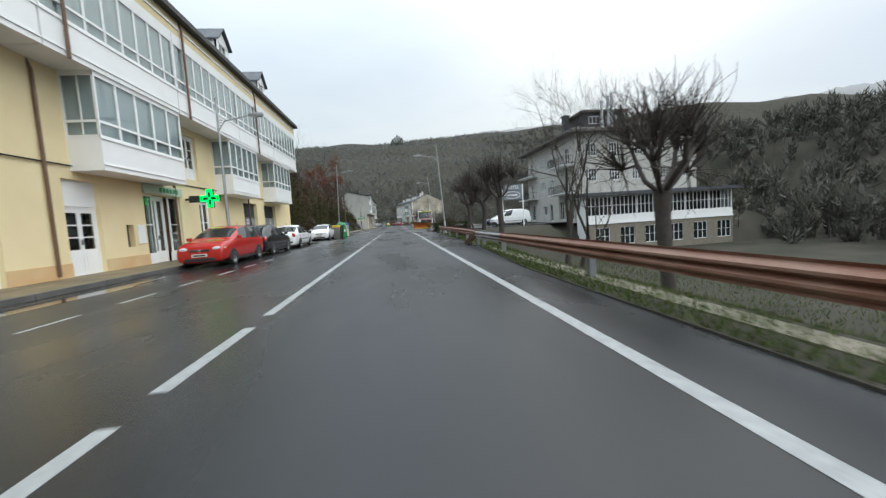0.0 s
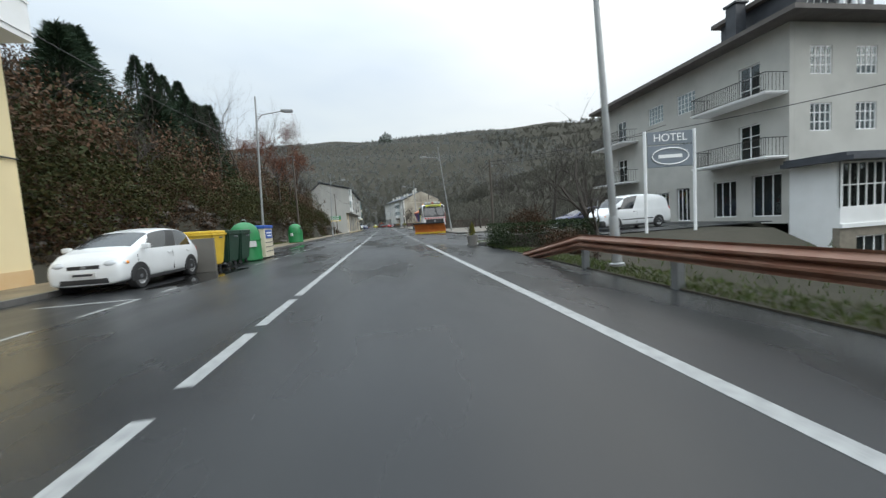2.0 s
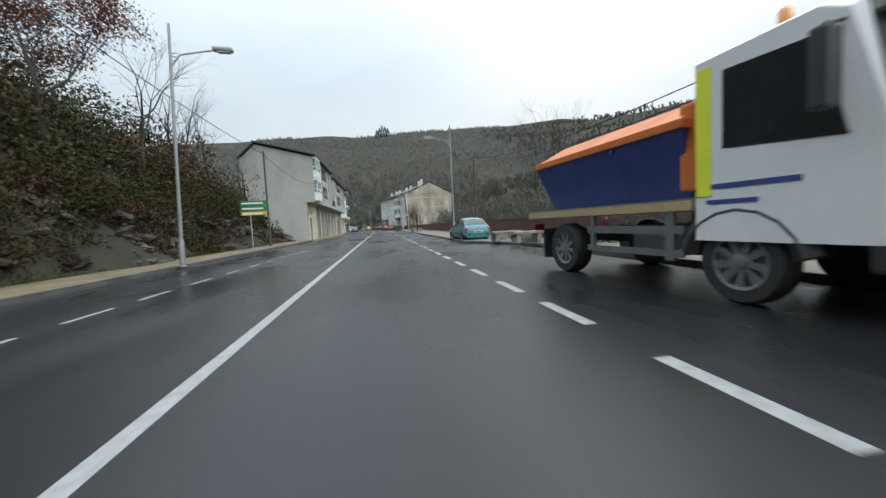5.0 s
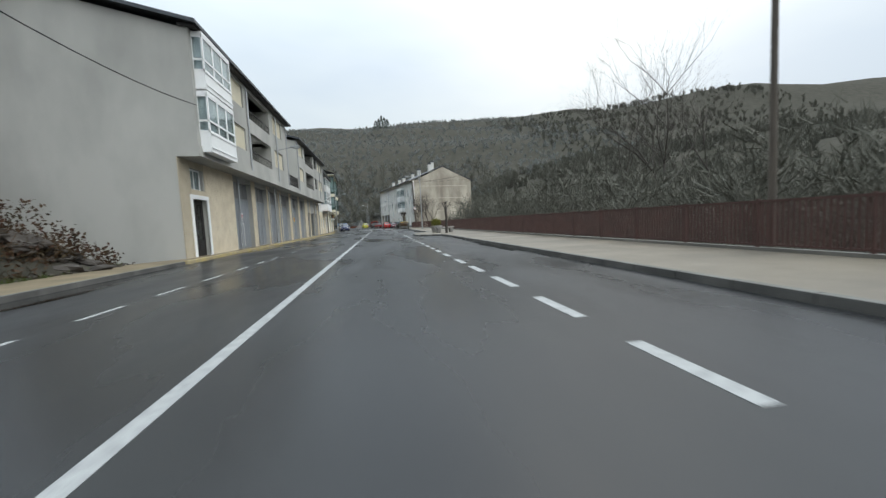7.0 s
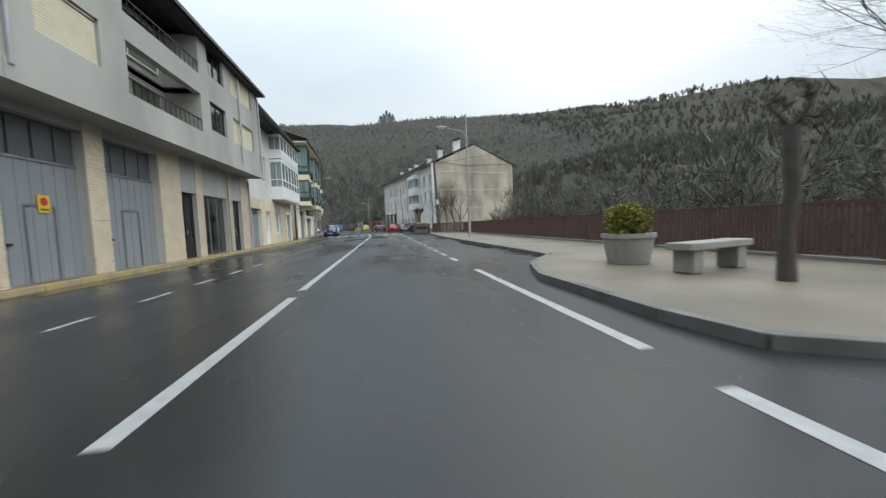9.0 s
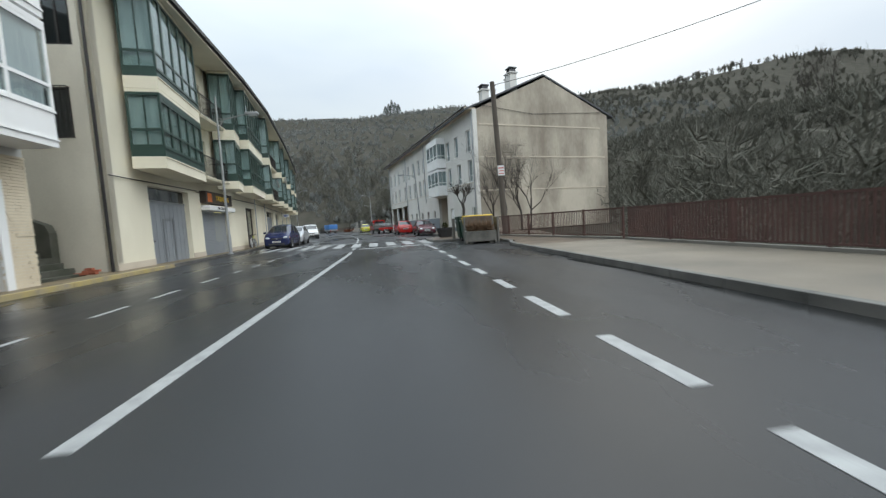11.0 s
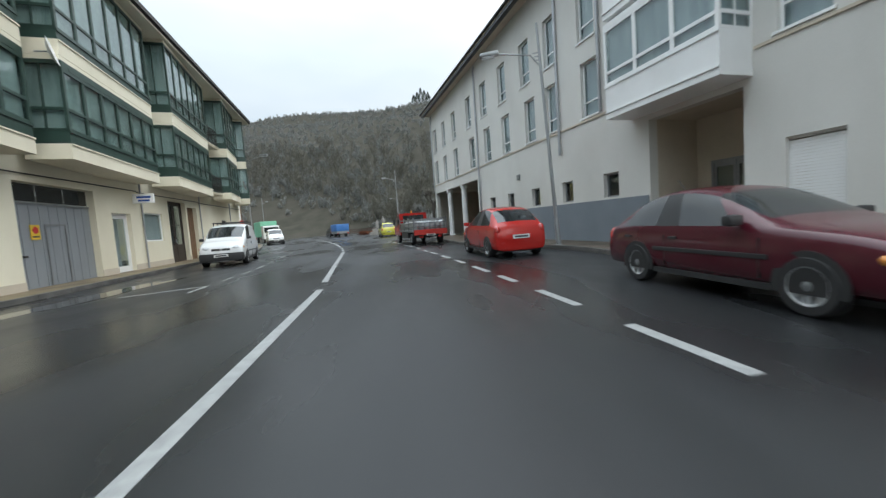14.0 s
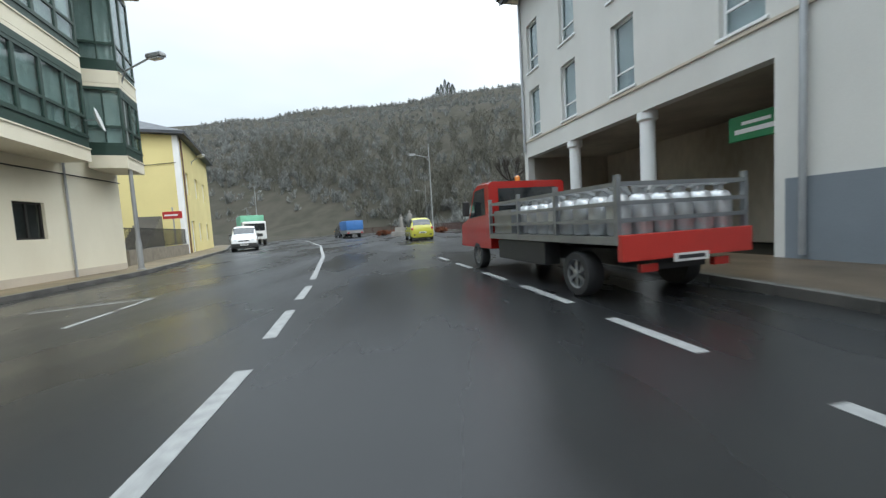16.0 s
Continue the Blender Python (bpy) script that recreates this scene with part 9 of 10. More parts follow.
def pollard(m, seed, h=3.0, r=0.16, label="pollarded street tree with knobbly stubs", twig=0.9, arms=6, reach=0.32, tuft=26):
    """A short trunk, forked arms that end in swollen knobs, and a brush of shoots on each knob."""
    rng = np.random.default_rng(seed)
    o = thing("tree", m, label, "tree", "pollarded trees")
    P = [(0, 0, -0.3)] + [(rng.normal(0, 0.04) * h / 3, rng.normal(0, 0.04) * h / 3, h * f) for f in (0.3, 0.6, 0.85, 1.0)]
    part("trunk", T(P, [r * 1.25, r, r * 0.9, r * 0.98, r * 1.12], 12), BARK, o, smooth=50)
    segs, tw = [], []
    up = np.array([0, 0, 1.0])

    def knob(p, d, rr):
        segs.append((p, p + d * rr * 1.3, rr * 1.0, rr * 1.55))
        segs.append((p + d * rr * 1.3, p + d * rr * 2.6, rr * 1.55, rr * 0.5))
        for j in range(tuft):
            g = d * 0.5 + rng.normal(0, 0.5, 3) + up * 0.6
            g /= np.linalg.norm(g)
            grow(rng, p + d * rr * 1.5 + rng.normal(0, rr * 0.5, 3), g, twig * rng.uniform(0.45, 1.1), 0.016, 1, 2, tw, (1, 2), 0.45)
    for k in range(arms):
        a = 2 * math.pi * k / arms + rng.normal(0, 0.25)
        d = np.array([math.cos(a), math.sin(a), rng.uniform(0.45, 1.3)])
        d /= np.linalg.norm(d)
        p = np.array(P[-1]) - np.array([0, 0, r * 0.5])
        rr = r * rng.uniform(0.36, 0.48)
        for j in range(3):
            q = p + d * h * reach * rng.uniform(0.28, 0.4)
            segs.append((p, q, rr, rr * 0.86))
            p, rr = q, rr * 0.86
            d = d + rng.normal(0, 0.25, 3) + up * 0.22
            d /= np.linalg.norm(d)
            if j == 1:
                e = d + rng.normal(0, 0.7, 3)
                e /= np.linalg.norm(e)
                w = p + e * h * reach * rng.uniform(0.22, 0.36)
                segs.append((p, w, rr * 0.75, rr * 0.6))
                knob(w, e, rr * 0.62)
        knob(p, d, rr)
    part_mesh("limb_crown", mesh_of("limb_crown", *tubes(segs, 8)), BARK, o, smooth=60)
    part_mesh("twig_crown", mesh_of("twig_crown", *tubes(tw, 3)), TWIG, o)
    return o


def conifer(m, seed, h=11, rad=2.2, label="dark green pine on the scrubby bank"):
    rng = np.random.default_rng(seed)
    o = thing("pine_tree", m, label, "tree", "pines on the bank")
    part("trunk", T([(0, 0, -0.3), (0.1, 0, h * 0.5), (0, 0, h)], [0.2, 0.13, 0.03], 8), BARK, o, smooth=50)
    n = 5200
    u = rng.random(n) ** 0.85
    a = rng.random(n) * 2 * math.pi
    whorl = np.clip(np.round(u * 11) / 11 + 0.05 * np.sin(a * 3 + seed) + rng.normal(0, 0.012, n), 0, 1)
    rr = rad * (1.08 - 1.05 * whorl) ** 0.85 * (0.2 + 0.8 * rng.random(n) ** 0.55) * (0.78 + 0.22 * np.sin(a * 7 + whorl * 53 + seed))
    C = np.stack([rr * np.cos(a), rr * np.sin(a), h * (0.18 + 0.82 * whorl) - rr * 0.22 + rng.normal(0, 0.1, n)], 1)
    D = np.stack([np.cos(a), np.sin(a), rng.normal(0.15, 0.4, n)], 1)
    D /= np.linalg.norm(D, axis=1, keepdims=True)
    part_mesh("crown", mesh_of("crown", *blades(rng, C, D, 0.5, 0.05)), PINE, o)
    return o


def shrub(m, seed, r, hgt, leafm, n, label, size=0.06, name="shrub", cat="shrub", cone=False):
    rng = np.random.default_rng(seed)
    o = thing(name, m, label, cat)
    segs = []
    for k in range(7):
        a = rng.random() * 6.28
        d = np.array([0.5 * math.cos(a), 0.5 * math.sin(a), 1])
        grow(rng, (0, 0, 0), d / np.linalg.norm(d), hgt * 0.45, 0.02, 1, 3, segs, (2, 3), 0.5)
    S = np.array([s[1] for s in segs])
    part_mesh("stem_cluster", mesh_of("stem_cluster", *tubes(segs, 3)), BARK, o)
    d = rng.normal(0, 1, (n, 3))
    d /= np.linalg.norm(d, axis=1, keepdims=True)
    rad = (0.55 + 0.45 * rng.random((n, 1))) * (0.8 + 0.2 * np.sin(d[:, :1] * 6 + d[:, 1:2] * 5))
    C = d * rad * np.array([r, r, hgt / 2]) + np.array([0, 0, hgt / 2])
    if cone:
        C[:, :2] *= (1.25 - C[:, 2:3] / hgt)
    part_mesh("foliage", mesh_of("foliage", *leaves(rng, C, size)), leafm, o)
    return o


def planter(m, r=0.5, h=0.55, mt=None, label="dark stone planter", square=False):
    o = thing("planter", m, label, "planter", "planters")
    n = 8 if square else 20
    part("pot", lathe(bmesh.new(), [(r * 0.8, 0), (r, h * 0.85), (r * 1.06, h * 0.86), (r * 1.06, h), (r * 0.9, h), (r * 0.88, h - 0.06)], n), mt or STONE, o)
    part("soil", lathe(bmesh.new(), [(r * 0.87, h - 0.08), (r * 0.86, h - 0.06)], n), EARTH, o)
    return o


planter(pose(3.75, 41.55, 0), 0.24, 0.45, STONE, "grey stone planter at the yard entrance")
shrub(pose(3.75, 41.55, 0.36), 3, 0.19, 0.72, YGREEN, 2600, "yellow-green conical shrub growing in a planter", 0.022, cone=True)
planter(pose(4.95, 123.0, KZ), 0.5, 0.62, STONE, "brown stone planter on the pavement bulge")
shrub(pose(4.95, 123.0, KZ + 0.5), 4, 0.55, 0.8, YGREEN, 2600, "yellow-green shrub growing in a planter", 0.04)
planter(pose(3.6, 166.4, KZ), 0.55, 0.6, BLACKPLASTIC, "dark eight-sided planter beside the crossing", True)
shrub(pose(3.6, 166.4, KZ + 0.5), 5, 0.25, 0.5, SCRUB, 160, "sparse low plant in a planter", 0.05)
planter(pose(-0.2, 207.5, KZ), 0.5, 0.7, STONE, "stone planter on the paved corner")
shrub(pose(-0.2, 207.5, KZ + 0.6), 6, 0.5, 0.9, SCRUB, 900, "dark green shrub growing in a planter", 0.05)
pollard(pose(5.4, 120.2, KZ), 11, 2.1, 0.10, "pollarded tree with knobbly head and bare trunk", 0.16, 4, 0.2, 8)
pollard(pose(4.6, 165.2, KZ), 12, 2.0, 0.085, "pollarded street tree with short bare twigs", 0.55, 5, 0.42, 11)
pollard(pose(0.2, 209.5, KZ), 13, 3.0, 0.15, "pollarded tree on the paved corner", 0.4, 6, 0.32, 10)
for i, (x, y, h, r) in enumerate(((6.0, 7.4, 3.7, 0.16), (5.55, 18.9, 3.7, 0.16), (5.5, 22.3, 3.6, 0.15), (5.5, 27.0, 3.6, 0.14))):
    z = float(ground_height(x, y))
    pollard(pose(x, y, z, 0, 0, 50 * i), 30 + i, h, r, "large pollarded plane tree with brushy knobs and bare shoots", 0.85, 6, 0.34, 34)
for i, (x, y, h) in enumerate(((8.4, 39.5, 6.5), (5.3, 11.2, 12.5), (6.0, 11.7, 12.0))):
    bare_tree(pose(x, y, float(ground_height(x, y))), 160 + i, h, 0.12 if h < 9 else 0.10, 4 if h < 9 else 6, "leafless bushy tree behind the guard rail", (3, 4), 0.6 if h < 9 else 0.75, stem=0.35 if h < 9 else 0.24, group="trees behind the guard rail")
for i, (x, y, h) in enumerate(((6.3, 40.5, 4.5), (7.4, 38, 5.5), (10.5, 66, 6.0), (11.5, 72, 7))):
    bare_tree(pose(x, y, float(ground_height(x, y))), 60 + i, h, 0.10, 4, "slender leafless tree with fine branches", (3, 4), 0.7, stem=0.28)
for i, (x, y, h) in enumerate(((9.2, 171.6, 20.0), (11.2, 171.2, 18.0), (8.0, 171.0, 15.0), (10.3, 170.6, 17.0))):
    bare_tree(pose(x, y, 0.0), 165 + i, h, 0.085, 5, "bare bushy tree in front of the gable", (3, 5), 0.55, stem=0.16, group="gable trees")
for i, (x, y) in enumerate(((5.6, 36.5), (6.4, 34.4), (5.4, 39.2), (6.0, 31.5), (9.8, 33.0), (5.8, 26.5))):
    shrub(pose(x, y, float(ground_height(x, y))), 80 + i, 1.1, 1.7, SCRUB if i % 2 else HEATHER, 5000, "untidy brown-green shrub behind the guard rail", 0.034)
for i, (x, y) in enumerate(((-5.0, 231), (-8.8, 234.5), (-3.4, 234), (-10.5, 236))):
    shrub(pose(x, y, 0), 90 + i, 1.1, 0.8, REDLEAF, 900, "low red-leaved planting round the monument", 0.08)
for i, (x, y, h) in enumerate(((33, 127, 27), (36, 131, 25), (30, 132, 22), (38, 126, 24), (19, 66, 11))):
    bare_tree(pose(x, y, float(ground_height(x, y))), 260 + i, h, 0.2, 5, "tall leafless tree on the river bank", (3, 4), 0.6, group="river trees", stem=0.4)
for i, (x, y, h) in enumerate(((150, 252, 15), (153, 256, 18), (147, 259, 13))):
    bare_tree(pose(x, y, float(ground_height(x, y)) - 1), 280 + i, h, 0.2, 4, "slim upright bare poplar on the hill's crest", (4, 5), 0.16, group="poplars", stem=0.5)
hd_rng = np.random.default_rng(77)
hg = thing("hedge", pose(5.9, 39.3, 0), "dark green clipped hedge behind the guard rail", "hedge")
part("hedge_core", B((-1.5, -1.0, -0.3, 1.5, 1.0, 0.5)), BARK, hg)
hn = 16000
u = hd_rng.uniform(-1, 1, (hn, 3))
k = hd_rng.integers(0, 3, hn)
u[np.arange(hn), k] = np.sign(u[np.arange(hn), k]) * hd_rng.uniform(0.8, 1.06, hn)
part_mesh("foliage", mesh_of("foliage", *leaves(hd_rng, u * np.array([1.75, 1.3, 0.5]) + np.array([0, 0, 0.4]), 0.032)), leaf_mat("dark_hedge_leaf", (0.018, 0.032, 0.014), (0.036, 0.05, 0.02)), hg)
er = np.random.default_rng(41)
part_mesh("dry_plants", mesh_of("dry_plants", *blades(er, np.stack([er.uniform(-0.74, 0.46, 900), er.uniform(-0.44, -0.06, 900), er.uniform(0.5, 0.85, 900)], 1), er.normal(0, 0.5, (900, 3)) + np.array([0, 0, 0.7]), 0.22, 0.02)), leaf_mat("dry_weed", (0.16, 0.095, 0.055), (0.10, 0.07, 0.045)), en, "dry brown weeds in the trough")
# trees on the scrubby bank
for i, (x, y, h) in enumerate(((-33, 92, 9.5), (-30, 90, 10.0), (-27.5, 86, 9.0), (-31, 85, 10.5), (-26, 90, 9.0), (-29, 95, 9.0), (-34.5, 88, 10.0), (-25, 83, 8.0), (-22.5, 58, 7.5), (-20.5, 54.5, 6.5), (-25, 63, 8.0), (-19.5, 62.5, 6.0), (-17.5, 66.5, 5.5))):
    conifer(pose(x, y, float(ground_height(x, y)), 0, 0, 40 * i), 100 + i, h, 3.1 + 0.4 * (i % 3))
for i, (x, y, h) in enumerate(((8, 497, 15), (11, 499, 13), (5, 499, 12), (14, 498, 11), (2, 498, 10))):
    conifer(pose(x, y, float(ground_height(x, y)), 0, 0, 70 * i), 120 + i, h, 4.2, "dark pine in a clump on the far ridge")
for i, (x, y, h, lf) in enumerate(((-14, 58, 7, 0), (-15, 64, 9, 0), (-16.5, 74, 16, 0), (-15, 79, 14, 0), (-13, 75.5, 12, 1), (-12.6, 80, 10, 1), (-14, 88, 11, 0), (-13, 96, 9, 0), (-12, 101, 8, 0), (-16, 99, 10, 0), (-13, 48, 5.5, 0), (-12.5, 69, 9, 0), (-13.6, 41.5, 5.5, 0), (-17, 103.5, 10, 1), (-19, 61, 10, 0), (-18.5, 84, 14, 0), (-13.5, 92, 9, 0), (-16, 52, 6, 0), (-18, 47, 6.5, 0), (-14.2, 51, 4.5, 0), (-20, 52, 7, 0), (-17, 43, 6, 0), (-20, 45, 6, 0), (-22, 49, 6.5, 0), (-18, 55, 6.5, 0))):
    bare_tree(pose(x, y, float(ground_height(x, y))), 130 + i, h, 0.13, 5 if h > 12 else 4, "leafless tree on the scrubby bank" if not lf else "russet-leaved tree on the scrubby bank", (3, 4), 0.62, REDLEAF if lf else None, 11000, "trees on the bank")


def stuff(name, V, F, material, label, cat):
    o = part_mesh(name, mesh_of(name, V, F), material)
    return tagged(o, label, cat, kind="stuff")


def join(parts):
    """Meshes given as arrays, in one."""
    off, Vs, Fs = 0, [], []
    for V, F in parts:
        Vs.append(V)
        Fs.append(F + off)
        off += len(V)
    return np.concatenate(Vs), np.concatenate(Fs)


rng0 = np.random.default_rng(7)


def scrub_on_bank(n, size, material, name, label, lo, hi, heights, radii=(0.5, 1.0), near=-9.9, wide=22):
    """Bushes: clumps of leaves over the bank."""
    cx = near - rng0.random(n) ** 1.3 * wide
    cy = rng0.uniform(39, 104, n)
    keep = (np.sin(cx * 0.6 + cy * 0.35) + np.sin(cy * 0.21 + 2) > lo) & (np.sin(cx * 0.6 + cy * 0.35) + np.sin(cy * 0.21 + 2) < hi)
    cx, cy = cx[keep], cy[keep]
    cz = ground_height(cx, cy)
    out = []
    for x, y, z in zip(cx, cy, cz):
        k = 170
        r = rng0.uniform(*radii)
        h = rng0.uniform(*heights)
        d = rng0.normal(0, 1, (k, 3))
        d /= np.linalg.norm(d, axis=1, keepdims=True)
        C = d * (0.5 + 0.5 * rng0.random((k, 1))) * np.array([r, r, h * 0.6]) + np.array([x, y, z + h * 0.4])
        out.append(C)
    stuff(name, *leaves(rng0, np.concatenate(out), size), material, label, "shrubs")


scrub_on_bank(150, 0.12, leaf_mat("green_thicket_leaf", (0.036, 0.050, 0.020), (0.062, 0.064, 0.030)), "thicket", "tall olive green thicket on the rocky bank", -0.2, 3, (2.4, 5.0), (1.0, 1.9), -12.4, 17)
scrub_on_bank(330, 0.11, leaf_mat("brown_thicket_leaf", (0.120, 0.066, 0.040), (0.078, 0.056, 0.036)), "thicket", "tall brown leafy thicket on the rocky bank", -3, 0.9, (2.4, 5.4), (0.9, 1.8), -12.2, 17)
scrub_on_bank(1700, 0.07, SCRUB, "scrub", "olive and brown scrub covering the rocky bank", -0.9, 3, (0.8, 2.4))
scrub_on_bank(1300, 0.065, HEATHER, "heather", "brown heather and bracken on the rocky bank", -3, 0.6, (0.5, 1.4))

# rock cutting at the bank's foot
rk = thing("rock_cutting", Matrix.Translation((-10, 41, 0)), "dark slate rock cutting with loose boulders", "rock", kind="structure")
rr_ = random.Random(9)
shapes = []
for k in range(7):
    bm = bmesh.new()
    bmesh.ops.create_icosphere(bm, subdivisions=2, radius=1)
    for v in bm.verts:
        v.co *= 0.72 + 0.5 * noise.noise(v.co * 1.3 + Vector((k * 7, 0, 0))) + 0.18 * noise.noise(v.co * 4)
        v.co.z = round(v.co.z * 4) / 4 * 0.6 + v.co.z * 0.4
    me = bpy.data.meshes.new("rock")
    bm.to_mesh(me)
    bm.free()
    me.materials.append(ROCK)
    shapes.append(me)
for k in range(290):
    y = rr_.uniform(38.5, 104)
    e = rr_.random() ** 1.4 * 2.2
    x = -9.75 - e + 0.5 * math.sin(y * 0.5) + 0.3 * math.sin(y * 1.3)
    z = float(ground_height(x, y))
    s = rr_.uniform(0.16, 0.62)
    o = part_mesh("rock", shapes[k % 7], ROCK, rk, m=Matrix.Translation((x, y, max(z, 0.05) - 0.05)) @ Euler((rr_.uniform(-0.3, 0.3), rr_.uniform(-0.3, 0.3), rr_.uniform(0, 6.3))).to_matrix().to_4x4() @ Matrix.Diagonal((s * 0.9, s * 1.5, s * 0.55, 1)))

# loose slate and dead bracken over the bank
def angular(rng, C, size):
    """Small four-sided chips of stone."""
    n = len(C)
    q = rng.normal(0, 1, (n, 4, 3))
    q /= np.linalg.norm(q, axis=2, keepdims=True)
    q *= size[:, None, None] * np.array([1.0, 1.3, 0.5])
    V = (C[:, None, :] + q).reshape(-1, 3)
    b = np.arange(n)[:, None] * 4
    F = np.concatenate([b + np.array([[0, 1, 2]]), b + np.array([[0, 3, 1]]), b + np.array([[1, 3, 2]]), b + np.array([[0, 2, 3]])])
    return V, F


n = 9000
ry = rng0.uniform(38.5, 104.5, n)
rx = -9.5 - rng0.random(n) ** 1.5 * 4.5 + 0.4 * np.sin(ry * 0.5)
rz_ = np.maximum(ground_height(rx, ry), 0.1)
stuff("loose_slate", *angular(rng0, np.stack([rx, ry, rz_ + 0.02], 1), rng0.uniform(0.05, 0.22, n)), ROCK, "broken dark slate chips over the cutting", "rocks")
n = 70000
by = rng0.uniform(38.5, 104.5, n)
bx = -9.7 - rng0.random(n) ** 1.2 * 16
D = rng0.normal(0, 0.7, (n, 3))
D[:, 2] = np.abs(D[:, 2]) + 0.2
D /= np.linalg.norm(D, axis=1, keepdims=True)
stuff("dead_bracken", *blades(rng0, np.stack([bx, by, np.maximum(ground_height(bx, by), 0.1)], 1), D, 0.42, 0.02), leaf_mat("dead_bracken", (0.085, 0.050, 0.026), (0.045, 0.036, 0.020)), "brown dead bracken and grass on the bank", "undergrowth")

# grass on the verges
gr = rng0
n = 42000
gy_ = gr.uniform(-6, 44, n)
edge_x = np.interp(gy_, (-40, 8, 16, 30, 42), (2.95, 2.95, 3.6, 3.9, 4.2))
gx_ = edge_x + 0.02 + gr.random(n) ** 1.3 * 2.2
gz_ = np.where(gx_ < edge_x + 0.8, 0.015, ground_height(gx_, gy_))
D = gr.normal(0, 0.35, (n, 3))
D[:, 2] = 1
D /= np.linalg.norm(D, axis=1, keepdims=True)
stuff("grass", *blades(gr, np.stack([gx_, gy_, gz_], 1), D, 0.085, 0.010), GRASS, "short wet grass on the verge", "grass")
n = 22000
gx_ = gr.uniform(5, 30, n)
gy_ = gr.uniform(-6, 38, n)
D = gr.normal(0, 0.4, (n, 3))
D[:, 2] = 1
D /= np.linalg.norm(D, axis=1, keepdims=True)
stuff("grass", *blades(gr, np.stack([gx_, gy_, ground_height(gx_, gy_)], 1), D, 0.25, 0.02), GRASS, "rough grass on the low plot by the hotel", "grass")
n = 5000
gy_ = gr.uniform(39, 104, n)
gx_ = -9.2 - gr.random(n) * 0.6
D = gr.normal(0, 0.4, (n, 3))
D[:, 2] = 1
D /= np.linalg.norm(D, axis=1, keepdims=True)
stuff("grass", *blades(gr, np.stack([gx_, gy_, np.full(n, 0.1)], 1), D, 0.16, 0.014), GRASS, "thin grass at the foot of the rocks", "grass")

# woods: a few tree forms set over the slopes
def wood_form(seed, h, top, kids, clumps, w):
    rng = np.random.default_rng(seed)
    segs = []
    grow(rng, (0, 0, -0.5), (0, 0, 1), h * 0.33, h * 0.011, 0, top, segs, kids, 0.6)
    A, FA = tubes(segs, 3)
    FA = np.concatenate([FA[:, [0, 1, 2]], FA[:, [0, 2, 3]]])
    ends = segs[3:]
    k = rng.integers(0, len(ends), clumps)
    f = rng.random((clumps, 1))
    C = np.array([ends[i][0] for i in k]) * f + np.array([ends[i][1] for i in k]) * (1 - f) + rng.normal(0, h * 0.02, (clumps, 3))
    D = np.array([ends[i][1] - ends[i][0] for i in k])
    D /= np.linalg.norm(D, axis=1, keepdims=True)
    D = D + rng.normal(0, 0.55, (clumps, 3))
    D[:, 2] += 0.25
    D /= np.linalg.norm(D, axis=1, keepdims=True)
    return join([(A, FA), blades(rng, C, D, h * 0.10, w)])


def wood(name, X, Y, forms, smin, smax, material, label, deep=0.0):
    Z = ground_height(X, Y) - deep
    out = []
    for i, (x, y, z) in enumerate(zip(X, Y, Z)):
        V, F = forms[i % len(forms)]
        a = rng0.random() * 6.28
        s = rng0.uniform(smin, smax)
        c, sn = math.cos(a) * s, math.sin(a) * s
        W = np.stack([V[:, 0] * c - V[:, 1] * sn + x, V[:, 0] * sn + V[:, 1] * c + y, V[:, 2] * s * rng0.uniform(0.85, 1.2) + z], 1)
        out.append((W, F))
    stuff(name, *join(out), material, label, "woods")


near_forms = [wood_form(200 + k, 10, 3, (3, 4), 260, 0.036) for k in range(4)]
far_forms = [wood_form(210 + k, 10, 1, (5, 6), 125, 0.115) for k in range(5)]
n = 480
wx = 15 + rng0.random(n) ** 1.2 * 26
wy = rng0.uniform(62, 268, n)
ok = ~((wx < 24) & (wy > 168) & (wy < 212)) & ~((wx < 20) & (wy < 76))
wood("river_wood", wx[ok], wy[ok], near_forms, 0.7, 1.15, FARTWIG, "bare grey-brown trees along the river bank")
n = 3000
wx = 40 + rng0.random(n) * 110
wy = rng0.uniform(0, 280, n)
wood("hill_wood", wx, wy, far_forms, 0.65, 1.0, FARTWIG, "bare brown woods on the hillside", 2.2)
n = 2400
wx = rng0.uniform(110, 340, n)
wy = rng0.uniform(60, 470, n)
ok = (wx > 150) | (wy > 275)
wood("hill_wood", wx[ok], wy[ok], far_forms, 0.75, 1.15, FARTWIG, "bare brown woods on the upper hillside", 2.2)
# the valley's end takes the twig colour that is paled for haze
n = 4800
wx = rng0.uniform(-190, 160, n)
wy = rng0.uniform(262, 560, n)
ok = wy > 266 - 0.3 * (wx + 20) + 6
ok &= ~((wx < -25) & (wy < 285))
wood("hill_wood", wx[ok], wy[ok], far_forms, 0.6, 0.95, HAZETWIG, "bare brown woods across the valley's end", 2.6)
n = 400
wx = rng0.uniform(-75, 60, n)
wy = 266 - 0.3 * (wx + 20) + rng0.random(n) ** 1.4 * 70
ok = ~((wx < -25) & (wy < 292))
ok &= wy > np.interp(wx, (-120, -50, -24, -8, 2, 30), (335, 296, 275, 257, 241, 226)) + 3
wood("foot_wood", wx[ok], wy[ok], near_forms, 0.8, 1.2, FARTWIG, "bare trees along the far river bank")
n = 620
wx = rng0.uniform(-115, 25, n)
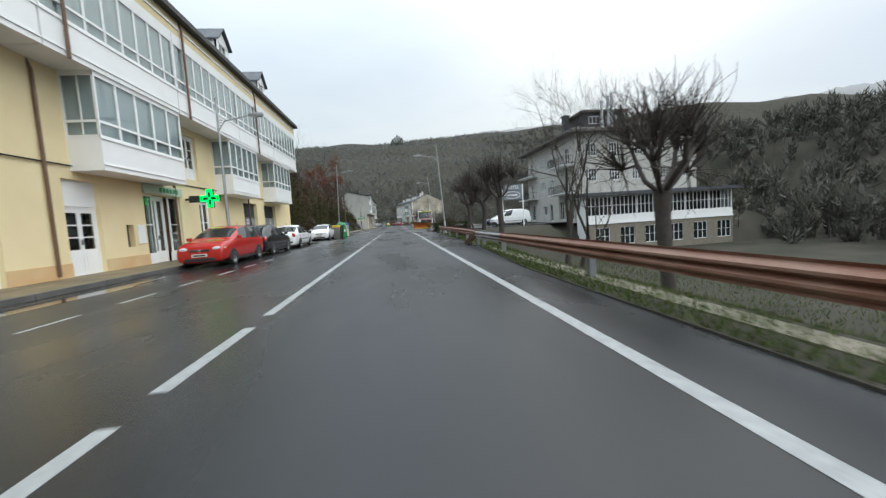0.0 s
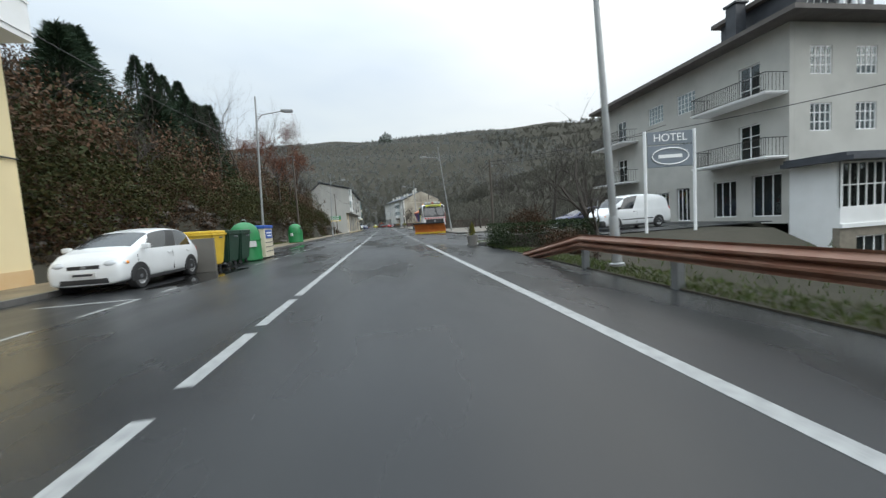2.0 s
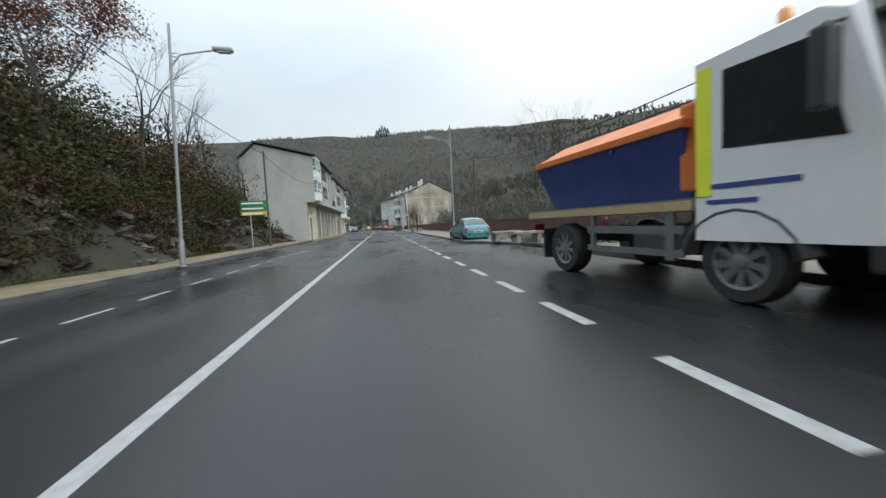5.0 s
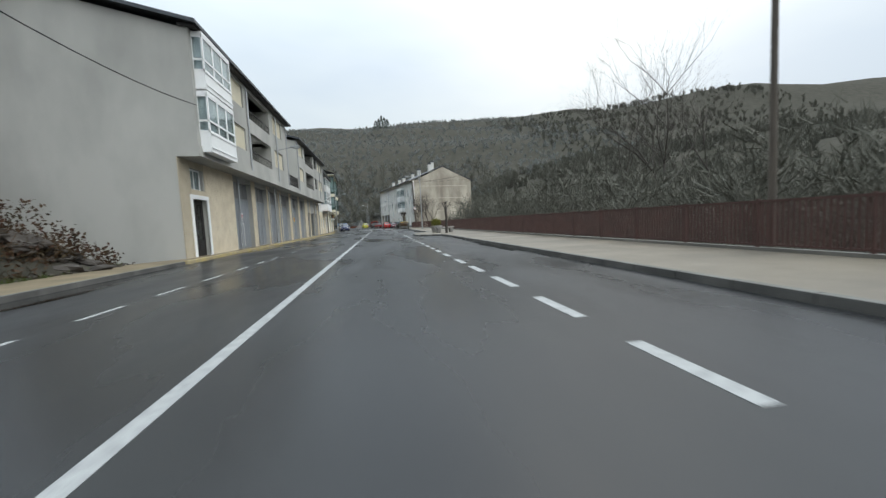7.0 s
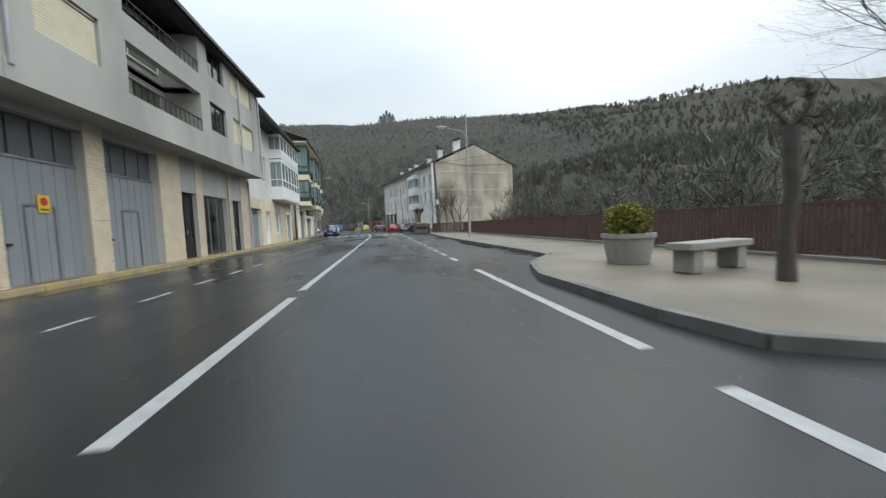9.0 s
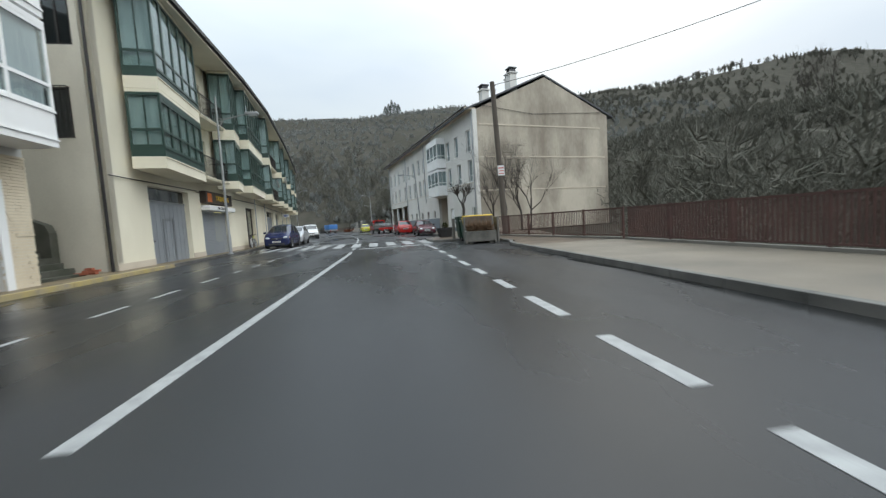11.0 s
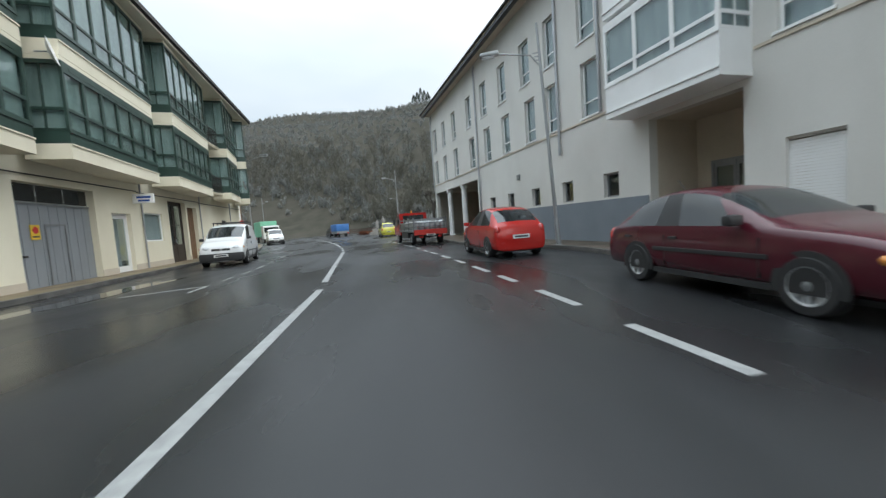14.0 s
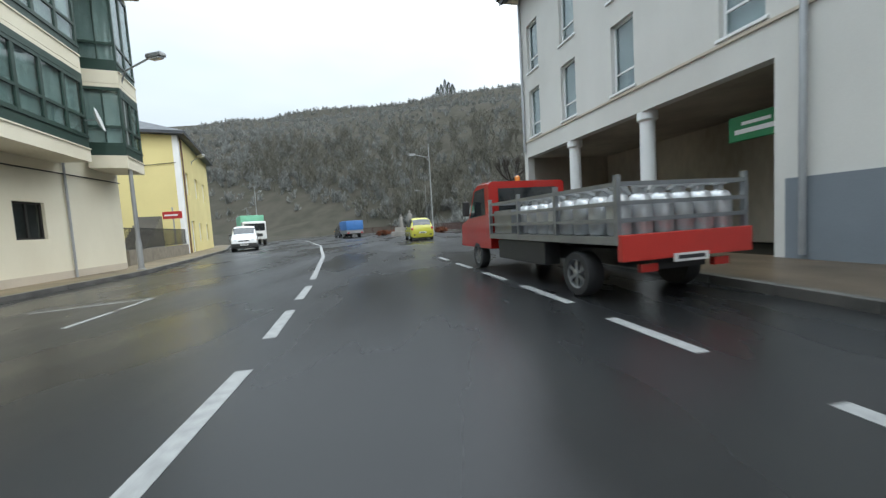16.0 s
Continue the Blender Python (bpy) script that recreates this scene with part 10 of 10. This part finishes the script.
wy = np.interp(wx, (-120, -50, -24, -8, 2, 30), (335, 296, 275, 257, 241, 226)) + 4 + rng0.random(n) ** 1.3 * 55
wood("foot_wood", wx, wy, far_forms, 0.5, 0.9, HAZETWIG, "thick bare brush at the foot of the far slope", 1.5)
n = 900
wx = rng0.uniform(42, 130, n)
wy = rng0.uniform(-5, 95, n)
wood("plot_wood", wx, wy, far_forms, 0.7, 1.15, FARTWIG, "dark trees behind the hotel plot")

# far ridges that close the valley: a glowing backdrop with painted mist
def ridge(dist, base, seed, col, strength, label):
    m = bpy.data.materials.new("painted_mist_ridge")
    m.use_nodes = True
    nt = m.node_tree
    nt.nodes.clear()
    out = nt.nodes.new("ShaderNodeOutputMaterial")
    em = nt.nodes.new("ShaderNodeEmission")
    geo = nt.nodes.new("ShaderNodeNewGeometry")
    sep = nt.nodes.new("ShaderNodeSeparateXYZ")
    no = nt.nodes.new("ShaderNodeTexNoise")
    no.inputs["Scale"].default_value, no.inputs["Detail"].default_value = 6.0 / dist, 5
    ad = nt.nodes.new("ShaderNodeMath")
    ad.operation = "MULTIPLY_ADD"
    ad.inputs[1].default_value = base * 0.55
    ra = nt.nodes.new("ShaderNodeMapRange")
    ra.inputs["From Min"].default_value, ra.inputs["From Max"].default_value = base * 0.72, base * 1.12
    # mist is mixed into the emission colour, paler with height
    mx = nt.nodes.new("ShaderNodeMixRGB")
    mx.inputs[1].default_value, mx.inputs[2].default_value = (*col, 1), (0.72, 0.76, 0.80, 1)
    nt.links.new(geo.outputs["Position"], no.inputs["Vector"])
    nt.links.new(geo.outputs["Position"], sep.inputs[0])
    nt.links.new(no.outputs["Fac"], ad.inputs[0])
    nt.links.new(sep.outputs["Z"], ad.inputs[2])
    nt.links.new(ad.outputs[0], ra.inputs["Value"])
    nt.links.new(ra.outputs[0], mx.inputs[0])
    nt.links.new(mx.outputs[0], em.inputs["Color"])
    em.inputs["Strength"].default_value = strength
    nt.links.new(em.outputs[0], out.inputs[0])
    V, F = [], []
    N = 300
    for i in range(N + 1):
        a = radians(-75 + 150 * i / N)
        deg = math.degrees(a)
        hgt = dist * math.tan(radians(float(np.interp(deg, (-75, -40, -20, 0, 14, 28, 40, 50, 75), (6.0, 7.5, 9.0, 10.5, 13.0, 13.2, 12.2, 11.2, 10.5))))) + base * 0.006 * math.sin(i * 0.7 + seed) + base * 0.004 * math.sin(i * 1.7) + base * 0.003 * math.sin(i * 3.1)
        for z in (-20, hgt):
            V.append((dist * math.sin(a), 100 + dist * math.cos(a), z))
    for i in range(N):
        F.append((2 * i, 2 * i + 2, 2 * i + 3, 2 * i + 1))
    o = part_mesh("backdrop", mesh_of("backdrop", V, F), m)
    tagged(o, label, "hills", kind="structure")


ridge(2600, 800, 1.0, (0.15, 0.175, 0.185), 1.0, "distant wooded ridge, a glowing backdrop with painted low cloud")
